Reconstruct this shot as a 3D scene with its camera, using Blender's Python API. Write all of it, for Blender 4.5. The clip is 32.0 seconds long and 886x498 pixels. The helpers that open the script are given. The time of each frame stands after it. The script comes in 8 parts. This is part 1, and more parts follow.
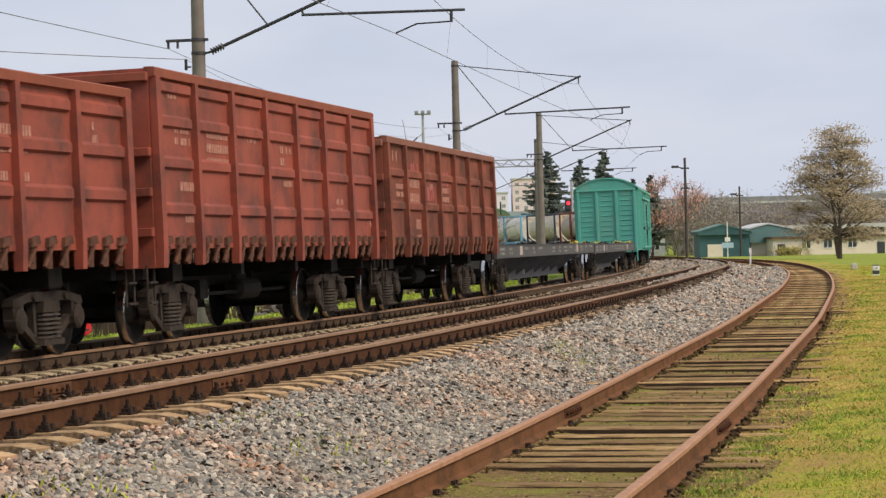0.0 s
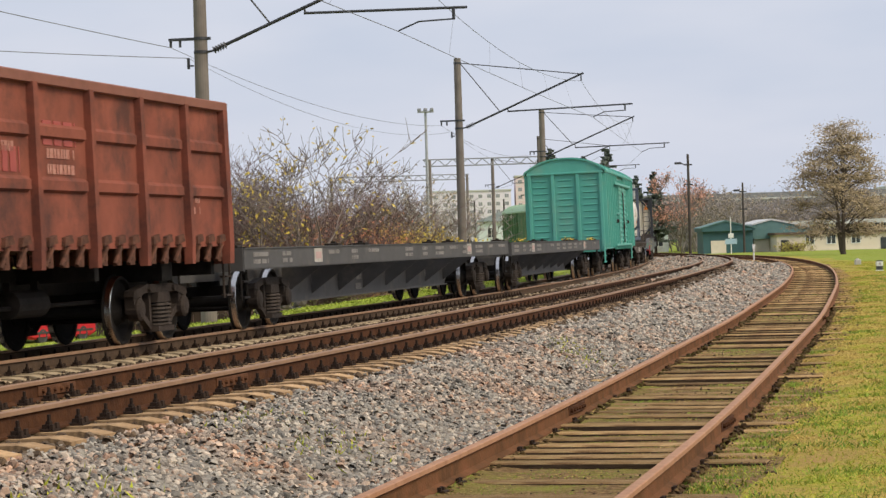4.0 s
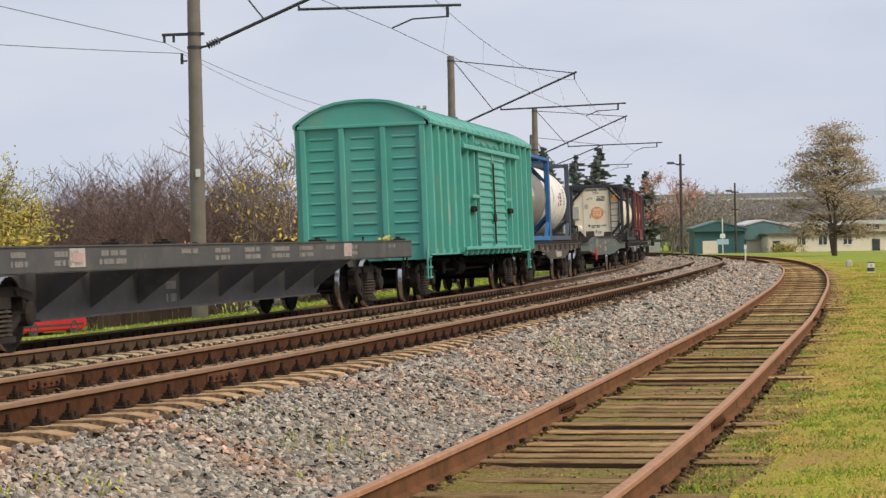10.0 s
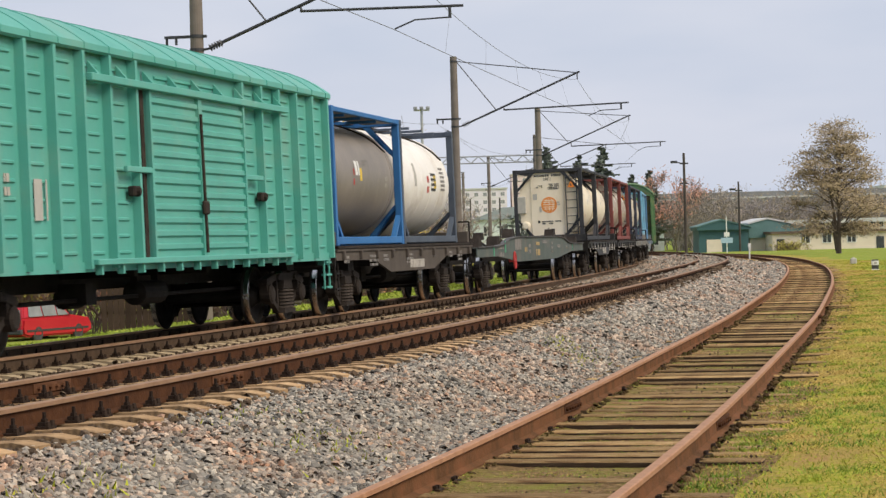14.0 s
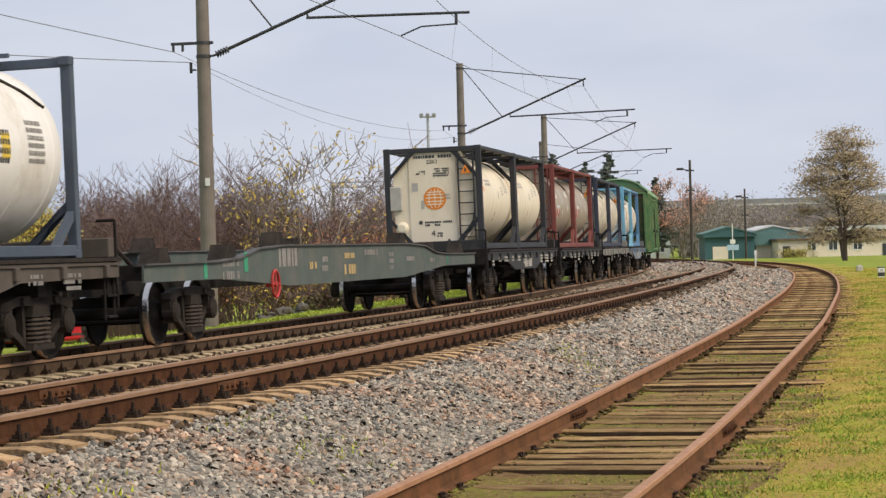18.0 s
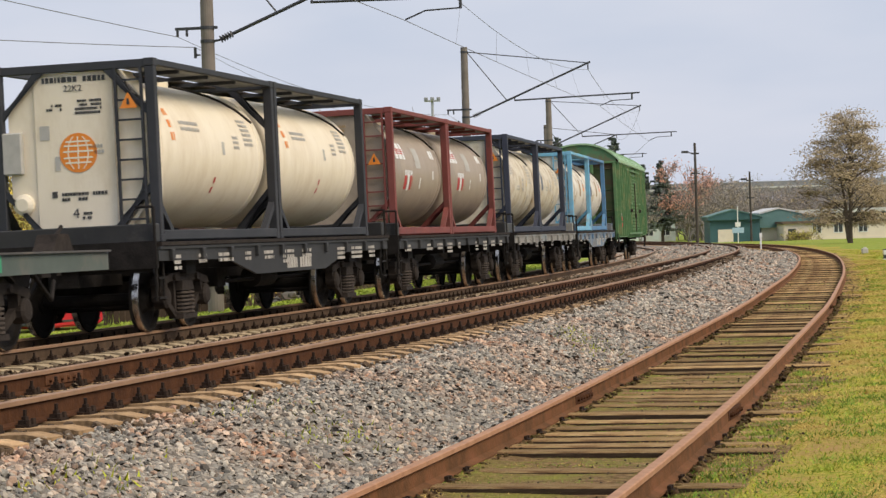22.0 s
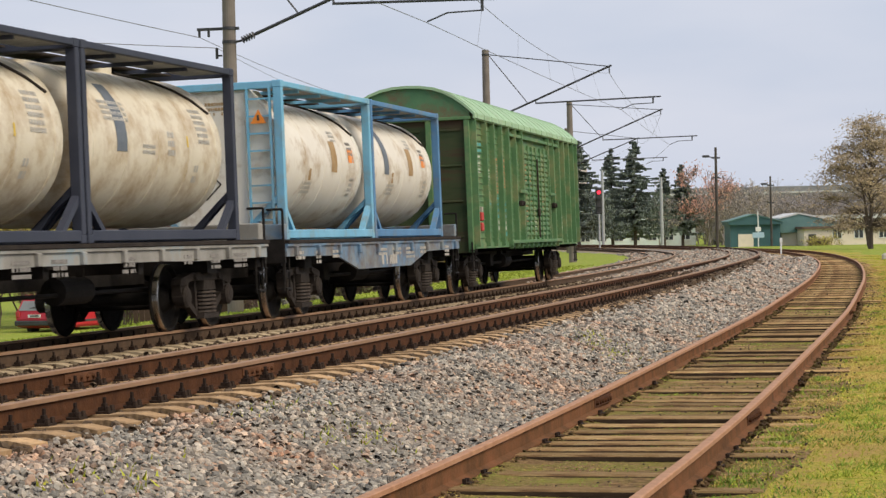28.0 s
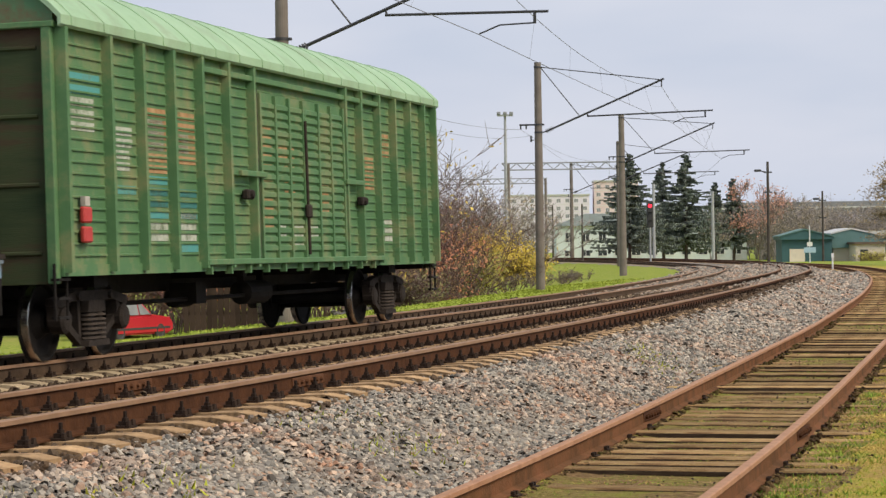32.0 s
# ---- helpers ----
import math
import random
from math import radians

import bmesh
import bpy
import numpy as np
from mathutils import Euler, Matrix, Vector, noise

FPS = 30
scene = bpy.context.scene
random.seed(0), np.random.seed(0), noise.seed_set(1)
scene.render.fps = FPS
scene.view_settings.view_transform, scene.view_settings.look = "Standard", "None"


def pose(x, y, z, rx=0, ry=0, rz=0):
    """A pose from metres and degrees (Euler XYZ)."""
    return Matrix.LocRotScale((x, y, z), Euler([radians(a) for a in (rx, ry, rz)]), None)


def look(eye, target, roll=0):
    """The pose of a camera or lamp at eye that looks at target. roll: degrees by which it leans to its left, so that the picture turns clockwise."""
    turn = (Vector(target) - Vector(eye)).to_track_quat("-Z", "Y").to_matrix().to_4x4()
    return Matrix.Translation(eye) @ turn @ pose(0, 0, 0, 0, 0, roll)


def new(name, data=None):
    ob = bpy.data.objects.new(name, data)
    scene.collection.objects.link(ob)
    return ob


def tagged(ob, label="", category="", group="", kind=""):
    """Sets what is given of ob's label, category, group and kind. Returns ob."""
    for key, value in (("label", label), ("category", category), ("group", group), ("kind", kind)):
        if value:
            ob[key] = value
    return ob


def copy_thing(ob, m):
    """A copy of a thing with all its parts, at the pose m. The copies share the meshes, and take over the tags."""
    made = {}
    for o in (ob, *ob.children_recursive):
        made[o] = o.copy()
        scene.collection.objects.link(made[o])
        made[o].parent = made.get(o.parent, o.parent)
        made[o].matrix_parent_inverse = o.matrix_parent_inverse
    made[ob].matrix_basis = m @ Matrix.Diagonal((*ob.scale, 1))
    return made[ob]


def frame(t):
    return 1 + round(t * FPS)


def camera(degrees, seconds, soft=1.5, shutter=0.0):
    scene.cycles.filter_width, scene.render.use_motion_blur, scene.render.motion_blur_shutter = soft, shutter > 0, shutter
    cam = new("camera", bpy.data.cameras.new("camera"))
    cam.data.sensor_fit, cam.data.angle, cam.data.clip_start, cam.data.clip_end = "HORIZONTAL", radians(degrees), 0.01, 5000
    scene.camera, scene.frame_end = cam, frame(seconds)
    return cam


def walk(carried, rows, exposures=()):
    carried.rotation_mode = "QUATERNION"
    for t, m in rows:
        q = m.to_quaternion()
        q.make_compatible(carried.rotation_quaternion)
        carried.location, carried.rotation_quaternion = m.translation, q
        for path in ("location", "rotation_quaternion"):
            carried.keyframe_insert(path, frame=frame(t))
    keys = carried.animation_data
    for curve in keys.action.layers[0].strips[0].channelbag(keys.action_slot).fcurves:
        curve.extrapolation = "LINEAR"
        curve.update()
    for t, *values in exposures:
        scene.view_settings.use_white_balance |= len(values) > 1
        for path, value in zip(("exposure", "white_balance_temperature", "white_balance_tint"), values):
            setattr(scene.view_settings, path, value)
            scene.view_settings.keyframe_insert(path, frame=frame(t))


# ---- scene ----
# The camera stands on the grass beside a siding and only turns a little in the holder's grip.
cam = camera(20.9, 32.0, soft=1.4, shutter=0.2)
EYE = (0.0, 0.0, 1.487)
# seconds, yaw, pitch, roll
AIM = [
    (0, -0.688, -0.043, 1.462), (0.5, -0.752, -0.230, 1.508), (1, -0.689, -0.187, 1.695), (1.5, -0.506, 0.003, 1.709), (2, -0.595, -0.019, 1.750),
    (2.5, -0.791, -0.170, 1.762), (3, -0.545, -0.075, 1.738), (3.5, -0.580, 0.012, 1.816), (4, -0.607, -0.098, 1.737), (4.5, -0.865, 0.026, 1.596),
    (6.5, -0.841, -0.013, 1.625), (7, -0.825, 0.081, 1.634), (7.5, -0.863, 0.151, 1.406), (8, -0.896, 0.171, 1.241), (8.5, -0.761, 0.092, 1.254),
    (9, -0.763, -0.024, 1.435), (9.5, -0.766, -0.133, 1.343), (10, -0.803, -0.159, 1.198), (10.5, -0.799, -0.094, 1.357), (11, -0.760, -0.074, 1.355),
    (11.5, -0.882, 0.043, 1.345), (12, -1.011, 0.117, 1.516), (12.5, -0.824, 0.023, 1.626), (13, -0.775, -0.020, 1.824), (13.5, -0.732, -0.057, 1.573),
    (14, -0.707, -0.141, 1.626), (14.5, -0.642, -0.275, 1.766), (15, -0.684, -0.224, 1.732), (15.5, -0.703, -0.260, 1.630), (17.5, -0.563, -0.143, 1.631),
    (18, -0.565, 0.023, 1.544), (18.5, -0.413, -0.052, 1.416), (19, -0.537, -0.053, 1.485), (19.5, -0.539, -0.106, 1.481), (20, -0.666, -0.351, 1.622),
    (20.5, -0.441, -0.378, 1.749), (21, -0.480, -0.223, 1.753), (21.5, -0.544, -0.429, 1.672), (22, -0.442, -0.355, 1.776), (22.5, -0.479, -0.359, 1.591),
    (23, -0.402, -0.410, 1.654), (23.5, -0.424, -0.298, 1.555), (24, -0.195, -0.253, 1.536), (24.5, -0.260, -0.194, 1.530), (25, -0.168, -0.251, 1.373),
    (25.5, -0.317, -0.106, 1.402), (27.5, -0.199, -0.037, 1.365), (28, 0.033, -0.287, 1.311), (28.5, -0.058, 0.016, 1.276), (29, -0.004, 0.008, 1.326),
    (29.5, -0.014, 0.121, 1.227), (30, 0.220, 0.009, 0.988), (30.5, 0.349, -0.002, 0.914), (31, 0.715, 0.101, 0.992), (31.5, 1.079, 0.072, 0.993),
    (32, 1.238, 0.020, 0.807),
]
walk(cam, [(t, pose(*EYE, 90 + p, r, y)) for t, y, p, r in AIM])

# ---- world, sun ----
world = bpy.data.worlds.new("overcast_sky")
scene.world = world
world.use_nodes = True
wn, wl = world.node_tree.nodes, world.node_tree.links
wn.clear()
w_out, w_bg = wn.new("ShaderNodeOutputWorld"), wn.new("ShaderNodeBackground")
w_sky = wn.new("ShaderNodeTexSky")
w_sky.sky_type, w_sky.sun_disc = "NISHITA", False
w_sky.sun_elevation, w_sky.sun_rotation = radians(43), radians(121)
w_sky.air_density, w_sky.dust_density = 1.5, 4.0
w_tc, w_map, w_noise, w_ramp = wn.new("ShaderNodeTexCoord"), wn.new("ShaderNodeMapping"), wn.new("ShaderNodeTexNoise"), wn.new("ShaderNodeValToRGB")
w_map.inputs["Scale"].default_value = (3.0, 3.0, 11.0)
w_noise.inputs["Scale"].default_value, w_noise.inputs["Detail"].default_value = 1.6, 4.0
w_ramp.color_ramp.elements[0].position, w_ramp.color_ramp.elements[0].color = 0.32, (6.2, 6.9, 8.4, 1)
w_ramp.color_ramp.elements[1].position, w_ramp.color_ramp.elements[1].color = 0.68, (7.7, 8.0, 9.1, 1)
w_mix = wn.new("ShaderNodeMix")
w_mix.data_type = "RGBA"
w_mix.inputs["Factor"].default_value = 0.93
wl.new(w_tc.outputs["Generated"], w_map.inputs["Vector"])
wl.new(w_map.outputs["Vector"], w_noise.inputs["Vector"])
wl.new(w_noise.outputs["Fac"], w_ramp.inputs["Fac"])
wl.new(w_sky.outputs["Color"], w_mix.inputs["A"])
wl.new(w_ramp.outputs["Color"], w_mix.inputs["B"])
wl.new(w_mix.outputs["Result"], w_bg.inputs["Color"])
w_bg.inputs["Strength"].default_value = 0.094
wl.new(w_bg.outputs["Background"], w_out.inputs["Surface"])
sun = new("sun", bpy.data.lights.new("sun", "SUN"))
sun.data.energy, sun.data.angle, sun.data.color = 3.0, radians(30), (1.0, 0.87, 0.69)
sun.matrix_world = look((70, -22, 77), (0, 20, 0))
scene.view_settings.exposure = 0.0


# ---- materials ----
def material(name, colors, rough=0.8, metal=0.0, scale=3.0, bump=0.0, bump_scale=None, stretch=(1, 1, 1), random=0.0, dirt=None,
             dirt_scale=1.0, dirt_amount=0.5, island=False, fine=0.0):
    """A procedural surface: a noise-driven mix of colours, a coarser layer of dirt or rust, and fine relief."""
    m = bpy.data.materials.new(name)
    m.use_nodes = True
    n, l = m.node_tree.nodes, m.node_tree.links
    bsdf = n["Principled BSDF"]
    bsdf.inputs["Roughness"].default_value, bsdf.inputs["Metallic"].default_value = rough, metal
    if rough >= 0.8:
        bsdf.inputs["Specular IOR Level"].default_value = 0.12
    tc, mp = n.new("ShaderNodeTexCoord"), n.new("ShaderNodeMapping")
    mp.inputs["Scale"].default_value = stretch
    l.new(tc.outputs["Object"], mp.inputs["Vector"])
    noise_a, ramp = n.new("ShaderNodeTexNoise"), n.new("ShaderNodeValToRGB")
    noise_a.inputs["Scale"].default_value, noise_a.inputs["Detail"].default_value, noise_a.inputs["Roughness"].default_value = scale, 6.0, 0.62
    l.new(mp.outputs["Vector"], noise_a.inputs["Vector"])
    ramp.color_ramp.elements[0].position, ramp.color_ramp.elements[-1].position = 0.3, 0.7
    for k, c in enumerate(colors):
        if k == 0:
            e = ramp.color_ramp.elements[0]
        elif k == len(colors) - 1:
            e = ramp.color_ramp.elements[-1]
        else:
            e = ramp.color_ramp.elements.new(0.3 + 0.4 * k / (len(colors) - 1))
        e.color = (*c, 1)
    l.new(noise_a.outputs["Fac"], ramp.inputs["Fac"])
    col = ramp.outputs["Color"]
    if dirt:
        noise_b, r2, mix = n.new("ShaderNodeTexNoise"), n.new("ShaderNodeValToRGB"), n.new("ShaderNodeMix")
        mix.data_type = "RGBA"
        noise_b.inputs["Scale"].default_value, noise_b.inputs["Detail"].default_value = dirt_scale, 8.0
        noise_b.inputs["Roughness"].default_value = 0.7
        l.new(mp.outputs["Vector"], noise_b.inputs["Vector"])
        r2.color_ramp.elements[0].position, r2.color_ramp.elements[1].position = 0.62 - 0.3 * dirt_amount, 0.78 - 0.2 * dirt_amount
        l.new(noise_b.outputs["Fac"], r2.inputs["Fac"])
        l.new(r2.outputs["Color"], mix.inputs["Factor"])
        l.new(col, mix.inputs["A"])
        mix.inputs["B"].default_value = (*dirt, 1)
        col = mix.outputs["Result"]
    if random:
        hsv, mr = n.new("ShaderNodeHueSaturation"), n.new("ShaderNodeMapRange")
        src = n.new("ShaderNodeNewGeometry").outputs["Random Per Island"] if island else n.new("ShaderNodeObjectInfo").outputs["Random"]
        mr.inputs["To Min"].default_value, mr.inputs["To Max"].default_value = 1 - random, 1 + random
        l.new(src, mr.inputs["Value"])
        l.new(mr.outputs["Result"], hsv.inputs["Value"])
        l.new(col, hsv.inputs["Color"])
        col = hsv.outputs["Color"]
    l.new(col, bsdf.inputs["Base Color"])
    if bump:
        noise_c, b = n.new("ShaderNodeTexNoise"), n.new("ShaderNodeBump")
        noise_c.inputs["Scale"].default_value, noise_c.inputs["Detail"].default_value = bump_scale or scale * 4, 5.0
        l.new(mp.outputs["Vector"], noise_c.inputs["Vector"])
        b.inputs["Strength"].default_value, b.inputs["Distance"].default_value = min(bump, 1.0), 0.02 if not fine else fine
        l.new(noise_c.outputs["Fac"], b.inputs["Height"])
        l.new(b.outputs["Normal"], bsdf.inputs["Normal"])
    return m


M_RAIL = material("rusted_rail_side", [(0.05, 0.021, 0.010), (0.10, 0.042, 0.018)], 0.85, 0.0, 6, 0.4, 30)
M_RAIL_DARK = material("dark_oily_rail_side", [(0.055, 0.036, 0.022), (0.10, 0.064, 0.04)], 0.85, 0, 6, 0.4, 30)
M_RAIL_MOSS = material("mossy_rusted_rail_side", [(0.08, 0.040, 0.018), (0.145, 0.068, 0.030), (0.20, 0.085, 0.040)], 0.9, 0, 3, 0.4, 30)
M_HEAD = material("worn_rail_head", [(0.23, 0.13, 0.068), (0.33, 0.195, 0.11)], 0.6, 0.15, 5)
M_HEAD_RUST = material("rusty_siding_rail_head", [(0.32, 0.155, 0.075), (0.46, 0.25, 0.135)], 0.7, 0.1, 6, 0.2)
M_CONC = material("concrete_sleeper", [(0.36, 0.225, 0.115), (0.56, 0.375, 0.205)], 0.9, 0, 7, 0.3, 40, random=0.2, dirt=(0.16, 0.105, 0.058), dirt_scale=5, dirt_amount=0.5)
M_CONC_PALE = material("pale_dusty_concrete_sleeper", [(0.38, 0.29, 0.18), (0.52, 0.41, 0.27)], 0.9, 0, 5, 0.3, 40, random=0.15)
M_FAST = material("oily_fastening_steel", [(0.018, 0.013, 0.011), (0.05, 0.033, 0.024)], 0.8, 0.2, 12, 0.3)
# Tarred wood, with the shade of the sleepers' upright faces put into the colour.
M_SHADED_CREOSOTE = material("shaded_tarred_sleeper_side", [(0.035, 0.024, 0.016), (0.08, 0.055, 0.036)], 0.95, 0, 5, 0.6, 25, stretch=(1, 5, 5))
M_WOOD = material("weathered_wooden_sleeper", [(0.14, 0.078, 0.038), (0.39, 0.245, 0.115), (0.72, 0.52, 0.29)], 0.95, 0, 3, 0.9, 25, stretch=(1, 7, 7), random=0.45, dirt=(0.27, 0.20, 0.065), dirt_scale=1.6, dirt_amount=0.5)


def stone_material(name, ramp_colors, tint, tint_amount):
    """Crushed stones: every stone its own colour, with rusty patches over whole areas of the bed."""
    m = material(name, [(0.2, 0.2, 0.2), (0.3, 0.3, 0.3)], 0.95, 0, 40, 0.3, 90)
    n, l = m.node_tree.nodes, m.node_tree.links
    geo, ramp, mix = n.new("ShaderNodeNewGeometry"), n.new("ShaderNodeValToRGB"), n.new("ShaderNodeMix")
    ramp.color_ramp.elements[0].color, ramp.color_ramp.elements[1].color = (*ramp_colors[0], 1), (*ramp_colors[-1], 1)
    for k in range(1, len(ramp_colors) - 1):
        ramp.color_ramp.elements.new(k / (len(ramp_colors) - 1)).color = (*ramp_colors[k], 1)
    l.new(geo.outputs["Random Per Island"], ramp.inputs["Fac"])
    tc, big, r2 = n.new("ShaderNodeTexCoord"), n.new("ShaderNodeTexNoise"), n.new("ShaderNodeValToRGB")
    big.inputs["Scale"].default_value, big.inputs["Detail"].default_value = 0.55, 4.0
    l.new(tc.outputs["Object"], big.inputs["Vector"])
    r2.color_ramp.elements[0].position, r2.color_ramp.elements[1].position = 0.50, 0.68
    r2.color_ramp.elements[1].color = (tint_amount, tint_amount, tint_amount, 1)
    l.new(big.outputs["Fac"], r2.inputs["Fac"])
    mix.data_type, mix.blend_type = "RGBA", "MULTIPLY"
    l.new(r2.outputs["Color"], mix.inputs["Factor"])
    l.new(ramp.outputs["Color"], mix.inputs["A"])
    mix.inputs["B"].default_value = (*tint, 1)
    l.new(mix.outputs["Result"], n["Principled BSDF"].inputs["Base Color"])
    return m


M_STONE = stone_material("grey_ballast_stone", [(0.075, 0.069, 0.06), (0.34, 0.315, 0.27), (0.15, 0.143, 0.13), (0.45, 0.41, 0.345), (0.24, 0.215, 0.18), (0.58, 0.51, 0.415), (0.40, 0.275, 0.195), (0.12, 0.113, 0.10), (0.37, 0.34, 0.29)], (1.28, 0.94, 0.78), 0.75)
# Stones under the train: its shadow is put into their colour.
M_STONE_SHADE = stone_material("train_shaded_ballast_stone", [(0.035, 0.027, 0.02), (0.09, 0.07, 0.052), (0.06, 0.046, 0.035), (0.13, 0.10, 0.075)], (1.05, 0.95, 0.85), 0.6)
M_STONE_BROWN = stone_material("brake_dusted_ballast_stone", [(0.045, 0.030, 0.02), (0.11, 0.076, 0.05), (0.07, 0.05, 0.034), (0.15, 0.108, 0.072), (0.08, 0.062, 0.045)], (1.1, 0.95, 0.8), 0.6)
M_RED = material("brown_red_gondola_paint", [(0.225, 0.044, 0.024), (0.325, 0.068, 0.037)], 0.7, 0, 1.4, 0.15, 30, dirt=(0.11, 0.032, 0.022), dirt_scale=1.1, dirt_amount=0.55)
M_BROWN = material("faded_brown_gondola_paint", [(0.20, 0.064, 0.042), (0.28, 0.09, 0.058)], 0.8, 0, 1.4, 0.15, 30, dirt=(0.10, 0.045, 0.035), dirt_scale=1.1, dirt_amount=0.6)
M_BLACK = material("sooty_running_gear_steel", [(0.010, 0.009, 0.008), (0.026, 0.022, 0.02)], 0.75, 0.1, 5, 0.3, 30)
M_BLACK.node_tree.nodes["Principled BSDF"].inputs["Specular IOR Level"].default_value = 0.15
M_GREYFLAT = material("dusty_dark_grey_paint", [(0.056, 0.054, 0.052), (0.088, 0.083, 0.08)], 0.75, 0, 1.5, 0.1, 30, dirt=(0.12, 0.105, 0.09), dirt_scale=1.8, dirt_amount=0.3)
M_GREENFLAT = material("chipped_green_grey_paint", [(0.06, 0.08, 0.07), (0.095, 0.115, 0.10)], 0.75, 0, 1.5, 0.1, 30, dirt=(0.13, 0.12, 0.10), dirt_scale=1.3, dirt_amount=0.4)
M_TEAL = material("fresh_teal_paint", [(0.075, 0.335, 0.275), (0.105, 0.40, 0.33)], 0.5, 0, 1.0, 0.08, 20, dirt=(0.15, 0.36, 0.29), dirt_scale=0.8, dirt_amount=0.4)
M_GREEN = material("worn_green_boxcar_paint", [(0.062, 0.155, 0.06), (0.105, 0.22, 0.088)], 0.7, 0, 1.5, 0.12, 20, dirt=(0.21, 0.22, 0.10), dirt_scale=1.5, dirt_amount=0.45)
M_GREENROOF = material("light_green_roof_paint", [(0.27, 0.43, 0.25), (0.35, 0.51, 0.32)], 0.6, 0, 1.2, 0.1, 20, dirt=(0.25, 0.33, 0.20), dirt_scale=0.9, dirt_amount=0.4)
M_GRASS = material("autumn_grass_ground", [(0.13, 0.18, 0.015), (0.29, 0.33, 0.03), (0.50, 0.41, 0.07), (0.52, 0.34, 0.11)], 0.95, 0, 14.0, 1.0, 40, dirt=(0.43, 0.26, 0.10), dirt_scale=0.8, dirt_amount=0.62, fine=0.05)
M_BANK = material("fresh_green_bank_grass", [(0.14, 0.21, 0.025), (0.24, 0.30, 0.04), (0.38, 0.36, 0.08)], 0.95, 0, 7, 0.8, 22, dirt=(0.33, 0.30, 0.09), dirt_scale=0.3, dirt_amount=0.3, fine=0.04)
M_POLE = material("weathered_concrete_pole", [(0.165, 0.142, 0.124), (0.225, 0.195, 0.171)], 0.9, 0, 2, 0.2, 30)
M_POLE_DARK = material("dark_tarred_pole", [(0.06, 0.052, 0.048), (0.10, 0.088, 0.08)], 0.9, 0, 2, 0.2, 30)
M_DARK = material("dark_galvanised_steel", [(0.05, 0.05, 0.055), (0.08, 0.08, 0.085)], 0.6, 0.5, 4)
M_WIRE = material("aged_copper_wire", [(0.16, 0.16, 0.17), (0.22, 0.22, 0.23)], 0.6, 0.3, 4)

# ---- plan of the three tracks ----
DS = 0.5
S_GRID = np.arange(-90, 330, DS)


def plan_line():
    u = np.clip(S_GRID, 0, 250) / 100
    head = 0.291 - 0.2975 * u + 0.2265 * u ** 2 - 0.0776 * u ** 3 - 0.006 * np.clip(S_GRID - 250, 0, 999)
    head = head + np.interp(S_GRID, [110, 140, 170, 200, 230, 260], [0, -0.0027, -0.0839, -0.1286, -0.1625, -0.1964])
    k0 = int(90 / DS)
    x, y = np.cumsum(np.sin(head)) * DS, np.cumsum(np.cos(head)) * DS
    return x - x[k0] - 11.392, y - y[k0] + 8.96, head


PX, PY, PH = plan_line()


def soft(values, n):
    k = np.ones(n) / n
    return np.convolve(np.pad(values, n // 2, "edge"), k, "valid")[: len(values)]


OFF = {
    "T": np.zeros(len(S_GRID)),
    "M": soft(np.interp(S_GRID, [-20, 2, 25, 50, 75, 100, 125, 160, 300], [5.9, 5.55, 4.97, 4.45, 4.35, 4.65, 4.85, 4.9, 4.9]), 31),
    "S": soft(np.interp(S_GRID, [-20, 2, 25, 50, 75, 100, 125, 150, 185, 215, 240, 300], [10.9, 10.15, 9.15, 8.8, 8.9, 9.1, 9.0, 8.3, 6.5, 5.3, 4.95, 4.9]), 31),
}
ZED = {
    "T": soft(np.interp(S_GRID, [30, 120, 150, 180, 210, 240], [0.22, 0.086, 0.072, 0.168, 0.311, 0.445]), 41),
    "M": soft(np.interp(S_GRID, [30, 120, 150, 180, 210, 240], [0.42, 0.25, 0.24, 0.30, 0.40, 0.50]), 41),
    "S": soft(np.interp(S_GRID, [30, 120, 185, 230], [0.0, 0.05, 0.18, 0.38]), 41),
}
CANT = {"T": 0.03, "M": 0.035, "S": 0.0}


def at(values, s):
    return float(np.interp(s, S_GRID, values))


def on_track(track, s, across=0.0):
    """Place and heading (radians, clockwise from +y) at arc length s of the plan, a way to the right of that track's middle."""
    h, o = at(PH, s), at(OFF[track], s) + across
    return at(PX, s) + o * math.cos(h), at(PY, s) - o * math.sin(h), at(ZED[track], s) + CANT[track] * across / 1.6, h


# ---- building helpers ----
def mesh_of(name, bm, mat, smooth=False):
    me = bpy.data.meshes.new(name)
    bm.normal_update()
    bm.to_mesh(me)
    bm.free()
    mats = mat if isinstance(mat, (list, tuple)) else [mat]
    for q in mats:
        me.materials.append(q)
    if smooth:
        me.polygons.foreach_set("use_smooth", [True] * len(me.polygons))
    return me


def part(name, bm, mat, parent=None, label="", smooth=False, at_pose=None):
    ob = new(name, bm if isinstance(bm, bpy.types.Mesh) else mesh_of(name, bm, mat, smooth))
    if parent is not None:
        ob.parent = parent
    if at_pose is not None:
        ob.matrix_basis = at_pose
    return tagged(ob, label)


def thing(name, label, category, group="", kind="", at_pose=None):
    ob = new(name)
    if at_pose is not None:
        ob.matrix_basis = at_pose
    return tagged(ob, label, category, group, kind)


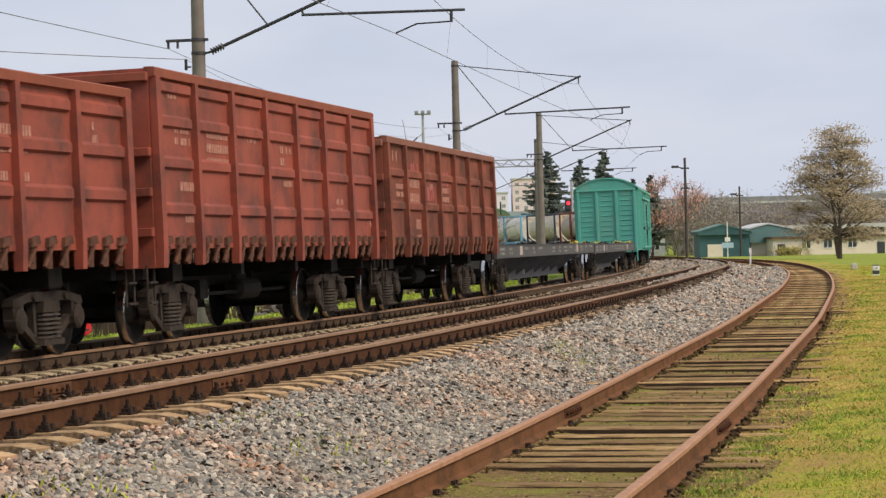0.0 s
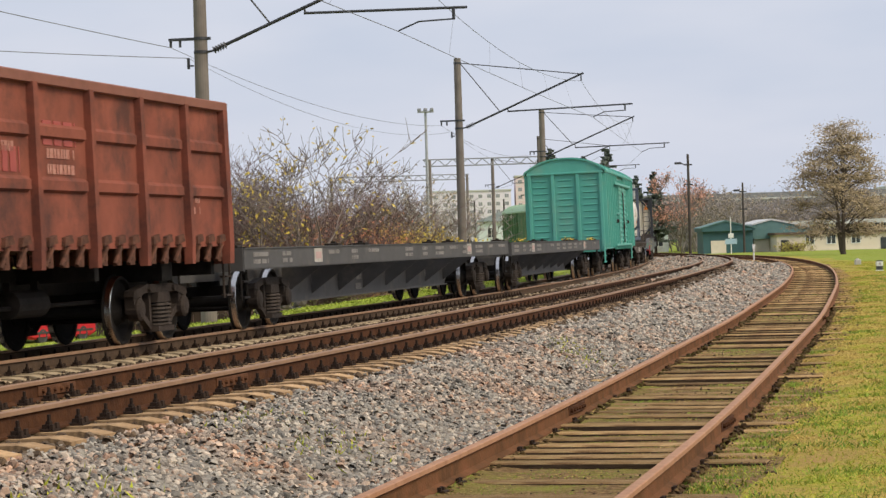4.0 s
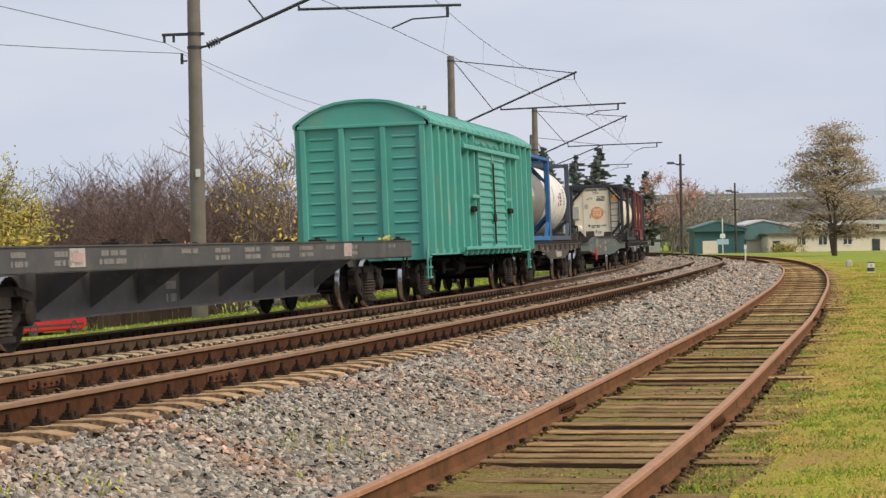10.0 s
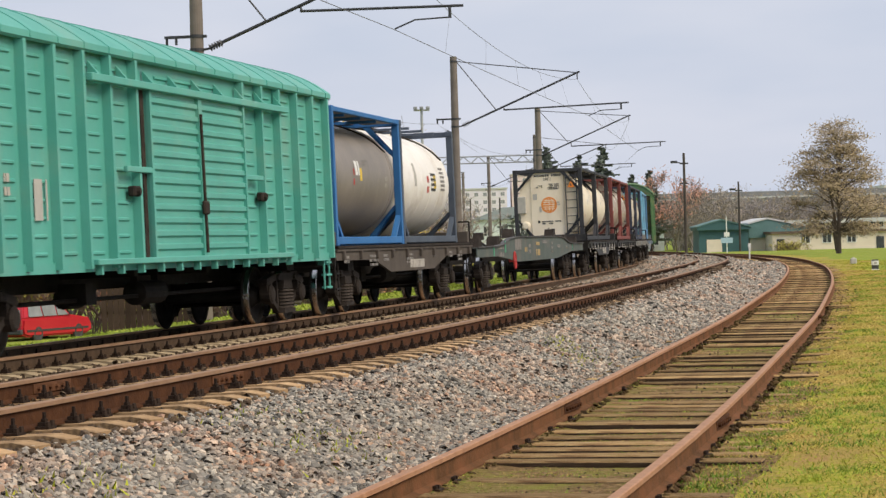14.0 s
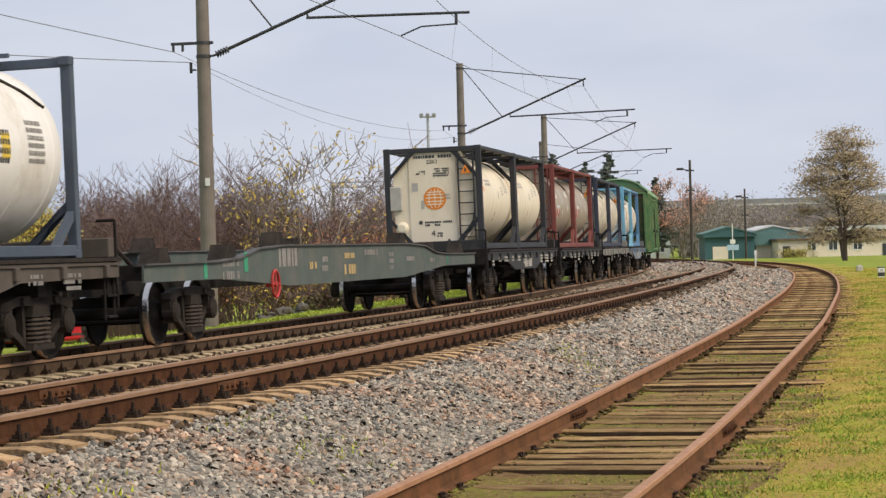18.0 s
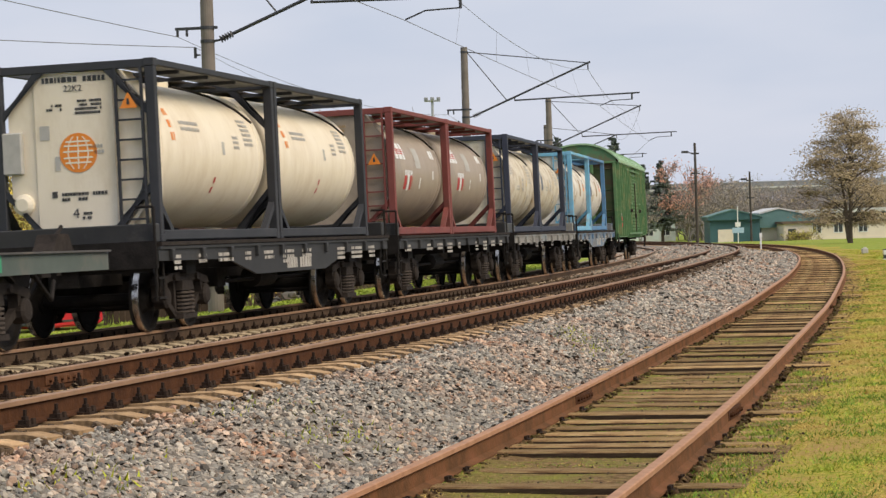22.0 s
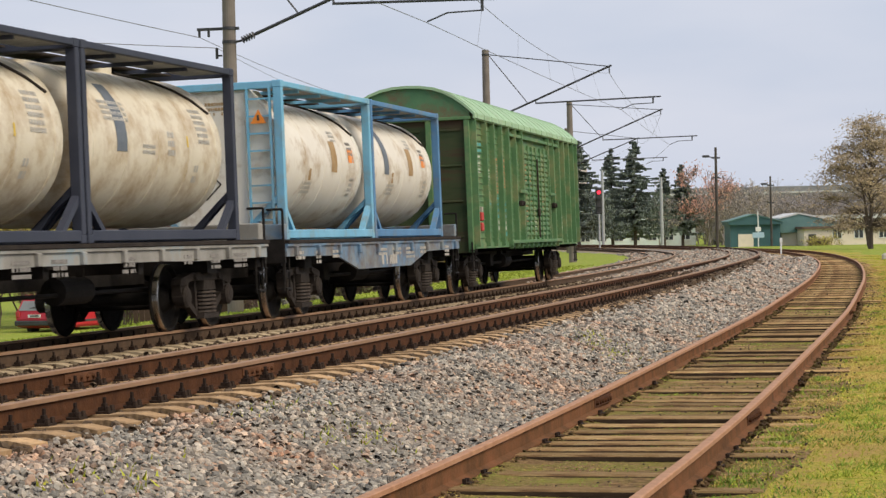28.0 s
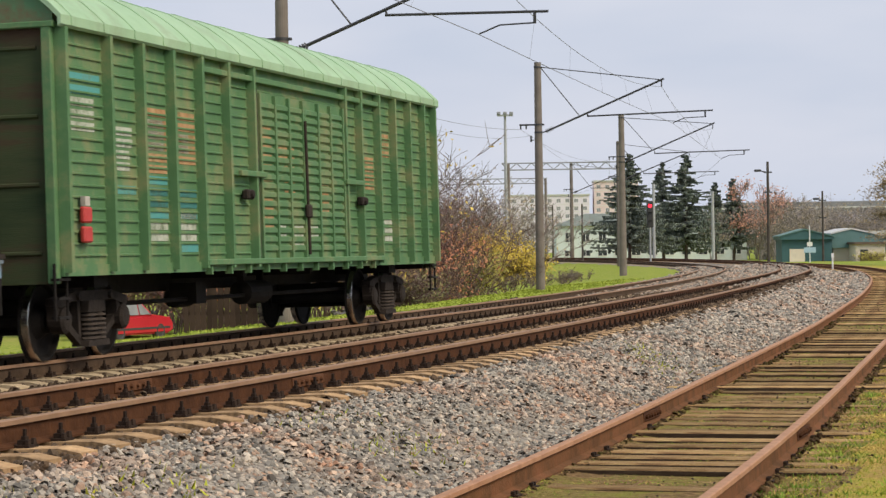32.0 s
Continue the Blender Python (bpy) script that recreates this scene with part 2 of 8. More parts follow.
def box(bm, x0, x1, y0, y1, z0, z1, bevel=0.0, mat=0):
    vs = [bm.verts.new(p) for p in ((x0, y0, z0), (x1, y0, z0), (x1, y1, z0), (x0, y1, z0), (x0, y0, z1), (x1, y0, z1), (x1, y1, z1), (x0, y1, z1))]
    fs = [bm.faces.new([vs[i] for i in f]) for f in ((0, 3, 2, 1), (4, 5, 6, 7), (0, 1, 5, 4), (1, 2, 6, 5), (2, 3, 7, 6), (3, 0, 4, 7))]
    for f in fs:
        f.material_index = mat
    if bevel:
        edges = {e for f in fs for e in f.edges}
        bmesh.ops.bevel(bm, geom=list(edges), offset=bevel, segments=1, affect="EDGES")
    return vs


def prism(bm, outline, axis, a, b, mat=0):
    """An outline of (u, v) pushed along an axis from a to b. Axis x: (y, z), y: (x, z), z: (x, y)."""
    def put(u, v, w):
        return {"x": (w, u, v), "y": (u, w, v), "z": (u, v, w)}[axis]
    lo, hi = [bm.verts.new(put(u, v, a)) for u, v in outline], [bm.verts.new(put(u, v, b)) for u, v in outline]
    fs = [bm.faces.new(lo), bm.faces.new(hi[::-1])]
    for i in range(len(outline)):
        j = (i + 1) % len(outline)
        fs.append(bm.faces.new((lo[j], lo[i], hi[i], hi[j])))
    for f in fs:
        f.material_index = mat
    bmesh.ops.recalc_face_normals(bm, faces=fs)
    return fs


def tube(bm, p, q, r, r2=None, seg=8, caps=True, mat=0):
    p, q = Vector(p), Vector(q)
    d = q - p
    if d.length < 1e-6:
        return
    rot = d.to_track_quat("Z", "Y").to_matrix()
    r2 = r if r2 is None else r2
    ring = [Vector((math.cos(2 * math.pi * i / seg), math.sin(2 * math.pi * i / seg), 0)) for i in range(seg)]
    a, b = [bm.verts.new(p + rot @ (v * r)) for v in ring], [bm.verts.new(q + rot @ (v * r2)) for v in ring]
    for i in range(seg):
        j = (i + 1) % seg
        bm.faces.new((a[i], a[j], b[j], b[i])).material_index = mat
    if caps:
        bm.faces.new(a[::-1]).material_index = mat
        bm.faces.new(b).material_index = mat


def lathe(bm, profile, centre, axis="x", seg=24, mat=0, caps=True):
    """Turn (along, radius) pairs round an axis through centre."""
    c = Vector(centre)
    rings = []
    for a, r in profile:
        ring = []
        for i in range(seg):
            w = 2 * math.pi * i / seg
            u, v = r * math.cos(w), r * math.sin(w)
            ring.append(bm.verts.new(c + Vector({"x": (a, u, v), "y": (u, a, v), "z": (u, v, a)}[axis])))
        rings.append(ring)
    fs = []
    for r0, r1 in zip(rings, rings[1:]):
        for i in range(seg):
            j = (i + 1) % seg
            fs.append(bm.faces.new((r0[i], r0[j], r1[j], r1[i])))
    if caps:
        fs += [bm.faces.new(rings[0][::-1]), bm.faces.new(rings[-1])]
    for f in fs:
        f.material_index = mat
    bmesh.ops.recalc_face_normals(bm, faces=fs)


def quad_mesh(name, verts, faces, mats, smooth=False):
    me = bpy.data.meshes.new(name)
    me.from_pydata(verts, [], faces)
    for q in mats if isinstance(mats, (list, tuple)) else [mats]:
        me.materials.append(q)
    if smooth:
        me.polygons.foreach_set("use_smooth", [True] * len(me.polygons))
    me.update()
    return me


def swept(name, line, r, mat):
    """One five-sided tube along a line of points."""
    verts, faces = [], []
    for i, c in enumerate(line):
        d = (line[min(i + 1, len(line) - 1)] - line[max(i - 1, 0)]).normalized()
        side = d.cross(Vector((0, 0, 1))).normalized()
        up = side.cross(d)
        verts += [c + (side * math.cos(1.2566 * k) + up * math.sin(1.2566 * k)) * r for k in range(5)]
        if i:
            faces += [(5 * i - 5 + k, 5 * i - 5 + (k + 1) % 5, 5 * i + (k + 1) % 5, 5 * i + k) for k in range(5)]
    return quad_mesh(name, verts, faces, mat)


# ---- ground: one sheet with the track bed raised out of it ----
def bed_height(s, o):
    """Height of the soil or ballast surface at arc length s, a way o to the right of the train's track."""
    om, os_ = at(OFF["M"], s), at(OFF["S"], s)
    zt, zm, zs = at(ZED["T"], s) - 0.225, at(ZED["M"], s) - 0.285, at(ZED["S"], s) - 0.205
    pts = [(-400, -1.5), (-15.5, -1.5), (-11.0, -1.05), (-7.5, -0.45), (-4.2, -0.22), (-3.0, -0.18), (-1.75, zt), (1.6, zt + 0.02), (om - 1.7, zm - 0.02), (om - 1.45, zm + 0.07), (om + 1.1, zm + 0.06), (om + 1.32, zm + 0.055), (om + 1.55, zm + 0.02), (om + 1.9, zm),
           (max(om + 2.9, os_ - 2.2), zs - 0.03), (max(om + 3.2, os_ - 1.4), zs + 0.035), (os_ - 0.86, zs + 0.03), (os_ - 0.70, zs - 0.003), (os_ + 0.70, zs - 0.003), (os_ + 0.9, zs + 0.012), (os_ + 1.3, zs + 0.035), (os_ + 1.75, zs + 0.06), (os_ + 2.4, zs + 0.06), (os_ + 12, -0.16), (os_ + 60, -0.2), (500, -0.3)]
    return float(np.interp(o, [p[0] for p in pts], [p[1] for p in pts]))


def sheet_height(s, o, u, y):
    """The ground's height with its small swells and hollows."""
    z = bed_height(s, o)
    if -28 < o < 40 and y < 260:
        os_ = at(OFF["S"], s)
        z += (0.006 if -2.5 < o < os_ - 0.85 else 0.026) * noise.noise((u * 0.9, y * 0.9, 0))
        if o > os_ + 1.6 or o < -3:
            z += 0.05 * min(1.0, o - os_ - 1.6 if o > 0 else -3 - o) * noise.noise((u * 0.25, y * 0.2, 5))
    return z


def ground_sheet():
    us = sorted({*np.round(np.concatenate([np.arange(-4.5, 14.5, 0.22), np.arange(-30, -4.5, 1.0), np.arange(14.5, 50, 2.0), [-600, -300, -150, -80, -50, 70, 100, 160, 300, 600]]), 3)})
    ys = sorted({*np.round(np.concatenate([np.arange(6, 60, 0.6), np.arange(60, 260, 2.0), [-30, -10, -2, 270, 290, 320, 400, 600, 1000, 1800]]), 3)})
    verts, faces, mats = [], [], []
    rng = np.random.RandomState(3)
    for y in ys:
        s = float(np.interp(min(y, 290), PY, S_GRID))
        xt, h = at(PX, s), at(PH, s)
        for u in us:
            o = u * math.cos(h)
            verts.append((xt + u, y, sheet_height(s, o, u, y)))
    nu = len(us)
    for j in range(len(ys) - 1):
        for i in range(nu - 1):
            faces.append((j * nu + i, j * nu + i + 1, (j + 1) * nu + i + 1, (j + 1) * nu + i))
            y, u = (ys[j] + ys[j + 1]) / 2, (us[i] + us[i + 1]) / 2
            s = float(np.interp(min(y, 290), PY, S_GRID))
            o, om, os_ = u * math.cos(at(PH, s)), at(OFF["M"], s), at(OFF["S"], s)
            wob = 0.35 * noise.noise((u * 0.8, y * 0.5, 9))
            edge = max(om + 2.0, os_ - 1.15 + wob)
            near = s < 80 + 30 * wob
            # index 4 paints the train's shade on the bed beneath it
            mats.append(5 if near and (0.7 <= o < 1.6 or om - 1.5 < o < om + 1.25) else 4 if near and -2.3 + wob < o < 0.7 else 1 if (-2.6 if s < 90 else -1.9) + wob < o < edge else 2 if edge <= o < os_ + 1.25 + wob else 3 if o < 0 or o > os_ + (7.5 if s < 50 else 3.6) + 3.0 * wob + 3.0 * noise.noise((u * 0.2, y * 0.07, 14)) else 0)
    me = quad_mesh("ground", verts, faces, [M_GRASS, M_BALLAST, M_DIRT, M_BANK, M_BED_SHADE, M_BED_BROWN], True)
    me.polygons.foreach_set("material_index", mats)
    tagged(new("ground", me), "grassy railway land with grey ballast beds", "ground", kind="structure")


M_BALLAST = material("grey_ballast_bed", [(0.07, 0.06, 0.05), (0.24, 0.21, 0.175), (0.46, 0.405, 0.335)], 0.95, 0, 11, 1.0, 14, dirt=(0.24, 0.19, 0.145), dirt_scale=0.35, dirt_amount=0.2, fine=0.05)
# Bed beneath the train, its colour darkened for the train's shadow.
M_BED_SHADE = material("train_shaded_ballast_bed", [(0.025, 0.02, 0.015), (0.08, 0.062, 0.047), (0.17, 0.135, 0.10)], 0.95, 0, 11, 1.0, 14, fine=0.05)
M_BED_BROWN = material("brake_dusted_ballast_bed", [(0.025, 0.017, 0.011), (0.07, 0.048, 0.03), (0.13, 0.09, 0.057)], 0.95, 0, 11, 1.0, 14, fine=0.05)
M_DIRT = material("mossy_brown_siding_bed", [(0.06, 0.036, 0.017), (0.22, 0.135, 0.062), (0.40, 0.26, 0.12)], 0.95, 0, 15, 1.0, 40, dirt=(0.25, 0.245, 0.045), dirt_scale=1.3, dirt_amount=0.5, fine=0.05)
ground_sheet()

RAIL_OUT = [(-0.066, -0.18), (0.066, -0.18), (0.066, -0.165), (0.012, -0.145), (0.009, -0.05), (0.036, -0.035), (0.036, -0.006), (0.028, 0.0),
            (-0.028, 0.0), (-0.036, -0.006), (-0.036, -0.035), (-0.009, -0.05), (-0.012, -0.145), (-0.066, -0.165)]


def rail(track, side, s0, s1, head, parent):
    verts, faces, mats = [], [], []
    ss = np.arange(s0, s1, 1.0)
    k = len(RAIL_OUT)
    for s in ss:
        for u, v in RAIL_OUT:
            x, y, z, h = on_track(track, s, side * 0.795 + u)
            z = at(ZED[track], s) + CANT[track] * side / 2
            verts.append((x, y, z + v))
    for j in range(len(ss) - 1):
        for i in range(k):
            faces.append((j * k + i, j * k + (i + 1) % k, (j + 1) * k + (i + 1) % k, (j + 1) * k + i))
            mats.append(1 if 5 <= i <= 8 else 0)
    me = quad_mesh("rail", verts, faces, [M_RAIL_MOSS if track == "S" else M_RAIL_DARK if track == "T" else M_RAIL, head])
    me.polygons.foreach_set("material_index", mats)
    return part("rail", me, None, parent)


TRACKS = {}
for key, label, head in (("T", "curved main line track with worn rails on concrete sleepers", M_HEAD), ("M", "curved main line track with brown rails on concrete sleepers", M_HEAD),
                         ("S", "rusty overgrown siding track on old wooden sleepers", M_HEAD_RUST)):
    TRACKS[key] = thing("railway_track", label, "railway track", "railway tracks", "structure")
    for side in (-1, 1):
        rail(key, side, -30 if key == "T" else -18, 315 if key == "T" else 300 if key == "M" else 238, head, TRACKS[key])


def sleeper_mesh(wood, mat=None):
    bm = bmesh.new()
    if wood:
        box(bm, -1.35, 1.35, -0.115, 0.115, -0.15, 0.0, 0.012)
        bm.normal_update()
        # upright faces take the darker colour that carries their shade
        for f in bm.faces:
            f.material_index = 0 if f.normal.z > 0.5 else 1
        return mesh_of("sleeper", bm, [M_WOOD, M_SHADED_CREOSOTE])
    prism(bm, [(-1.35, -0.2), (1.35, -0.2), (1.35, -0.03), (1.2, 0.0), (0.45, 0.0), (0.25, -0.05), (-0.25, -0.05), (-0.45, 0.0), (-1.2, 0.0), (-1.35, -0.03)], "y", -0.13, 0.13)
    return mesh_of("sleeper", bm, mat or M_CONC)


def lay_sleepers(track, s0, s1, near, pitch, wood):
    concrete = M_CONC_PALE if track == "T" else M_CONC
    me = sleeper_mesh(wood, concrete)
    rng = random.Random(track)
    far_v, far_f = [], []
    s = s0
    while s < s1:
        x, y, z, h = on_track(track, s)
        m = pose(x, y, z - 0.182 + (rng.choice((rng.uniform(-0.015, 0.03), rng.uniform(0.0, 0.03), rng.uniform(-0.045, 0.0))) if wood else 0), 0, -math.degrees(CANT[track] / 1.6) , -math.degrees(h) + (rng.uniform(-2.5, 2.5) if wood else 0))
        if s < near:
            part("sleeper", me, None, TRACKS[track], at_pose=m)
        else:
            b = len(far_v)
            far_v += [m @ v.co for v in me.vertices]
            far_f += [[b + i for i in p.vertices] for p in me.polygons]
        s += pitch * (rng.uniform(0.9, 1.1) if wood else 1)
    if far_v:
        tagged(part("far_sleepers", quad_mesh("far_sleepers", far_v, far_f, M_WOOD if wood else concrete), None, TRACKS[track]), kind="stuff")


lay_sleepers("M", -2 - 30 * 0.545, 260, 130, 0.545, False)
lay_sleepers("T", -54 * 0.545, 260, 90, 0.545, False)
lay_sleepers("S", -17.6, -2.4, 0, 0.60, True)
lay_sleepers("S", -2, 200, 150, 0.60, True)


# ---- the train ----
def rolled(t):
    """Metres the train has run after t seconds: it still gathers speed."""
    return 5.8618 * t + 0.023919 * t ** 2 - 0.00030045 * t ** 3


TRAIN = []      # (thing, arc length of its middle at the start, half its pivot distance, offset along the car, lift)
WHEELSETS = []  # wheelsets that roll


def train_rows(s_mid, half, along=0.0, lift=0.0, step=1.0):
    rows = []
    for k in range(int(round(32.0 / step)) + 1):
        t = k * step
        s = s_mid - rolled(t)
        xa, ya, za, _ = on_track("T", s - half)
        xb, yb, zb, _ = on_track("T", s + half)
        yaw = -math.degrees(math.atan2(xb - xa, yb - ya))
        m = pose((xa + xb) / 2, (ya + yb) / 2, (za + zb) / 2, 0, -math.degrees(CANT["T"] / 1.6), yaw)
        rows.append((t, m @ Matrix.Translation((0, along, lift))))
    return rows


def paint(name, colors, **k):
    return material(name, colors, k.pop("rough", 0.7), 0, k.pop("scale", 1.3), 0.12, 25, **k)


M_WHEEL = material("wheel_steel", [(0.008, 0.007, 0.006), (0.02, 0.017, 0.015)], 0.8, 0.0, 6, 0.2)
M_TREAD = material("polished_wheel_tread", [(0.52, 0.50, 0.48), (0.62, 0.60, 0.58)], 0.25, 1.0, 4)
M_BOGIE = material("rust_dusted_bogie_casting", [(0.016, 0.013, 0.011), (0.048, 0.038, 0.032)], 0.85, 0.0, 4, 0.4, 30)
M_BOGIE_BROWN = material("brown_dusted_bogie_casting", [(0.022, 0.017, 0.014), (0.065, 0.049, 0.04)], 0.85, 0, 4, 0.4, 30)
M_SPRING = material("rusty_coil_spring", [(0.05, 0.04, 0.034), (0.10, 0.08, 0.066)], 0.75, 0.0, 6)
for q in (M_WHEEL, M_BOGIE, M_BOGIE_BROWN, M_SPRING):
    q.node_tree.nodes["Principled BSDF"].inputs["Specular IOR Level"].default_value = 0.15
M_MARK = material("faded_white_marking_paint", [(0.36, 0.33, 0.29), (0.52, 0.49, 0.44)], 0.8, 0, 8)
M_WHITE = material("white_enamel", [(0.72, 0.72, 0.70), (0.78, 0.78, 0.76)], 0.5, 0, 4)
M_MARK_Y = material("faded_cream_marking_paint", [(0.40, 0.29, 0.14), (0.5, 0.38, 0.2)], 0.8, 0, 8)
M_MARK_K = material("black_marking_paint", [(0.03, 0.03, 0.03), (0.06, 0.06, 0.06)], 0.7, 0, 8)
M_MARK_R = material("red_marking_paint", [(0.42, 0.03, 0.03), (0.5, 0.05, 0.04)], 0.6, 0, 8)
M_ORANGE = material("orange_marking_paint", [(0.75, 0.22, 0.02), (0.8, 0.27, 0.03)], 0.5, 0, 8)


def wheelset_mesh():
    bm = bmesh.new()
    for sg in (-1, 1):
        prof = [(0.70, 0.16), (0.74, 0.17), (0.745, 0.40), (0.722, 0.425), (0.722, 0.495), (0.738, 0.506), (0.752, 0.498), (0.760, 0.480), (0.855, 0.472), (0.858, 0.435), (0.80, 0.42), (0.775, 0.22), (0.86, 0.15), (0.90, 0.14)]
        lathe(bm, [(sg * a, r) for a, r in prof], (0, 0, 0), "x", 32)
    lathe(bm, [(-1.1, 0.065), (-0.9, 0.075), (-0.7, 0.09), (0.7, 0.09), (0.9, 0.075), (1.1, 0.065)], (0, 0, 0), "x", 12)
    # the polished running surface
    for sg in (-1, 1):
        lathe(bm, [(sg * 0.764, 0.483), (sg * 0.768, 0.4845), (sg * 0.848, 0.4775), (sg * 0.856, 0.468)], (0, 0, 0), "x", 32, 1, False)
    return mesh_of("wheelset", bm, [M_WHEEL, M_TREAD], False)


def side_frame_mesh(mat):
    bm = bmesh.new()
    for poly, x0, x1 in (([(-0.62, 0.70), (0.62, 0.70), (0.56, 0.82), (-0.56, 0.82)], -0.07, 0.08),
                         ([(0.56, 0.72), (1.00, 0.63), (1.12, 0.66), (1.08, 0.74), (0.56, 0.82)], -0.07, 0.08),
                         ([(-0.56, 0.72), (-0.56, 0.82), (-1.08, 0.74), (-1.12, 0.66), (-1.00, 0.63)], -0.07, 0.08),
                         ([(0.78, 0.40), (0.86, 0.40), (0.86, 0.66), (0.76, 0.68)], -0.07, 0.07),
                         ([(-0.78, 0.40), (-0.76, 0.68), (-0.86, 0.66), (-0.86, 0.40)], -0.07, 0.07),
                         ([(1.00, 0.42), (1.07, 0.42), (1.10, 0.66), (1.00, 0.66)], -0.07, 0.07),
                         ([(-1.00, 0.42), (-1.00, 0.66), (-1.10, 0.66), (-1.07, 0.42)], -0.07, 0.07),
                         ([(0.31, 0.16), (0.80, 0.42), (0.78, 0.52), (0.30, 0.25)], -0.06, 0.03),
                         ([(-0.31, 0.16), (-0.30, 0.25), (-0.78, 0.52), (-0.80, 0.42)], -0.06, 0.03),
                         ([(-0.34, 0.15), (0.34, 0.15), (0.32, 0.225), (-0.32, 0.225)], -0.08, 0.14),
                         ([(0.29, 0.22), (0.36, 0.22), (0.40, 0.72), (0.31, 0.72)], -0.06, 0.03),
                         ([(-0.29, 0.22), (-0.31, 0.72), (-0.40, 0.72), (-0.36, 0.22)], -0.06, 0.03)):
        prism(bm, poly, "x", x0, x1)
    for y in (-0.925, 0.925):
        lathe(bm, [(-0.05, 0.16), (0.10, 0.16), (0.13, 0.12), (0.14, 0.05)], (0, y, 0.48), "x", 14)
    prism(bm, [(-0.28, 0.56), (0.28, 0.56), (0.24, 0.70), (-0.24, 0.70)], "x", -0.06, 0.12)
    for y in (-0.5, 0.5):
        lathe(bm, [(0.08, 0.05), (0.12, 0.045)], (0, y, 0.755), "x", 8)
    return mesh_of("side_frame", bm, mat)


def spring_mesh():
    bm = bmesh.new()
    for y in (-0.14, 0.14):
        prof = []
        for k in range(6):
            z = 0.225 + k * 0.056
            prof += [(z, 0.075), (z + 0.010, 0.125), (z + 0.032, 0.125), (z + 0.042, 0.075)]
        lathe(bm, prof, (0.04, y, 0), "z", 12)
    return mesh_of("spring", bm, M_SPRING)


WHEELS, SPRINGS = wheelset_mesh(), spring_mesh()
FRAMES = {"dark": side_frame_mesh(M_BOGIE), "brown": side_frame_mesh(M_BOGIE_BROWN)}


def bogie_core():
    bm = bmesh.new()
    prism(bm, [(-1.0, 0.52), (1.0, 0.52), (1.0, 0.62), (0.55, 0.72), (-0.55, 0.72), (-1.0, 0.62)], "y", -0.2, 0.2)
    for y in (-0.42, 0.42):
        tube(bm, (-0.9, y, 0.34), (0.9, y, 0.34), 0.035)
        for x in (-0.79, 0.79):
            box(bm, x - 0.05, x + 0.05, y * 1.0 - 0.03 + (0.05 if y > 0 else -0.05), y + 0.03 + (0.05 if y > 0 else -0.05), 0.32, 0.60)
    lathe(bm, [(0.70, 0.2), (0.86, 0.2)], (0, 0, 0), "z", 12)
    return mesh_of("bogie", bm, M_BLACK)


BOGIE_CORE = bogie_core()


def add_bogie(car, y, tone):
    b = part("bogie", BOGIE_CORE, None, car, at_pose=pose(0, y, 0))
    for x, rz in ((1.02, 0), (-1.02, 180)):
        part("side_frame", FRAMES[tone], None, b, at_pose=pose(x, 0, 0, 0, 0, rz))
        part("spring", SPRINGS, None, b, at_pose=pose(x, 0, 0, 0, 0, rz))
    for dy in (-0.925, 0.925):
        w = part("wheelset", WHEELS, None, b, at_pose=pose(0, dy, 0.478))
        WHEELSETS.append((w, dy))


def coupler_mesh():
    bm = bmesh.new()
    box(bm, -0.11, 0.11, -0.1, 0.62, 0.95, 1.17, 0.02)
    prism(bm, [(-0.2, 0.58), (0.16, 0.58), (0.2, 0.78), (0.05, 0.92), (-0.1, 0.80), (-0.24, 0.86)], "z", 0.9, 1.22)
    tube(bm, (0.3, 0.0, 0.95), (0.34, 0.45, 0.6), 0.03)
    tube(bm, (0.34, 0.45, 0.6), (0.25, 0.75, 0.85), 0.03)
    return mesh_of("coupler", bm, M_BLACK)


COUPLER = coupler_mesh()


def add_ends(car, half, drop=0.0):
    part("coupler", COUPLER, None, car, at_pose=pose(0, half, -drop))
    part("coupler", COUPLER, None, car, at_pose=pose(0, -half, -drop, 0, 0, 180))


def underframe(car, half, pivots, z0=0.86, z1=1.12):
    bm = bmesh.new()
    box(bm, -0.22, 0.22, -half, half, z0 - 0.12, z1)
    part("centre_sill", bm, M_BLACK, car)
    for y in pivots:
        bm = bmesh.new()
        box(bm, -1.2, 1.2, y - 0.22, y + 0.22, z0, z1)
        part("bolster", bm, M_BLACK, car)
    for y in (-half + 0.1, half - 0.1, -1.6, 1.6):
        bm = bmesh.new()
        box(bm, -1.3, 1.3, y - 0.08, y + 0.08, z0 + 0.05, z1)
        part("cross_beam", bm, M_BLACK, car)
    bm = bmesh.new()
    lathe(bm, [(-0.55, 0.05), (-0.5, 0.18), (0.5, 0.18), (0.55, 0.05)], (0.55, 0.9, 0.66), "y", 14)
    box(bm, 0.5, 0.6, 0.4, 0.46, 0.6, 0.95)
    box(bm, 0.5, 0.6, 1.3, 1.36, 0.6, 0.95)
    part("air_tank", bm, M_BLACK, car)
    bm = bmesh.new()
    tube(bm, (0.6, -half + 1.4, 0.62), (0.6, half - 1.4, 0.62), 0.03)
    tube(bm, (-0.35, -half + 0.6, 0.78), (-0.35, half - 0.6, 0.78), 0.025)
    lathe(bm, [(-0.3, 0.15), (0.28, 0.15), (0.34, 0.08)], (0.1, -1.0, 0.64), "y", 12)
    box(bm, 0.35, 0.75, -2.1, -1.7, 0.55, 0.85)
    part("brake_gear", bm, M_BLACK, car)


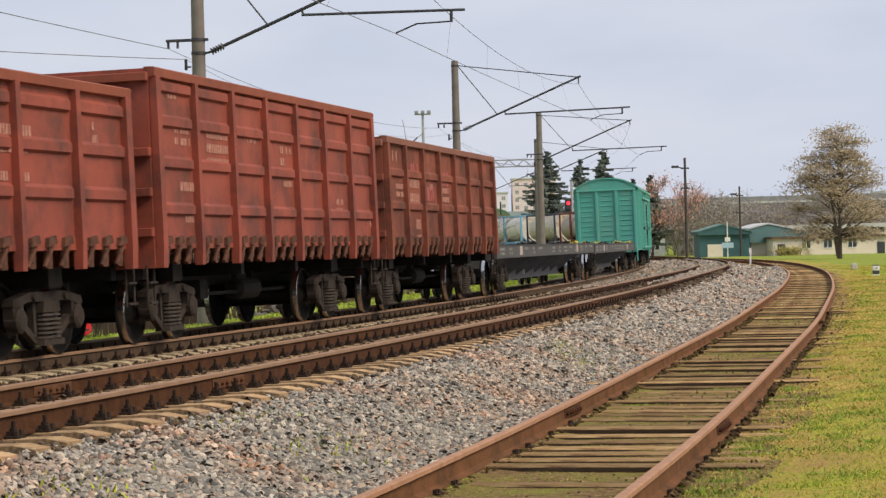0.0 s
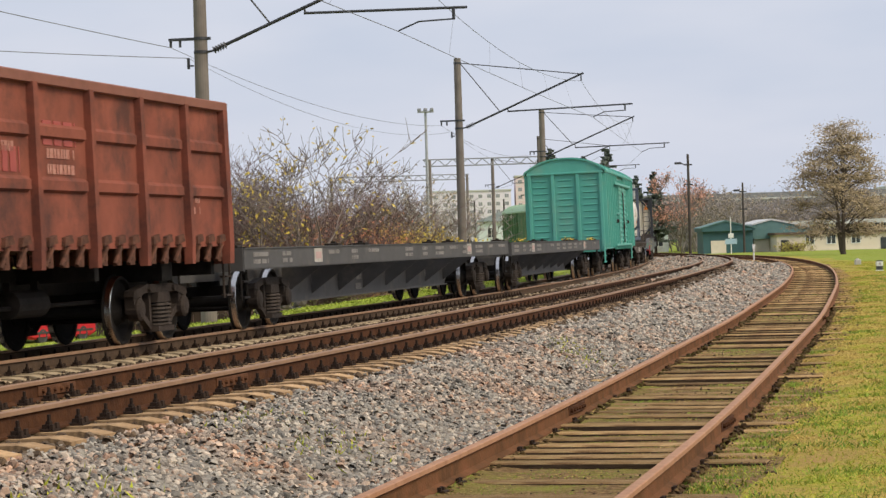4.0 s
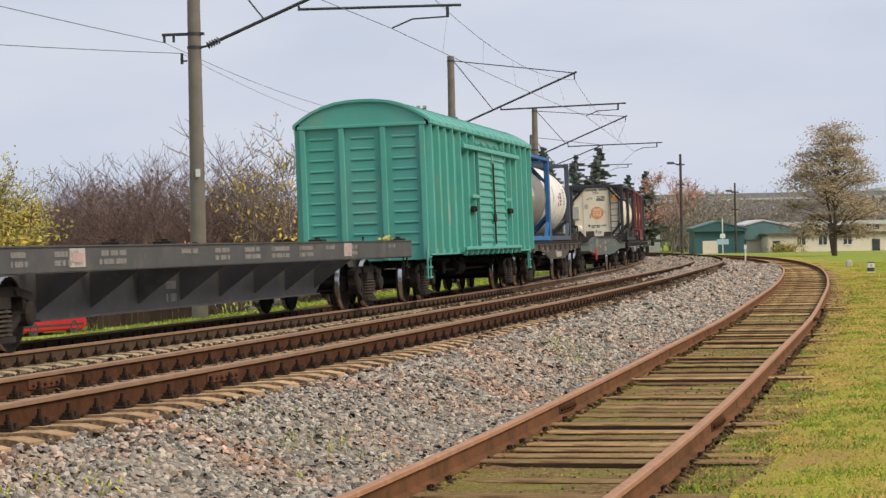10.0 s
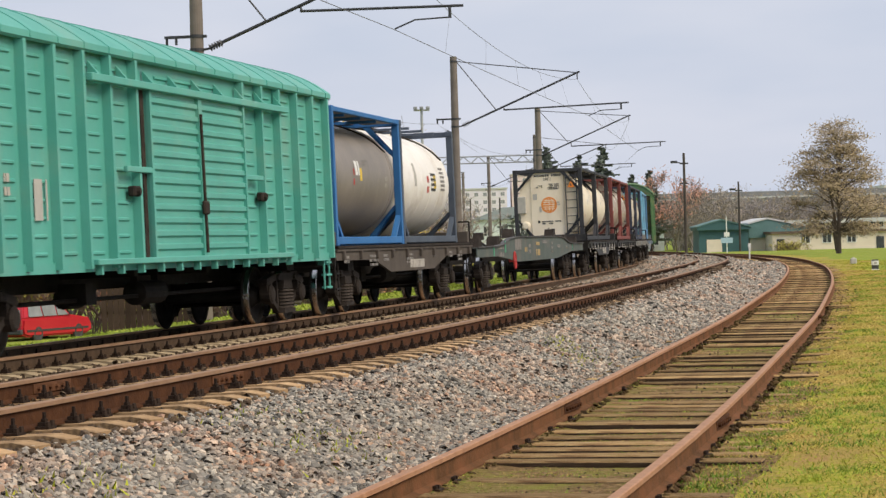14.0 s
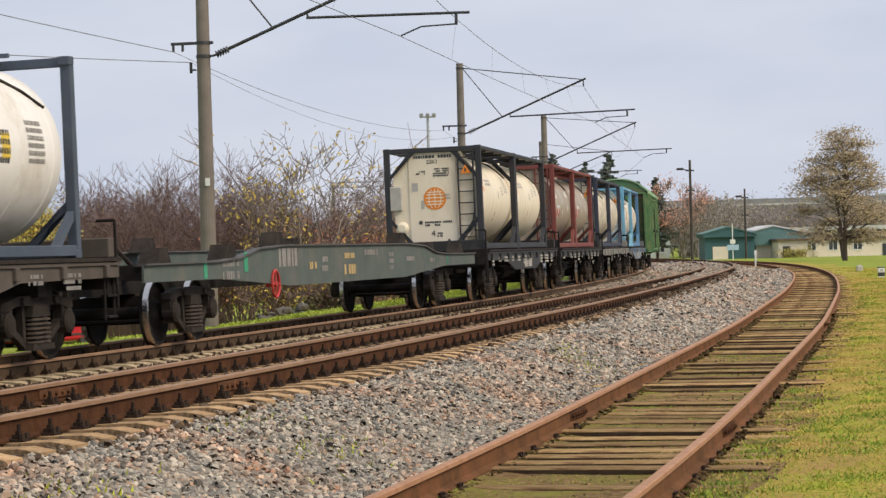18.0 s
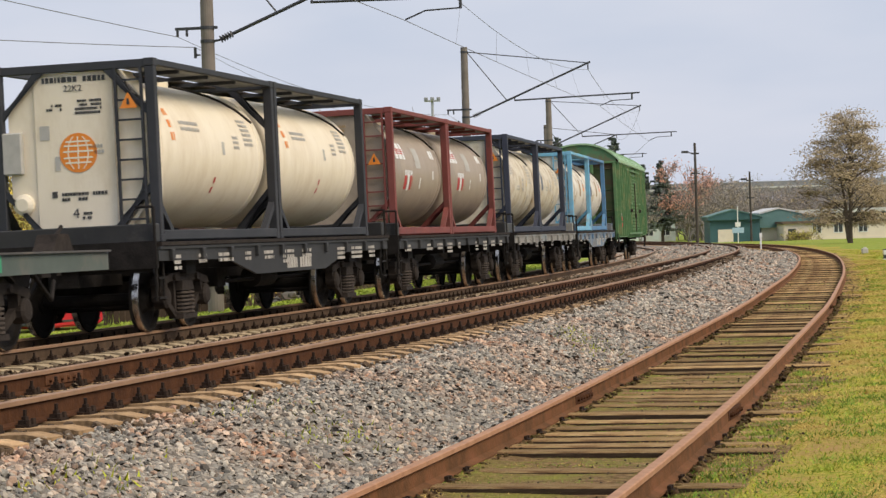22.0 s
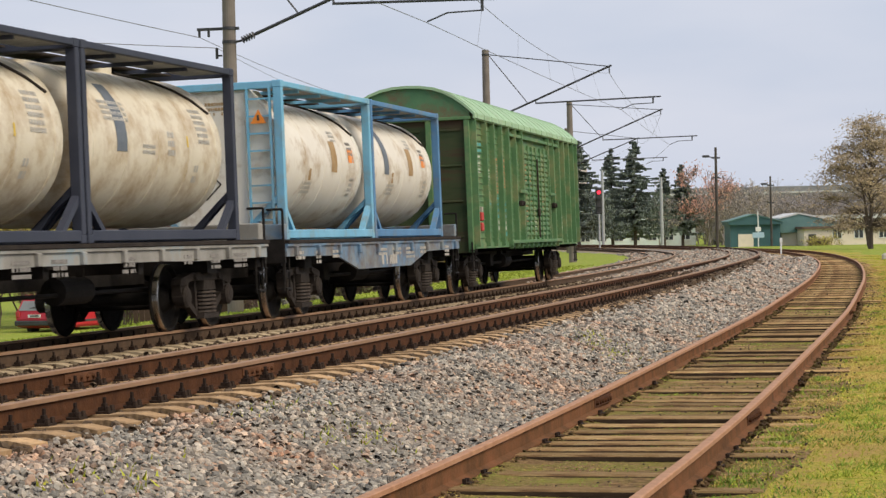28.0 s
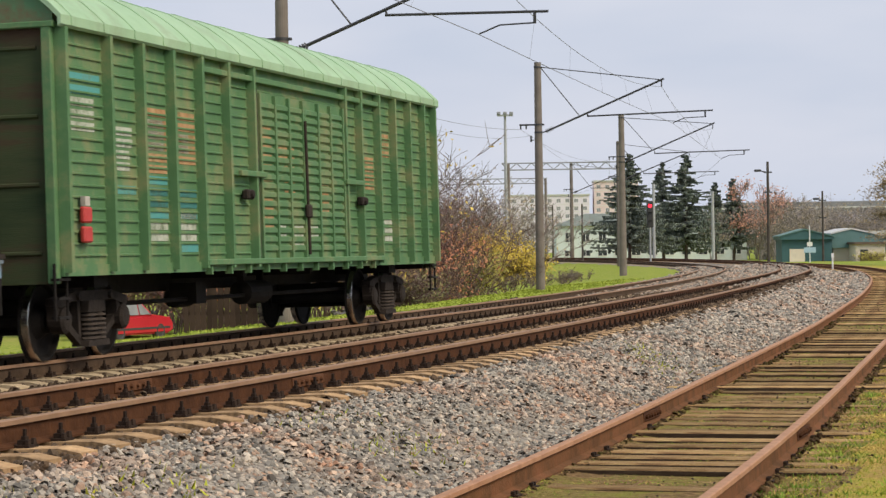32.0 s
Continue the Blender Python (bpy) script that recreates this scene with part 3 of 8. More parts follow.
def step_ladder(car, x, y, z0, z1, mat, w=0.36, rungs=3):
    bm = bmesh.new()
    for dy in (-w / 2, w / 2):
        tube(bm, (x, y + dy, z0), (x, y + dy, z1), 0.018, seg=6)
    for k in range(rungs):
        z = z0 + (z1 - z0) * (k + 0.15) / rungs
        box(bm, x - 0.05, x + 0.05, y - w / 2, y + w / 2, z - 0.015, z + 0.015)
    part("step", bm, mat, car)


def bars(car, x, blocks, mat, seed=0, name="marking", end=False):
    """Unreadable writing: short bars in rows. Blocks: (along, height, width, rows, row height). On a side at x, or on an end at y = x."""
    rng = random.Random(seed)
    for y, z, w, n, rh in blocks:
        bm = bmesh.new()
        for k in range(n):
            p = -w / 2
            while p < w / 2 - 0.02:
                q = min(p + rng.uniform(0.5, 1.1) * rh, w / 2)
                zc = z - k * rh * 1.6
                if rng.random() < 0.85:
                    if end:
                        box(bm, y + p, y + q - 0.15 * rh, x - 0.004, x + 0.004, zc - rh / 2, zc + rh / 2)
                    else:
                        box(bm, x - 0.004, x + 0.004, y + p, y + q - 0.15 * rh, zc - rh / 2, zc + rh / 2)
                p = q + 0.1 * rh
        if len(bm.verts):
            tagged(part(name, bm, mat, car), kind="stuff")
        else:
            bm.free()


def car_thing(name, label, s0, s1, base, tone="dark"):
    ob = thing(name, label, "freight car", "cars of the goods train")
    half = (s1 - s0) / 2
    TRAIN.append((ob, (s0 + s1) / 2, base / 2, 0.0, 0.0))
    for y in (-base / 2, base / 2):
        add_bogie(ob, y, tone)
    return ob, half


# open wagons with seven bays
def gondola(label, s0, s1, top, mat, rim, ribs, seed, marks):
    car, half = car_thing("gondola_car", label, s0, s1, (s1 - s0) - 3.7, "brown")
    zf = 1.42
    W = 1.5
    underframe(car, half, (-half + 1.85, half - 1.85))
    add_ends(car, half)
    bm = bmesh.new()
    box(bm, -W, W, -half, half, zf - 0.08, zf)
    part("floor", bm, mat, car)
    ys = np.linspace(-half, half, 8)
    for sg in (-1, 1):
        bm = bmesh.new()
        box(bm, sg * W - 0.02, sg * W + 0.02, -half, half, zf - 0.05, top - 0.1)
        part("side_wall", bm, mat, car)
        bm = bmesh.new()
        prism(bm, [(sg * (W - 0.05), top - 0.16), (sg * (W + 0.10), top - 0.13), (sg * (W + 0.11), top - 0.02), (sg * (W + 0.08), top), (sg * (W - 0.05), top)], "y", -half - 0.03, half + 0.03)
        part("top_rail", bm, rim, car, "rust-brown top rail")
        bm = bmesh.new()
        box(bm, sg * (W - 0.02) - 0.05, sg * (W - 0.02) + 0.05, -half, half, zf - 0.1, zf + 0.06)
        part("side_sill", bm, mat, car)
        for k, y in enumerate(ys):
            bm = bmesh.new()
            w = 0.07 if 0 < k < 7 else 0.10
            y = min(max(y, -half + w), half - w)
            low = 1.08 if 0 < k < 7 else 1.06
            prism(bm, [(sg * W, low), (sg * (W + 0.115), low), (sg * (W + 0.13), low + 0.3), (sg * (W + 0.115), top - 0.12), (sg * W, top - 0.12)], "y", y - w, y + w)
            part("post", bm, mat, car)
        for k in range(7):
            a, b = ys[k] + 0.16, ys[k + 1] - 0.16
            for z in ribs:
                z = zf + (top - zf) * z
                bm = bmesh.new()
                prism(bm, [(sg * (W + 0.018), z - 0.10), (sg * (W + 0.075), z - 0.065), (sg * (W + 0.075), z + 0.05), (sg * (W + 0.018), z + 0.10)], "y", a, b)
                part("rib", bm, mat, car)
            # hatch hinges and locks along the floor edge
            for j in range(3):
                y = a + (b - a) * (j + 0.5) / 3
                bm = bmesh.new()
                box(bm, sg * (W + 0.02) - 0.03, sg * (W + 0.02) + 0.03, y - 0.05, y + 0.05, 1.16, 1.46)
                prism(bm, [(y - 0.13, 1.36), (y + 0.16, 1.40), (y + 0.12, 1.50), (y - 0.1, 1.47)], "x", sg * (W + 0.03), sg * (W + 0.085))
                tube(bm, (sg * (W + 0.03), y - 0.16, 1.12), (sg * (W + 0.06), y + 0.02, 1.34), 0.03, seg=6)
                box(bm, sg * (W - 0.05) - 0.03, sg * (W - 0.05) + 0.03, y + 0.05, y + 0.22, 1.10, 1.30)
                part("hatch_lock", bm, M_LOCK, car)
    for sg in (-1, 1):
        bm = bmesh.new()
        box(bm, -W, W, sg * half - 0.03, sg * half + 0.03, 1.06, top - 0.02)
        part("end_wall", bm, mat, car)
        for z in (1.55, 2.1, 2.65, top - 0.14):
            bm = bmesh.new()
            box(bm, -W - 0.02, W + 0.02, sg * (half + 0.09) - 0.06, sg * (half + 0.09) + 0.06, z - 0.06, z + 0.06, 0.01)
            part("end_beam", bm, mat if z < top - 0.2 else rim, car)
        step_ladder(car, W - 0.05, sg * (half + 0.10), 0.55, 1.1, M_BOGIE_BROWN, 0.3, 2)
    for x0, blocks, m in marks:
        bars(car, W + 0.026, blocks, m, seed + x0)
    return car


M_LOCK = material("rusty_hatch_locks", [(0.055, 0.03, 0.022), (0.16, 0.07, 0.045)], 0.85, 0, 9, 0.3)
M_RIM = material("rust_brown_top_rail", [(0.20, 0.048, 0.024), (0.29, 0.075, 0.036)], 0.75, 0, 2.5, 0.1)
M_RIM_B = material("faded_brown_top_rail", [(0.19, 0.07, 0.045), (0.26, 0.10, 0.065)], 0.75, 0, 2.5, 0.1)
M_PATCH = material("red_paint_patch", [(0.30, 0.055, 0.045), (0.38, 0.075, 0.055)], 0.6, 0, 3)
M_MARK_P = material("worn_pink_white_marking_paint", [(0.34, 0.13, 0.095), (0.50, 0.27, 0.21)], 0.8, 0, 14)
gondola("brick-red open steel wagon with rust-stained riveted sides", 11.05, 24.1, 3.45, M_RED, M_RIM, (0.30, 0.58, 0.84), 5,
        [(1, [(2.8, 2.75, 1.1, 2, 0.13), (5.4, 2.9, 0.2, 3, 0.10)], M_MARK_P), (2, [(2.6, 2.2, 1.3, 2, 0.11)], M_MARK_P), (3, [(-2, 2.6, 1.2, 3, 0.11)], M_MARK_P)])
gondola("tall brick-red open steel wagon with stamped side panels", 25.1, 37.95, 3.82, M_RED, M_RIM, (0.19, 0.46, 0.70, 0.9), 9,
        [(1, [(-5.5, 3.5, 0.4, 1, 0.14), (-5.1, 3.0, 0.7, 2, 0.1), (-3.4, 3.0, 1.1, 3, 0.13), (-1.6, 3.0, 0.5, 1, 0.1), (0.4, 2.9, 0.7, 3, 0.12), (0.4, 2.35, 0.6, 1, 0.1), (-5.0, 2.2, 0.8, 1, 0.13), (-4.9, 1.75, 0.4, 1, 0.12), (3.9, 2.1, 0.5, 2, 0.1), (6.2, 1.75, 0.14, 1, 0.2)], M_MARK_P)])
gondola("faded brown open steel wagon with graffiti and red patches", 39.1, 52.0, 3.46, M_BROWN, M_RIM_B, (0.34, 0.66), 13,
        [(1, [(-5.4, 3.1, 0.5, 1, 0.2), (-5.0, 2.5, 0.8, 2, 0.1), (-3.5, 2.6, 1.0, 2, 0.2), (-1.7, 2.55, 0.5, 1, 0.12), (0.0, 2.5, 0.9, 3, 0.12), (-3.2, 1.75, 0.5, 2, 0.2), (5.0, 2.0, 0.5, 2, 0.1)], M_MARK_P), (2, [(0.0, 2.75, 1.1, 1, 0.3), (-3.6, 2.9, 1.1, 1, 0.2), (-1.7, 2.4, 0.9, 1, 0.3)], M_PATCH)])


# long container flat wagons with a deep middle girder
def flat_long(label, s0, s1, mat, seed, plates=True):
    car, half = car_thing("container_flatcar", label, s0, s1, (s1 - s0) - 5.4)
    add_ends(car, half, 0.05)
    P = half - 2.7
    zt = 1.31
    for sg in (-1, 1):
        bm = bmesh.new()
        x = sg * 1.38
        box(bm, x - 0.012, x + 0.012, -half, half, 0.98, zt)
        box(bm, min(x, x - sg * 0.12), max(x, x - sg * 0.12), -half, half, 0.965, 0.985)
        box(bm, min(x + sg * 0.03, x - sg * 0.2), max(x + sg * 0.03, x - sg * 0.2), -half, half, zt - 0.02, zt)
        part("side_sill", bm, mat, car)
        bm = bmesh.new()
        x = sg * 0.62
        prism(bm, [(-P - 1.6, 0.95), (-P + 1.15, 0.95), (-P + 2.3, 0.36), (P - 2.3, 0.36), (P - 1.15, 0.95), (P + 1.6, 0.95), (P + 1.6, zt - 0.03), (-P - 1.6, zt - 0.03)], "x", x - 0.012, x + 0.012)
        prism(bm, [(-P + 2.3, 0.34), (P - 2.3, 0.34), (P - 2.3, 0.365), (-P + 2.3, 0.365)], "x", x - 0.09, x + 0.09)
        part("middle_girder", bm, mat, car)
        n = 8
        for k in range(n):
            y = -P + 2.4 + (2 * P - 4.8) * k / (n - 1)
            bm = bmesh.new()
            prism(bm, [(sg * 0.63, 0.45), (sg * 1.37, 0.97), (sg * 0.63, 0.97)], "y", y - 0.012, y + 0.012)
            part("bracket", bm, mat, car)
    for k in range(12):
        y = -half + 0.2 + (2 * half - 0.4) * k / 11
        bm = bmesh.new()
        box(bm, -1.37, 1.37, y - 0.1, y + 0.1, zt - 0.16, zt - 0.022)
        part("cross_beam", bm, mat, car)
        if k in (0, 3, 4, 7, 8, 11):
            for sg in (-1, 1):
                bm = bmesh.new()
                box(bm, sg * 1.15 - 0.13, sg * 1.15 + 0.13, y - 0.16, y + 0.16, zt, zt + 0.045, 0.01)
                box(bm, sg * 1.15 - 0.04, sg * 1.15 + 0.04, y - 0.05, y + 0.05, zt + 0.04, zt + 0.08)
                part("container_lock", bm, M_BOGIE, car)
    bm = bmesh.new()
    box(bm, -1.38, 1.38, -half - 0.03, -half + 0.03, 0.95, zt)
    box(bm, -1.38, 1.38, half - 0.03, half + 0.03, 0.95, zt)
    box(bm, -0.2, 0.2, -half, half, 0.8, 1.1)
    part("end_sill", bm, mat, car)
    for sg in (-1, 1):
        step_ladder(car, 1.3, sg * (half - 0.25), 0.5, 1.0, M_BLACK, 0.32, 2)
        bm = bmesh.new()
        tube(bm, (0.35, sg * (half + 0.05), 0.55), (0.35, sg * (half + 0.05), 1.42), 0.018, seg=6)
        tube(bm, (0.35, sg * (half + 0.05), 1.25), (1.25, sg * (half + 0.05), 1.25), 0.018, seg=6)
        part("handrail", bm, M_BLACK, car)
    if plates:
        bm = bmesh.new()
        for y in (-half * 0.62, half * 0.55):
            box(bm, 1.385, 1.40, y - 0.28, y + 0.28, 1.03, 1.27)
        part("white_plate", bm, M_MARK, car, "white sign plate with a pink panel")
        bm = bmesh.new()
        for y in (-half * 0.62, half * 0.55):
            box(bm, 1.398, 1.404, y - 0.2, y + 0.2, 1.09, 1.21)
        part("pink_panel", bm, M_PINK, car)
    rng = random.Random(seed)
    bars(car, 1.396, [(y, 1.2, rng.uniform(0.5, 1.1), rng.choice((1, 2)), 0.07) for y in np.arange(-half + 1, half - 0.8, 1.65) if rng.random() < 0.8], M_MARK_G, seed)
    bars(car, 0.64, [(-1.5, 0.7, 0.5, 2, 0.12), (5.5, 0.65, 0.5, 1, 0.14)], M_MARK_G, seed + 4)
    return car


M_PINK = material("faded_pink_sign_paint", [(0.42, 0.27, 0.24), (0.5, 0.34, 0.3)], 0.6, 0, 5)
M_MARK_G = material("greyed_white_marking_paint", [(0.20, 0.19, 0.18), (0.30, 0.28, 0.26)], 0.8, 0, 8)
def deck_leaves(car, y, seed):
    rng = random.Random(seed)
    bm = bmesh.new()
    for _ in range(12):
        c = Vector((1.2 + rng.gauss(0, 0.10), y + rng.gauss(0, 0.22), 1.33 + abs(rng.gauss(0, 0.05))))
        a = Vector((rng.gauss(0, 1), rng.gauss(0, 1), rng.gauss(0, 0.5))).normalized()
        b = a.orthogonal().normalized()
        bm.faces.new([bm.verts.new(c + d) for d in (-a * 0.045, b * 0.028, a * 0.045, -b * 0.028)])
    tagged(part("fallen_leaves", bm, M_LEAF_FALLEN, car, "yellow fallen leaves on the deck"), kind="stuff")


M_LEAF_FALLEN = material("yellow_fallen_leaf", [(0.50, 0.36, 0.05), (0.62, 0.48, 0.10)], 0.8, 0, 6)
flat_a = flat_long("long dark grey empty container flat wagon with bracketed girder", 53.1, 78.2, M_GREYFLAT, 21)
flat_b = flat_long("long dark grey empty container flat wagon coupled to a teal boxcar", 78.85, 103.1, M_GREYFLAT, 27)

for car, y, seed in ((flat_a, 6.6, 1), (flat_a, 9.4, 2), (flat_b, -8.6, 3), (flat_b, 10.6, 4), (flat_b, 3.0, 5)):
    deck_leaves(car, y, seed)


# green-grey flat wagon with arched fish-belly sides
def flat_arched(s0, s1):
    car, half = car_thing("container_flatcar", "long green-grey flat wagon with arched fish-belly sides, empty", s0, s1, (s1 - s0) - 6.0)
    add_ends(car, half, 0.05)
    q = half - 7.3
    top = [(-half, 1.15), (-half + 3.4, 1.16), (-half + 4.6, 1.20), (-q - 1.6, 1.34), (-q, 1.39), (q, 1.39), (q + 1.6, 1.34), (half - 4.6, 1.20), (half - 3.4, 1.16), (half, 1.15)]
    low = [(half, 0.92), (half - 3.6, 0.91), (q + 1.6, 0.82), (q - 0.4, 0.73), (-q + 0.4, 0.73), (-q - 1.6, 0.82), (-half + 3.6, 0.91), (-half, 0.92)]
    for sg in (-1, 1):
        bm = bmesh.new()
        prism(bm, top + low, "x", sg * 1.34 - 0.015, sg * 1.34 + 0.015)
        part("side_girder", bm, M_GREENFLAT, car)
        bm = bmesh.new()
        for (a, za), (b, zb) in zip(top, top[1:]):
            prism(bm, [(a, za), (b, zb), (b, zb + 0.025), (a, za + 0.025)], "x", sg * 1.34 - 0.09, sg * 1.34 + 0.06)
        part("top_flange", bm, M_GREYFLAT, car)
        for k, y in enumerate((-half + 1.2, -half + 4.5, -half + 7.4, half - 7.4, half - 4.5, half - 1.2)):
            bm = bmesh.new()
            z = float(np.interp(y, [p[0] for p in top], [p[1] for p in top]))
            prism(bm, [(y - 0.34, z), (y + 0.34, z), (y + 0.17, z + 0.24), (y - 0.14, z + 0.24)], "x", sg * 1.12 - 0.14, sg * 1.12 + 0.14)
            part("container_lock", bm, M_BOGIE, car)
    for k in range(12):
        y = -half + 0.15 + (2 * half - 0.3) * k / 11
        bm = bmesh.new()
        box(bm, -1.33, 1.33, y - 0.08, y + 0.08, 0.95, 1.14)
        part("deck_beam", bm, M_BLACK, car)
    bm = bmesh.new()
    box(bm, -0.25, 0.25, -half, half, 0.75, 1.1)
    part("centre_sill", bm, M_BLACK, car)
    for sg in (-1, 1):
        bm = bmesh.new()
        box(bm, -1.1, 1.1, sg * (half - 0.6) - 0.3, sg * (half - 0.6) + 0.3, 1.14, 1.165)
        for x in (-0.9, 0.9):
            tube(bm, (x, sg * (half - 1.0), 1.1), (x * 0.9, sg * (half - 0.2), 1.5), 0.03, seg=6)
        part("end_platform", bm, M_BOGIE, car)
    bm = bmesh.new()
    ring = [Vector((1.38, -half + 6.6 + 0.22 * math.cos(a), 0.78 + 0.22 * math.sin(a))) for a in np.linspace(0, 2 * math.pi, 17)]
    for p, q in zip(ring, ring[1:]):
        tube(bm, p, q, 0.022, seg=6)
    for p in ring[::4]:
        tube(bm, ring[0].lerp(ring[8], 0.5), p, 0.016, seg=6)
    lathe(bm, [(1.22, 0.05), (1.40, 0.05)], (0, -half + 6.6, 0.78), "x", 10)
    part("brake_wheel", bm, M_MARK_R, car, "red round brake wheel")
    bars(car, 1.36, [(-8.0, 1.15, 0.9, 2, 0.12), (-4.6, 1.2, 1.3, 1, 0.3), (-2.2, 1.15, 0.5, 2, 0.1), (1.5, 1.25, 1.2, 1, 0.1), (3.2, 1.2, 0.4, 3, 0.08), (5.0, 1.1, 0.8, 1, 0.09), (7.2, 1.05, 0.5, 1, 0.09)], M_MARK_G, 31)
    bars(car, 1.362, [(-3.0, 1.05, 0.5, 1, 0.12), (-0.3, 0.95, 0.9, 1, 0.18), (-0.3, 1.2, 0.8, 1, 0.1)], M_MARK_Y, 33)
    bars(car, 1.358, [(-7.1, 1.15, 0.35, 1, 0.3), (-9.4, 1.05, 0.4, 1, 0.25), (8.8, 1.05, 0.3, 1, 0.2)], M_GREEN_BRIGHT, 35)


M_GREEN_BRIGHT = material("bright_green_repair_paint", [(0.03, 0.25, 0.13), (0.04, 0.3, 0.16)], 0.6, 0, 4)
flat_arched(136.2, 160.5)


# short container flat wagons
def flat_short(label, s0, s1, mat, belly, patch, seed):
    car, half = car_thing("container_flatcar", label, s0, s1, (s1 - s0) - 4.0)
    add_ends(car, half, 0.03)
    underframe(car, half, (-half + 2.0, half - 2.0), 0.8, 1.08)
    zt = 1.26
    lo = 0.72 if belly else 1.0
    out = [(-half, 1.0), (-half + 3.2, 0.98), (-half + 4.7, lo), (half - 4.7, lo), (half - 3.2, 0.98), (half, 1.0), (half, zt - 0.09), (-half, zt - 0.09)]
    for sg in (-1, 1):
        bm = bmesh.new()
        prism(bm, out, "x", sg * 1.38 - 0.02, sg * 1.38 + 0.02)
        box(bm, sg * 1.38 - 0.1, sg * 1.38 + 0.05, -half, half, zt - 0.10, zt - 0.06)
        part("side_sill", bm, mat, car)
        for k in range(10):
            y = -half + 0.5 + (2 * half - 1.0) * k / 9
            bm = bmesh.new()
            box(bm, sg * 1.41 - 0.05, sg * 1.41 + 0.05, y - 0.06, y + 0.06, zt - 0.26, zt - 0.10, 0.01)
            part("stake_pocket", bm, mat, car)
        bm = bmesh.new()
        box(bm, sg * 1.2 - 0.25, sg * 1.2 + 0.25, -half, half, zt - 0.05, zt)
        part("deck_edge", bm, M_BOGIE, car)
    for k in range(9):
        y = -half + 0.2 + (2 * half - 0.4) * k / 8
        bm = bmesh.new()
        box(bm, -0.95, 0.95, y - 0.09, y + 0.09, zt - 0.14, zt - 0.005)
        part("deck_beam", bm, M_BLACK, car)
    for sg in (-1, 1):
        bm = bmesh.new()
        box(bm, -1.38, 1.38, sg * half - 0.04, sg * half + 0.04, 0.9, zt + 0.02)
        part("end_sill", bm, M_BLACK, car)
    for sg in (-1, 1):
        bm = bmesh.new()
        box(bm, -1.36, 1.36, sg * (half - 0.12) - 0.10, sg * (half - 0.12) + 0.10, zt, zt + 0.26, 0.015)
        part("end_stop", bm, mat, car)
        step_ladder(car, 1.33, sg * (half - 0.2), 0.45, 1.0, M_BLACK, 0.32, 2)
        bm = bmesh.new()
        tube(bm, (1.36, sg * (half + 0.02), 0.6), (1.36, sg * (half + 0.02), 1.75), 0.022, seg=6)
        tube(bm, (1.1, sg * (half + 0.02), 1.75), (1.36, sg * (half + 0.02), 1.75), 0.022, seg=6)
        part("handrail", bm, M_BLACK, car)
    rng = random.Random(seed)
    bars(car, 1.405, [(y, 1.05, rng.uniform(0.3, 0.8), rng.choice((2, 3)), 0.05) for y in np.arange(-half + 0.8, half - 0.6, 1.15) if rng.random() < 0.75], patch, seed)
    if belly:
        bars(car, 1.405, [(0.4, 0.86, 1.5, 1, 0.17)], M_MARK, seed + 1)
    return car


M_BLUEFLAT = material("chipped_light_blue_paint_over_rust", [(0.30, 0.32, 0.31), (0.11, 0.21, 0.33), (0.22, 0.24, 0.24), (0.06, 0.15, 0.30)], 0.75, 0, 0.9, 0.15, 25, dirt=(0.12, 0.075, 0.05), dirt_scale=1.4, dirt_amount=0.6)
M_BROWNFLAT = material("grimy_brown_grey_paint", [(0.07, 0.06, 0.052), (0.12, 0.10, 0.085)], 0.8, 0, 1.6, 0.15, 25)
M_BLACKFLAT = material("black_wagon_paint", [(0.015, 0.015, 0.016), (0.03, 0.029, 0.028)], 0.65, 0, 1.6, 0.1, 25, dirt=(0.06, 0.054, 0.048), dirt_scale=1.8, dirt_amount=0.25)
M_GREYSILL = material("weathered_pale_grey_paint", [(0.18, 0.175, 0.16), (0.38, 0.365, 0.335)], 0.8, 0, 1.2, 0.15, 25, dirt=(0.17, 0.27, 0.34), dirt_scale=1.2, dirt_amount=0.3)
flat_short("grimy brown-grey container flat wagon with fish-belly sills", 121.35, 135.25, M_BROWNFLAT, True, M_MARK_G, 41)
flat_short("black container flat wagon with stencilled fish-belly sills", 162.4, 176.0, M_BLACKFLAT, True, M_MARK, 42)
flat_short("black container flat wagon with patched straight sills", 177.1, 190.7, M_BLACKFLAT, False, M_MARK, 43)
flat_short("weathered grey container flat wagon with straight sills", 191.85, 205.45, M_GREYSILL, False, M_MARK_G, 44)
flat_short("rust-stained light blue container flat wagon with fish-belly sills", 206.5, 220.1, M_BLUEFLAT, True, M_MARK, 45)


# tank containers
M_GRATE = material("dull_galvanised_walkway_grating", [(0.16, 0.16, 0.16), (0.26, 0.26, 0.25)], 0.7, 0.2, 9)


def curved_patch(bm, r, y0, y1, a0, a1, n=4, mat=0):
    """A thin patch on the side of a lying cylinder of radius r (axis y, height 1.34); angles in degrees above the horizontal."""
    for q in range(n):
        p = [math.radians(a0 + (a1 - a0) * (q + k) / n) for k in (0, 1)]
        vs = [bm.verts.new((r * math.cos(a), y, 1.34 + r * math.sin(a))) for a, y in ((p[0], y0), (p[0], y1), (p[1], y1), (p[1], y0))]
        bm.faces.new(vs).material_index = mat


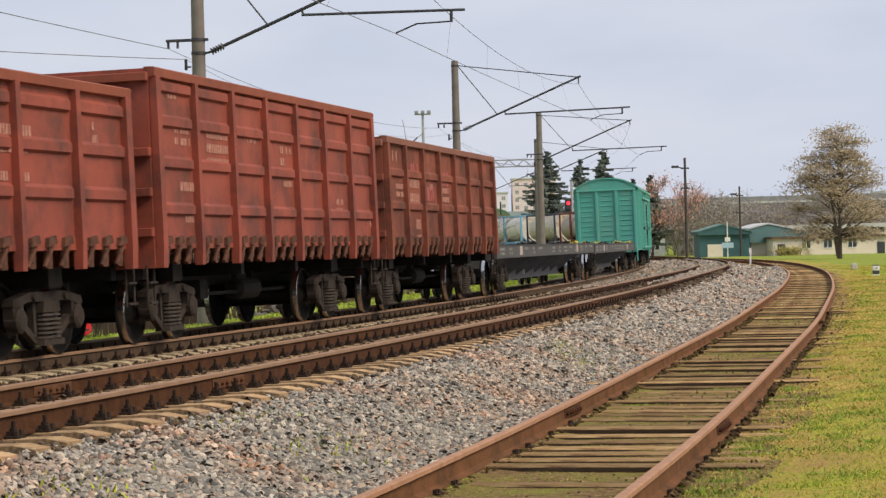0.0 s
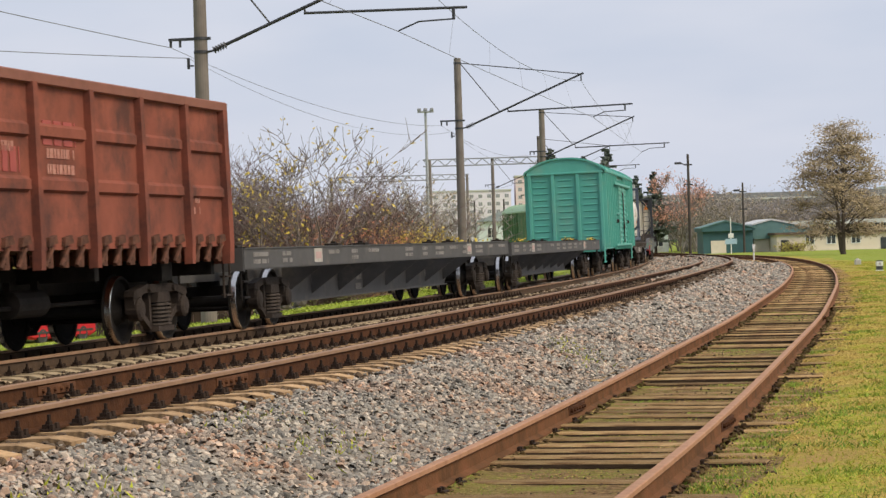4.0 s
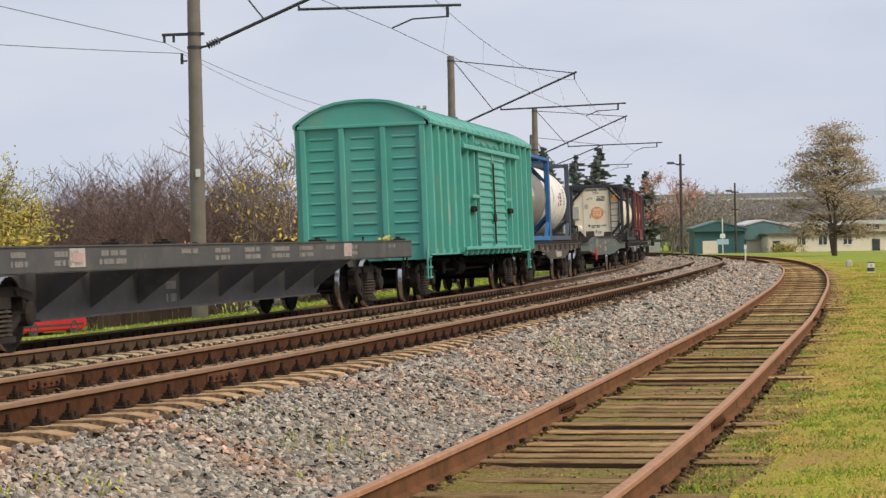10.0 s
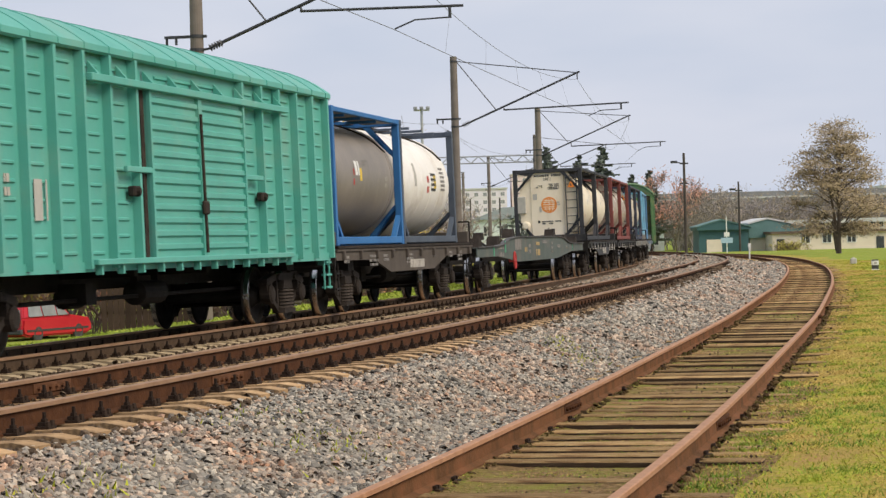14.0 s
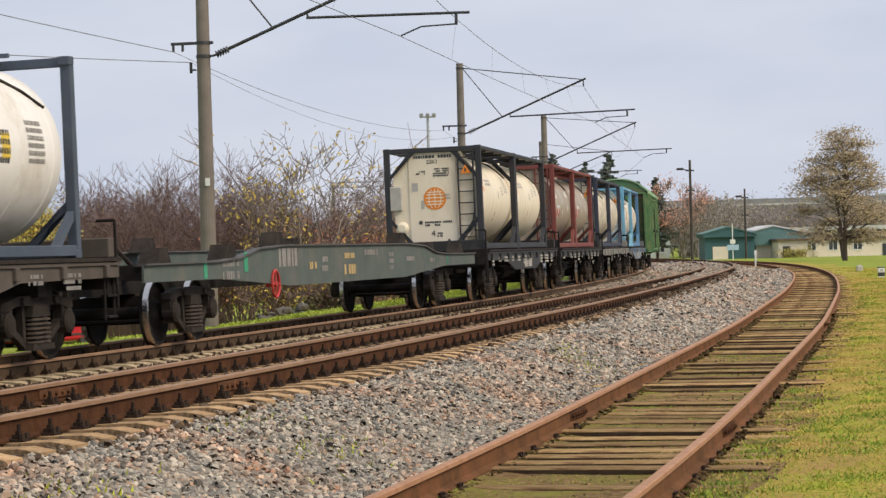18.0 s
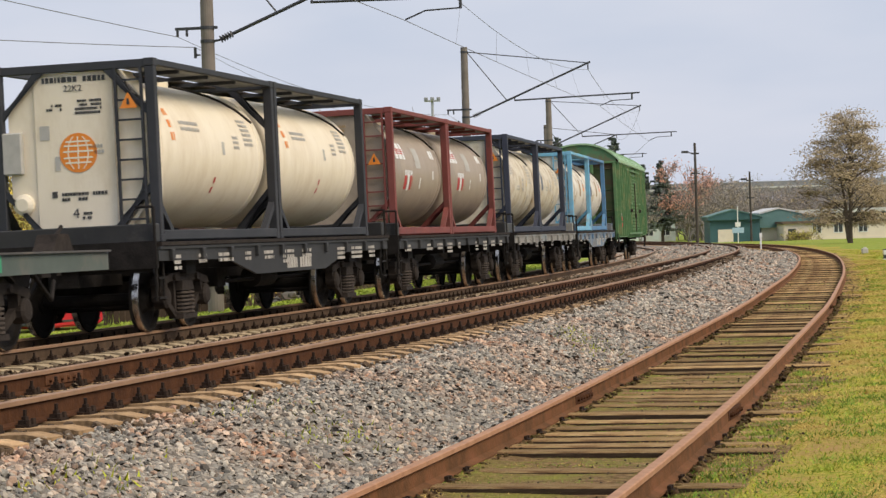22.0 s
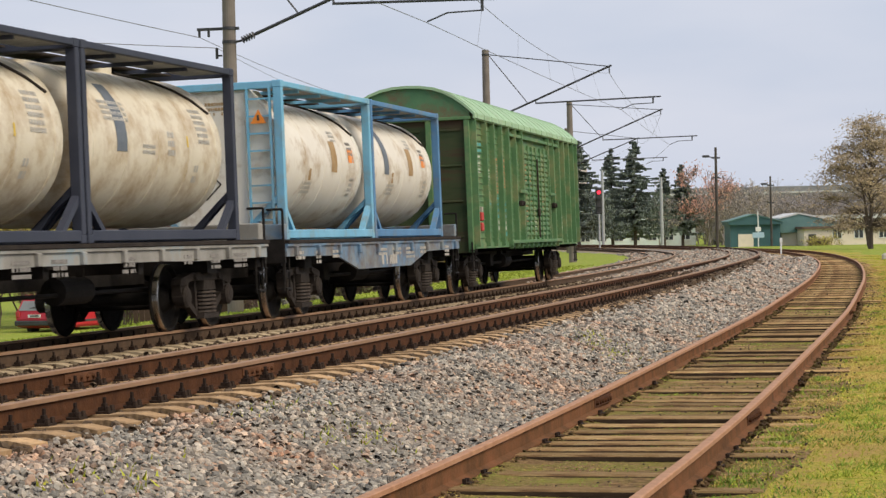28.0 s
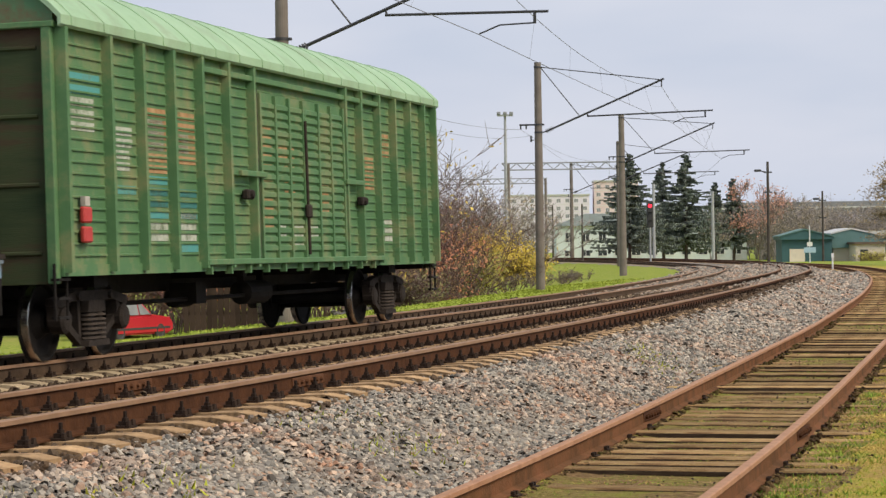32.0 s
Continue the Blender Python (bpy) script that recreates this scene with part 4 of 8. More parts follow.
def tank_text(car, r, y, ang, w, rows, h, mat, seed, name="marking"):
    rng = random.Random(seed)
    bm = bmesh.new()
    da = math.degrees(h / r)
    for k in range(rows):
        a = ang - k * da * 1.6
        p = -w / 2
        while p < w / 2 - 0.02:
            q = min(p + rng.uniform(0.6, 1.3) * h, w / 2)
            curved_patch(bm, r + 0.004, y + p, y + q - min(0.2 * h, 0.025), a - da / 2, a + da / 2, max(1, int(da / 6)))
            p = q + 0.12 * h
    tagged(part(name, bm, mat, car), kind="stuff")


def diamonds(box_, y):
    for x, z in ((-0.12, 0.95), (-0.12, 1.45)):
        bm = bmesh.new()
        for k in range(4):
            c = [(0.26, 0), (0, 0.26), (-0.26, 0), (0, -0.26)]
            (a, b), (p, q) = c[k], c[(k + 1) % 4]
            prism(bm, [(x + a, z + b), (x + p, z + q), (x + p * 0.88, z + q * 0.88), (x + a * 0.88, z + b * 0.88)], "y", y - 0.004, y + 0.004)
        part("hazard_diamond", bm, M_BOGIE_BROWN, box_, "dark diamond placard outline")


def triangle_sign(box_, y, x, z, size):
    bm = bmesh.new()
    prism(bm, [(x - size / 2, z), (x + size / 2, z), (x, z + size * 0.87)], "y", y - 0.006, y + 0.006)
    part("hazard_sign", bm, M_ORANGE, box_, "orange warning triangle")
    bm = bmesh.new()
    prism(bm, [(x - 0.02, z + 0.05), (x + 0.025, z + 0.05), (x + 0.01, z + size * 0.55), (x - 0.02, z + size * 0.5)], "y", y - 0.009, y - 0.005)
    part("hazard_symbol", bm, M_MARK_K, box_)


def tank_container(label, car_mid, car_half, along, mats, flat_end=False, clad_end=False, sign=1.86, near_ladder=True, side_top=True, texts=(), bands=0, stains=None, radius=1.10):
    fm, tm = mats
    c = thing("tank_container", label, "tank container", "tank containers on the train")
    TRAIN.append((c, car_mid, car_half, along, 1.262))
    L, W, H = 3.029, 1.219, 2.591
    for sx in (-1, 1):
        for sy in (-1, 1):
            bm = bmesh.new()
            x0, y0 = sx * (W - 0.075), sy * (L - 0.07)
            box(bm, x0 - 0.072, x0 + 0.072, y0 - 0.065, y0 + 0.065, 0.11, H - 0.11, 0.012)
            part("corner_post", bm, fm, c)
            for z in (0.059, H - 0.059):
                bm = bmesh.new()
                box(bm, sx * (W - 0.081) - 0.081, sx * (W - 0.081) + 0.081, sy * (L - 0.089) - 0.089, sy * (L - 0.089) + 0.089, z - 0.059, z + 0.059, 0.012)
                part("corner_casting", bm, fm, c)
            # slanted brace from the lower rail to the foot of the post
            bm = bmesh.new()
            prism(bm, [(sy * (L - 0.12), 0.62), (sy * (L - 0.12), 0.50), (sy * (L - 0.62), 0.12), (sy * (L - 0.76), 0.12)], "x", sx * (W - 0.14), sx * (W - 0.04))
            part("brace", bm, fm, c)
        bm = bmesh.new()
        box(bm, sx * (W - 0.06) - 0.05, sx * (W - 0.06) + 0.05, -L + 0.15, L - 0.15, 0.03, 0.17, 0.01)
        part("bottom_rail", bm, fm, c)
        if side_top:
            bm = bmesh.new()
            box(bm, sx * (W - 0.05) - 0.04, sx * (W - 0.05) + 0.04, -L + 0.15, L - 0.15, H - 0.10, H - 0.01, 0.01)
            part("top_rail", bm, fm, c)
    for sy in (-1, 1):
        for z0, z1 in ((0.02, 0.16), (H - 0.13, H - 0.01)):
            bm = bmesh.new()
            y = sy * (L - 0.06)
            box(bm, -W + 0.14, W - 0.14, y - 0.05, y + 0.05, z0, z1, 0.01)
            part("end_rail", bm, fm, c)
        for sx in (-1, 1):
            for za, zb in (((0.14, 0.72), (H - 0.12, H - 0.66)) if flat_end or fm is F_BLUE else ((0.14, 0.62),)):
                bm = bmesh.new()
                y = sy * (L - 0.06)
                w = 0.13 if za < 1 else -0.13
                prism(bm, [(sx * (W - 0.14), zb), (sx * (W - 0.14), zb + w), (sx * (W - 0.62), za + 0.0), (sx * (W - 0.78), za)], "y", y - 0.04, y + 0.04)
                part("gusset", bm, fm, c)
    r = radius
    bm = bmesh.new()
    prof = [(-L + 0.12, 0.02), (-L + 0.14, 0.66 * r), (-L + 0.19, 0.87 * r), (-L + 0.27, 0.965 * r), (-L + 0.36, r)]
    body = [(-y, q) for y, q in prof[::-1]]
    ys = np.linspace(-L + 0.9, L - 0.9, 3)
    prof += [(float(y), r) for y in ys]
    prof += body
    lathe(bm, prof, (0, 0, 1.34), "y", 40)
    tank = part("tank", bm, tm, c, smooth=True)
    for k in range(bands):
        y = -L + 0.6 + (2 * L - 1.2) * k / max(bands - 1, 1)
        bm = bmesh.new()
        lathe(bm, [(y - 0.02, r + 0.001), (y - 0.015, r + 0.007), (y + 0.015, r + 0.007), (y + 0.02, r + 0.001)], (0, 0, 1.34), "y", 40)
        part("band", bm, tm, tank)
    bm = bmesh.new()
    box(bm, -0.28, 0.28, -L + 0.15, L - 0.15, H - 0.07, H - 0.045)
    part("walkway", bm, M_BOGIE, c)
    if side_top:
        for k in range(12):
            y = -L + 0.2 + (2 * L - 0.4) * k / 12
            bm = bmesh.new()
            box(bm, 0.52, 1.10, y + 0.01, y + (2 * L - 0.4) / 12 - 0.01, H - 0.085, H - 0.06)
            part("grating", bm, M_GRATE, c)
    for y in (-1.6, -0.2, 1.2):
        bm = bmesh.new()
        box(bm, -W + 0.1, W - 0.1, y - 0.03, y + 0.03, H - 0.14, H - 0.088)
        part("roof_bearer", bm, fm, c)
    bm = bmesh.new()
    lathe(bm, [(2.36, 0.3), (2.50, 0.3), (2.53, 0.22), (2.54, 0.05)], (0, 0.3, 0), "z", 18)
    part("manhole", bm, tm, c)
    # a hose-like drain line over the tank's shoulder
    pts = [Vector((math.cos(a) * (r + 0.02), L - 0.55 - k * 0.35, 1.34 + math.sin(a) * (r + 0.02))) for k, a in enumerate(np.radians([30, 42, 52, 60, 66, 70, 73]))]
    part("drain_pipe", swept("drain_pipe", pts, 0.02, M_BOGIE), None, c)
    if near_ladder:
        x, y = 0.82, -L + 0.03
        bm = bmesh.new()
        for dx in (-0.19, 0.19):
            box(bm, x + dx - 0.018, x + dx + 0.018, y - 0.025, y + 0.025, 0.15, H - 0.12)
        for k in range(8):
            z = 0.34 + k * 0.28
            box(bm, x - 0.19, x + 0.19, y - 0.015, y + 0.015, z - 0.014, z + 0.014)
        part("ladder", bm, fm, c)
        triangle_sign(c, y - 0.035, x, sign, 0.26)
    if clad_end or flat_end:
        bm = bmesh.new()
        y = -L + 0.13
        outer = [(-1.0, 0.66), (-0.62, 0.2), (0.72, 0.2), (1.05, 0.62), (1.08, 1.9), (0.66, 2.46), (-0.56, 2.46), (-1.02, 1.95)]
        prism(bm, outer, "y", y - 0.03, y + 0.5)
        part("end_cladding", bm, tm, c)
    if clad_end:
        bm = bmesh.new()
        box(bm, -0.62, 0.58, y - 0.055, y - 0.028, 0.24, 2.42, 0.012)
        part("front_panel", bm, tm, c)
        diamonds(c, y - 0.06)
        bars(c, y - 0.06, [(-0.1, 2.25, 0.7, 3, 0.05), (-0.2, 1.85, 0.5, 2, 0.1)], M_STAIN, 7, end=True)
    if flat_end:
        bm = bmesh.new()
        box(bm, -0.62, 0.58, y - 0.055, y - 0.028, 0.24, 2.42, 0.012)
        part("front_panel", bm, tm, c)
        y -= 0.06
        bm = bmesh.new()
        lathe(bm, [(y - 0.004, 0.0001), (y - 0.004, 0.28), (y + 0.002, 0.28)], (0.02, 0, 1.32), "y", 32)
        part("round_emblem", bm, M_ORANGE, c, "orange round emblem with white stripes")
        bm = bmesh.new()
        for z in (1.18, 1.25, 1.34, 1.42, 1.48):
            w = math.sqrt(max(0.27 ** 2 - (z - 1.32) ** 2, 0)) * 0.85
            prism(bm, [(0.02 - w, z - 0.012), (0.02 + w, z - 0.012), (0.02 + w * 0.96, z + 0.012), (0.02 - w * 0.96, z + 0.012)], "y", y - 0.008, y - 0.003)
        for w in (-0.15, 0.0, 0.15):
            for k in range(6):
                a, b = [math.radians(-62 + 124 * (k + d) / 6) for d in (0, 1)]
                p, q = [(0.02 + w * math.cos(v), 1.32 + 0.26 * math.sin(v)) for v in (a, b)]
                prism(bm, [(p[0] - 0.009, p[1]), (p[0] + 0.009, p[1]), (q[0] + 0.009, q[1]), (q[0] - 0.009, q[1])], "y", y - 0.0085, y - 0.003)
        part("emblem_stripes", bm, tm, c)
        bars(c, y, [(0.0, 2.36, 0.95, 1, 0.075), (-0.3, 2.0, 0.25, 2, 0.035), (0.2, 2.05, 0.4, 4, 0.035), (-0.35, 0.74, 0.09, 1, 0.09), (-0.05, 0.74, 0.4, 2, 0.045), (0.32, 0.74, 0.22, 1, 0.05), (0.1, 0.46, 0.18, 2, 0.04)], M_MARK_K, 3, end=True)
        bars(c, y, [(-0.34, 1.62, 0.4, 1, 0.2), (-0.36, 1.18, 0.35, 1, 0.2), (0.3, 1.4, 0.22, 2, 0.05)], M_GREYLABEL, 5, end=True)
        for text, x, z, size in (("22K2", -0.16, 2.19, 0.13), ("4", -0.1, 0.40, 0.2)):
            cu = bpy.data.curves.new("lettering", "FONT")
            cu.body, cu.size, cu.extrude = text, size, 0.002
            me_ob = bpy.data.objects.new("lettering", cu)
            me = bpy.data.meshes.new_from_object(me_ob)
            me.materials.append(M_MARK_K)
            bpy.data.objects.remove(me_ob)
            part("lettering", me, None, c, at_pose=pose(x, y - 0.004, z, 90, 0, 0))
        bm = bmesh.new()
        box(bm, -1.10, -0.80, -L + 0.0, -L + 0.11, 1.05, 1.65, 0.02)
        part("document_box", bm, M_GREYLABEL, c, "grey steel document box")
        bm = bmesh.new()
        lathe(bm, [(-L + 0.0, 0.09), (-L + 0.04, 0.15), (-L + 0.2, 0.17)], (-0.83, 0, 0.62), "y", 16)
        part("outlet", bm, tm, c)
        bm = bmesh.new()
        pts = [(0.62, y - 0.03, 0.36), (0.80, y - 0.03, 0.5), (0.96, y - 0.03, 0.75), (1.02, y - 0.03, 1.05)]
        for p, q in zip(pts, pts[1:]):
            tube(bm, p, q, 0.02, seg=6)
        part("cable", bm, M_MARK_K, c)
    for k, (y, ang, w, rows, h, m) in enumerate(texts):
        tank_text(c, r, y, ang, w, rows, h, m, 60 + k)
    return c


M_GREYLABEL = material("grey_label", [(0.38, 0.365, 0.33), (0.47, 0.45, 0.41)], 0.7, 0, 6)
F_BLACK = paint("navy_black_frame_paint", [(0.018, 0.02, 0.026), (0.035, 0.036, 0.042)])
F_RED = paint("dark_red_frame_paint", [(0.16, 0.035, 0.03), (0.21, 0.055, 0.045)], dirt=(0.10, 0.04, 0.03), dirt_scale=2.0, dirt_amount=0.3)
F_NAVY = paint("navy_frame_paint", [(0.022, 0.028, 0.05), (0.04, 0.046, 0.07)])
F_LIGHT = paint("light_blue_frame_paint", [(0.14, 0.38, 0.56), (0.20, 0.46, 0.64)], dirt=(0.22, 0.30, 0.34), dirt_scale=1.8, dirt_amount=0.4)
F_MID = paint("scuffed_mid_blue_frame_paint", [(0.06, 0.17, 0.34), (0.10, 0.24, 0.42)], dirt=(0.16, 0.20, 0.24), dirt_scale=1.8, dirt_amount=0.35)
F_SLIM = paint("dark_blue_grey_frame_paint", [(0.045, 0.06, 0.085), (0.075, 0.095, 0.13)])
F_BLUE = paint("strong_blue_frame_paint", [(0.02, 0.12, 0.33), (0.03, 0.16, 0.40)])
T_CREAM = paint("cream_tank_cladding", [(0.78, 0.69, 0.53), (0.84, 0.75, 0.60)], rough=0.5, dirt=(0.68, 0.57, 0.41), dirt_scale=0.9, dirt_amount=0.45, stretch=(1, 1, 0.4))
T_TAN = paint("dusty_grey_tan_tank_cladding", [(0.33, 0.265, 0.20), (0.40, 0.325, 0.25)], rough=0.5, dirt=(0.22, 0.18, 0.145), dirt_scale=0.6, dirt_amount=0.35)
T_CREAM_D = paint("stained_cream_tank_cladding", [(0.62, 0.56, 0.44), (0.70, 0.64, 0.52)], rough=0.55, dirt=(0.42, 0.32, 0.20), dirt_scale=2.0, dirt_amount=0.6)
T_WHITE_D = paint("stained_white_tank_cladding", [(0.66, 0.61, 0.53), (0.76, 0.72, 0.64)], rough=0.55, dirt=(0.36, 0.25, 0.14), dirt_scale=1.5, dirt_amount=0.42)
T_GREY = paint("dusty_brown_grey_tank_cladding", [(0.17, 0.15, 0.13), (0.23, 0.20, 0.175)], rough=0.5, dirt=(0.27, 0.23, 0.19), dirt_scale=0.5, dirt_amount=0.4)
T_WHITE = paint("white_tank_cladding", [(0.75, 0.72, 0.67), (0.82, 0.79, 0.75)], rough=0.45, dirt=(0.58, 0.52, 0.44), dirt_scale=0.8, dirt_amount=0.3)
M_DARKPATCH = material("dark_blue_grey_placard", [(0.09, 0.11, 0.14), (0.14, 0.16, 0.19)], 0.6, 0, 4)
M_YELLOW = material("yellow_label", [(0.62, 0.42, 0.03), (0.7, 0.5, 0.05)], 0.6, 0, 4)
M_STAIN = material("brown_residue_stain", [(0.30, 0.19, 0.09), (0.42, 0.30, 0.17)], 0.8, 0, 5)

A_SETS = (
    (169.2, 4.8, F_BLACK, T_CREAM, "cream tank container in a navy-black frame", [(-1.0, 22, 0.9, 2, 0.06, M_GREYLABEL), (1.9, 30, 0.5, 6, 0.05, M_GREYLABEL), (0.5, 4, 0.16, 1, 0.2, M_GREYLABEL), (1.2, 14, 0.3, 3, 0.05, M_GREYLABEL), (0.2, -22, 0.1, 2, 0.1, M_MARK_R), (-1.9, 30, 0.2, 3, 0.12, M_ORANGE)]),
    (183.9, 4.8, F_RED, T_TAN, "grey-tan tank container in a dark red frame", [(-1.6, 22, 0.95, 1, 0.36, M_WHITE), (-1.6, 24, 0.8, 3, 0.03, M_MARK_R), (0.1, 16, 0.55, 1, 0.45, M_GREYLABEL), (-0.95, -2, 0.8, 1, 0.12, M_WHITE), (-1.25, -12, 0.28, 1, 0.3, M_MARK_R), (-0.97, -13, 0.2, 1, 0.3, M_WHITE), (-0.68, -12, 0.28, 1, 0.3, M_MARK_R), (0.3, -12, 0.12, 1, 0.22, M_WHITE), (1.9, 22, 0.45, 1, 0.2, M_WHITE), (1.7, -2, 0.14, 1, 0.18, M_WHITE)]),
    (198.65, 4.8, F_NAVY, T_CREAM_D, "stained cream tank container in a navy frame", [(-1.5, 26, 0.9, 4, 0.05, M_GREYLABEL), (1.9, 28, 0.5, 6, 0.06, M_GREYLABEL), (0.5, 6, 0.3, 3, 0.08, M_GREYLABEL), (1.6, -18, 0.2, 2, 0.1, M_GREYLABEL), (-0.4, -4, 0.5, 2, 0.05, M_GREYLABEL), (1.2, 2, 0.1, 1, 0.16, M_YELLOW)]),
    (213.3, 4.8, F_LIGHT, T_WHITE_D, "rust-stained white tank container in a light blue frame", [(0.9, 30, 0.4, 3, 0.05, M_GREYLABEL), (1.9, 20, 0.35, 3, 0.06, M_MARK_G), (1.9, 8, 0.4, 1, 0.24, M_ORANGE), (0.7, 6, 0.42, 1, 0.55, M_STAIN), (-0.9, -12, 0.18, 1, 0.2, M_STAIN), (-1.0, -20, 0.6, 3, 0.05, M_GREYLABEL), (2.0, -14, 0.3, 4, 0.06, M_GREYLABEL)]),
)
for i, (mid, half, fm, tm, label, texts) in enumerate(A_SETS):
    for j, along in enumerate((-3.06, 3.06)):
        tt = [(y, a + (3 if j else 0), w, n, h, m) for y, a, w, n, h, m in texts]
        if i >= 2 and j == 1:
            tt.append((-1.4, 20, 0.42, 1, 1.0, M_DARKPATCH))
        what = ", orange emblem on its end" if i == 0 and j == 0 else ""
        tank_container(label + what, mid, half, along, (F_MID if i == 3 and j else fm, tm), flat_end=(i == 0 and j == 0), clad_end=(i > 0 and j == 0), sign=1.45 if i == 1 else 1.9, near_ladder=(j == 0), texts=tt, bands=5 if i >= 2 else 2)
tank_container("dusty brown-grey tank container in a strong blue frame", 128.38, 4.95, -3.06, (F_BLUE, T_GREY), near_ladder=False, bands=2, radius=1.13,
               texts=[(-0.7, 8, 0.4, 1, 0.28, M_WHITE), (-1.0, 4, 0.16, 2, 0.12, M_MARK_R), (-0.4, 2, 0.2, 1, 0.25, M_YELLOW), (1.9, 0, 0.2, 2, 0.08, M_MARK), (0.1, 16, 0.6, 2, 0.05, M_MARK_G)])
tank_container("white tank container in a slim dark blue-grey frame", 128.38, 4.95, 3.06, (F_SLIM, T_WHITE), near_ladder=False, side_top=False, bands=6, radius=1.14,
               texts=[(-1.2, 8, 0.25, 1, 0.5, M_GREYLABEL), (0.2, 4, 0.25, 2, 0.14, M_MARK_R), (0.8, 10, 0.6, 4, 0.07, M_MARK_K), (1.0, 2, 0.3, 1, 0.3, M_YELLOW), (1.9, 18, 0.5, 6, 0.06, M_MARK_G)])


# covered wagons
def arch(w, z0, rise, n=12):
    """A shallow roof bow with a short upright lip at either eave."""
    return [(-w, z0), (-w, z0 + 0.14 * rise)] + [(-w * math.cos(math.pi * k / n), z0 + rise * (0.14 + 0.86 * (1 - abs(math.cos(math.pi * k / n)) ** 2.5))) for k in range(1, n)] + [(w, z0 + 0.14 * rise), (w, z0)]


def boxcar(label, s0, s1, base, eave, rise, mat, roof_mat, bays, door, rows, end_rows, style, seed):
    car, half = car_thing("boxcar", label, s0, s1, base)
    underframe(car, half, (-base / 2, base / 2))
    add_ends(car, half)
    W, z0 = 1.36, 1.02
    fixed = set(car.children)
    for sg in (-1, 1):
        bm = bmesh.new()
        box(bm, sg * W - 0.02, sg * W + 0.02, -half, half, z0, eave)
        part("side_wall", bm, mat, car)
        bm = bmesh.new()
        box(bm, sg * W - 0.03, sg * W + 0.05, -half, half, z0 - 0.02, z0 + 0.11)
        part("side_sill", bm, mat, car)
        for y in bays:
            bm = bmesh.new()
            y = y - half
            w = 0.055
            y = min(max(y, -half + 0.06), half - 0.06)
            prism(bm, [(y - w, sg * (W + 0.02)), (y - w * 0.8, sg * (W + 0.14)), (y + w * 0.8, sg * (W + 0.14)), (y + w, sg * (W + 0.02))], "z", z0 + 0.02, eave - 0.02)
            for v in bm.verts:
                v.co.x, v.co.y = v.co.y, v.co.x
            bmesh.ops.recalc_face_normals(bm, faces=bm.faces)
            part("post", bm, mat, car)
        for a, b in zip(bays, bays[1:]):
            a, b = a - half + 0.08, b - half - 0.08
            if a > door[0] - half - 0.05 and b < door[1] - half + 0.05 and sg > 0:
                continue
            bm = bmesh.new()
            for k in range(rows):
                z = z0 + 0.22 + (eave - z0 - 0.4) * k / (rows - 1)
                if style == "teal":
                    prism(bm, [(sg * (W + 0.018), z - 0.03), (sg * (W + 0.045), z - 0.012), (sg * (W + 0.045), z + 0.012), (sg * (W + 0.018), z + 0.03)], "y", a + 0.2 * (b - a), b - 0.2 * (b - a))
                else:
                    prism(bm, [(sg * (W + 0.015), z - 0.016), (sg * (W + 0.042), z - 0.014), (sg * (W + 0.044), z + 0.004), (sg * (W + 0.015), z + 0.018)], "y", a, b)
            part("panel_ribs", bm, mat, car)
    # sliding door, closed, with its rails and latch
    d0, d1 = door[0] - half, door[1] - half
    x = W + (0.10 if style == "teal" else 0.05)
    # a solid dark strip gives the shade of the gap beside the door
    bm = bmesh.new()
    box(bm, W + 0.02, W + 0.09, d0 - 0.16, d0 - 0.03, z0 + 0.12, eave - 0.3)
    part("door_gap", bm, M_BOGIE_BROWN, car, "dark strip painted as the shaded gap beside the door")
    for a, b in ((d0, (d0 + d1) / 2 - 0.01), ((d0 + d1) / 2 + 0.01, d1)):
        bm = bmesh.new()
        box(bm, x - 0.03, x + 0.02, a, b, z0 + 0.12, eave - 0.34)
        leaf = part("door", bm, mat, car)
        n = 12 if style == "teal" else rows - 2
        for k in range(n):
            bm = bmesh.new()
            z = z0 + 0.28 + (eave - z0 - 0.8) * k / (n - 1)
            prism(bm, [(x + 0.018, z - 0.06), (x + 0.055, z - 0.03), (x + 0.055, z + 0.03), (x + 0.018, z + 0.05)], "y", a + 0.06, b - 0.06)
            part("door_rib", bm, mat, leaf)
        for y in (a + 0.03, b - 0.03) if style == "teal" else (a + 0.03, a + 0.35 * (b - a), a + 0.66 * (b - a), b - 0.03):
            bm = bmesh.new()
            box(bm, x + 0.015, x + 0.072, y - 0.035, y + 0.035, z0 + 0.14, eave - 0.36)
            part("door_edge", bm, mat, leaf)
    bm = bmesh.new()
    r0, r1 = door[2] - half, door[3] - half
    box(bm, x + 0.0, x + (0.12 if style == "teal" else 0.07), r0, r1, eave - (0.40 if style == "teal" else 0.22), eave - (0.30 if style == "teal" else 0.14), 0.01)
    for k in range(9 if style == "teal" else 0):
        y = r0 + 0.3 + (r1 - r0 - 0.6) * k / 8
        prism(bm, [(x - 0.05, eave - 0.30), (x + 0.1, eave - 0.30), (x - 0.05, eave - 0.12)], "y", y - 0.03, y + 0.03)
    part("upper_door_rail", bm, mat, car)
    bm = bmesh.new()
    box(bm, x, x + 0.10, r0, r1, z0 + 0.06, z0 + 0.14, 0.01)
    for y in np.arange(r0 + 0.2, r1, 0.8):
        box(bm, x - 0.02, x + 0.07, y - 0.03, y + 0.03, z0 - 0.06, z0 + 0.07)
    part("lower_door_rail", bm, mat, car)
    bm = bmesh.new()
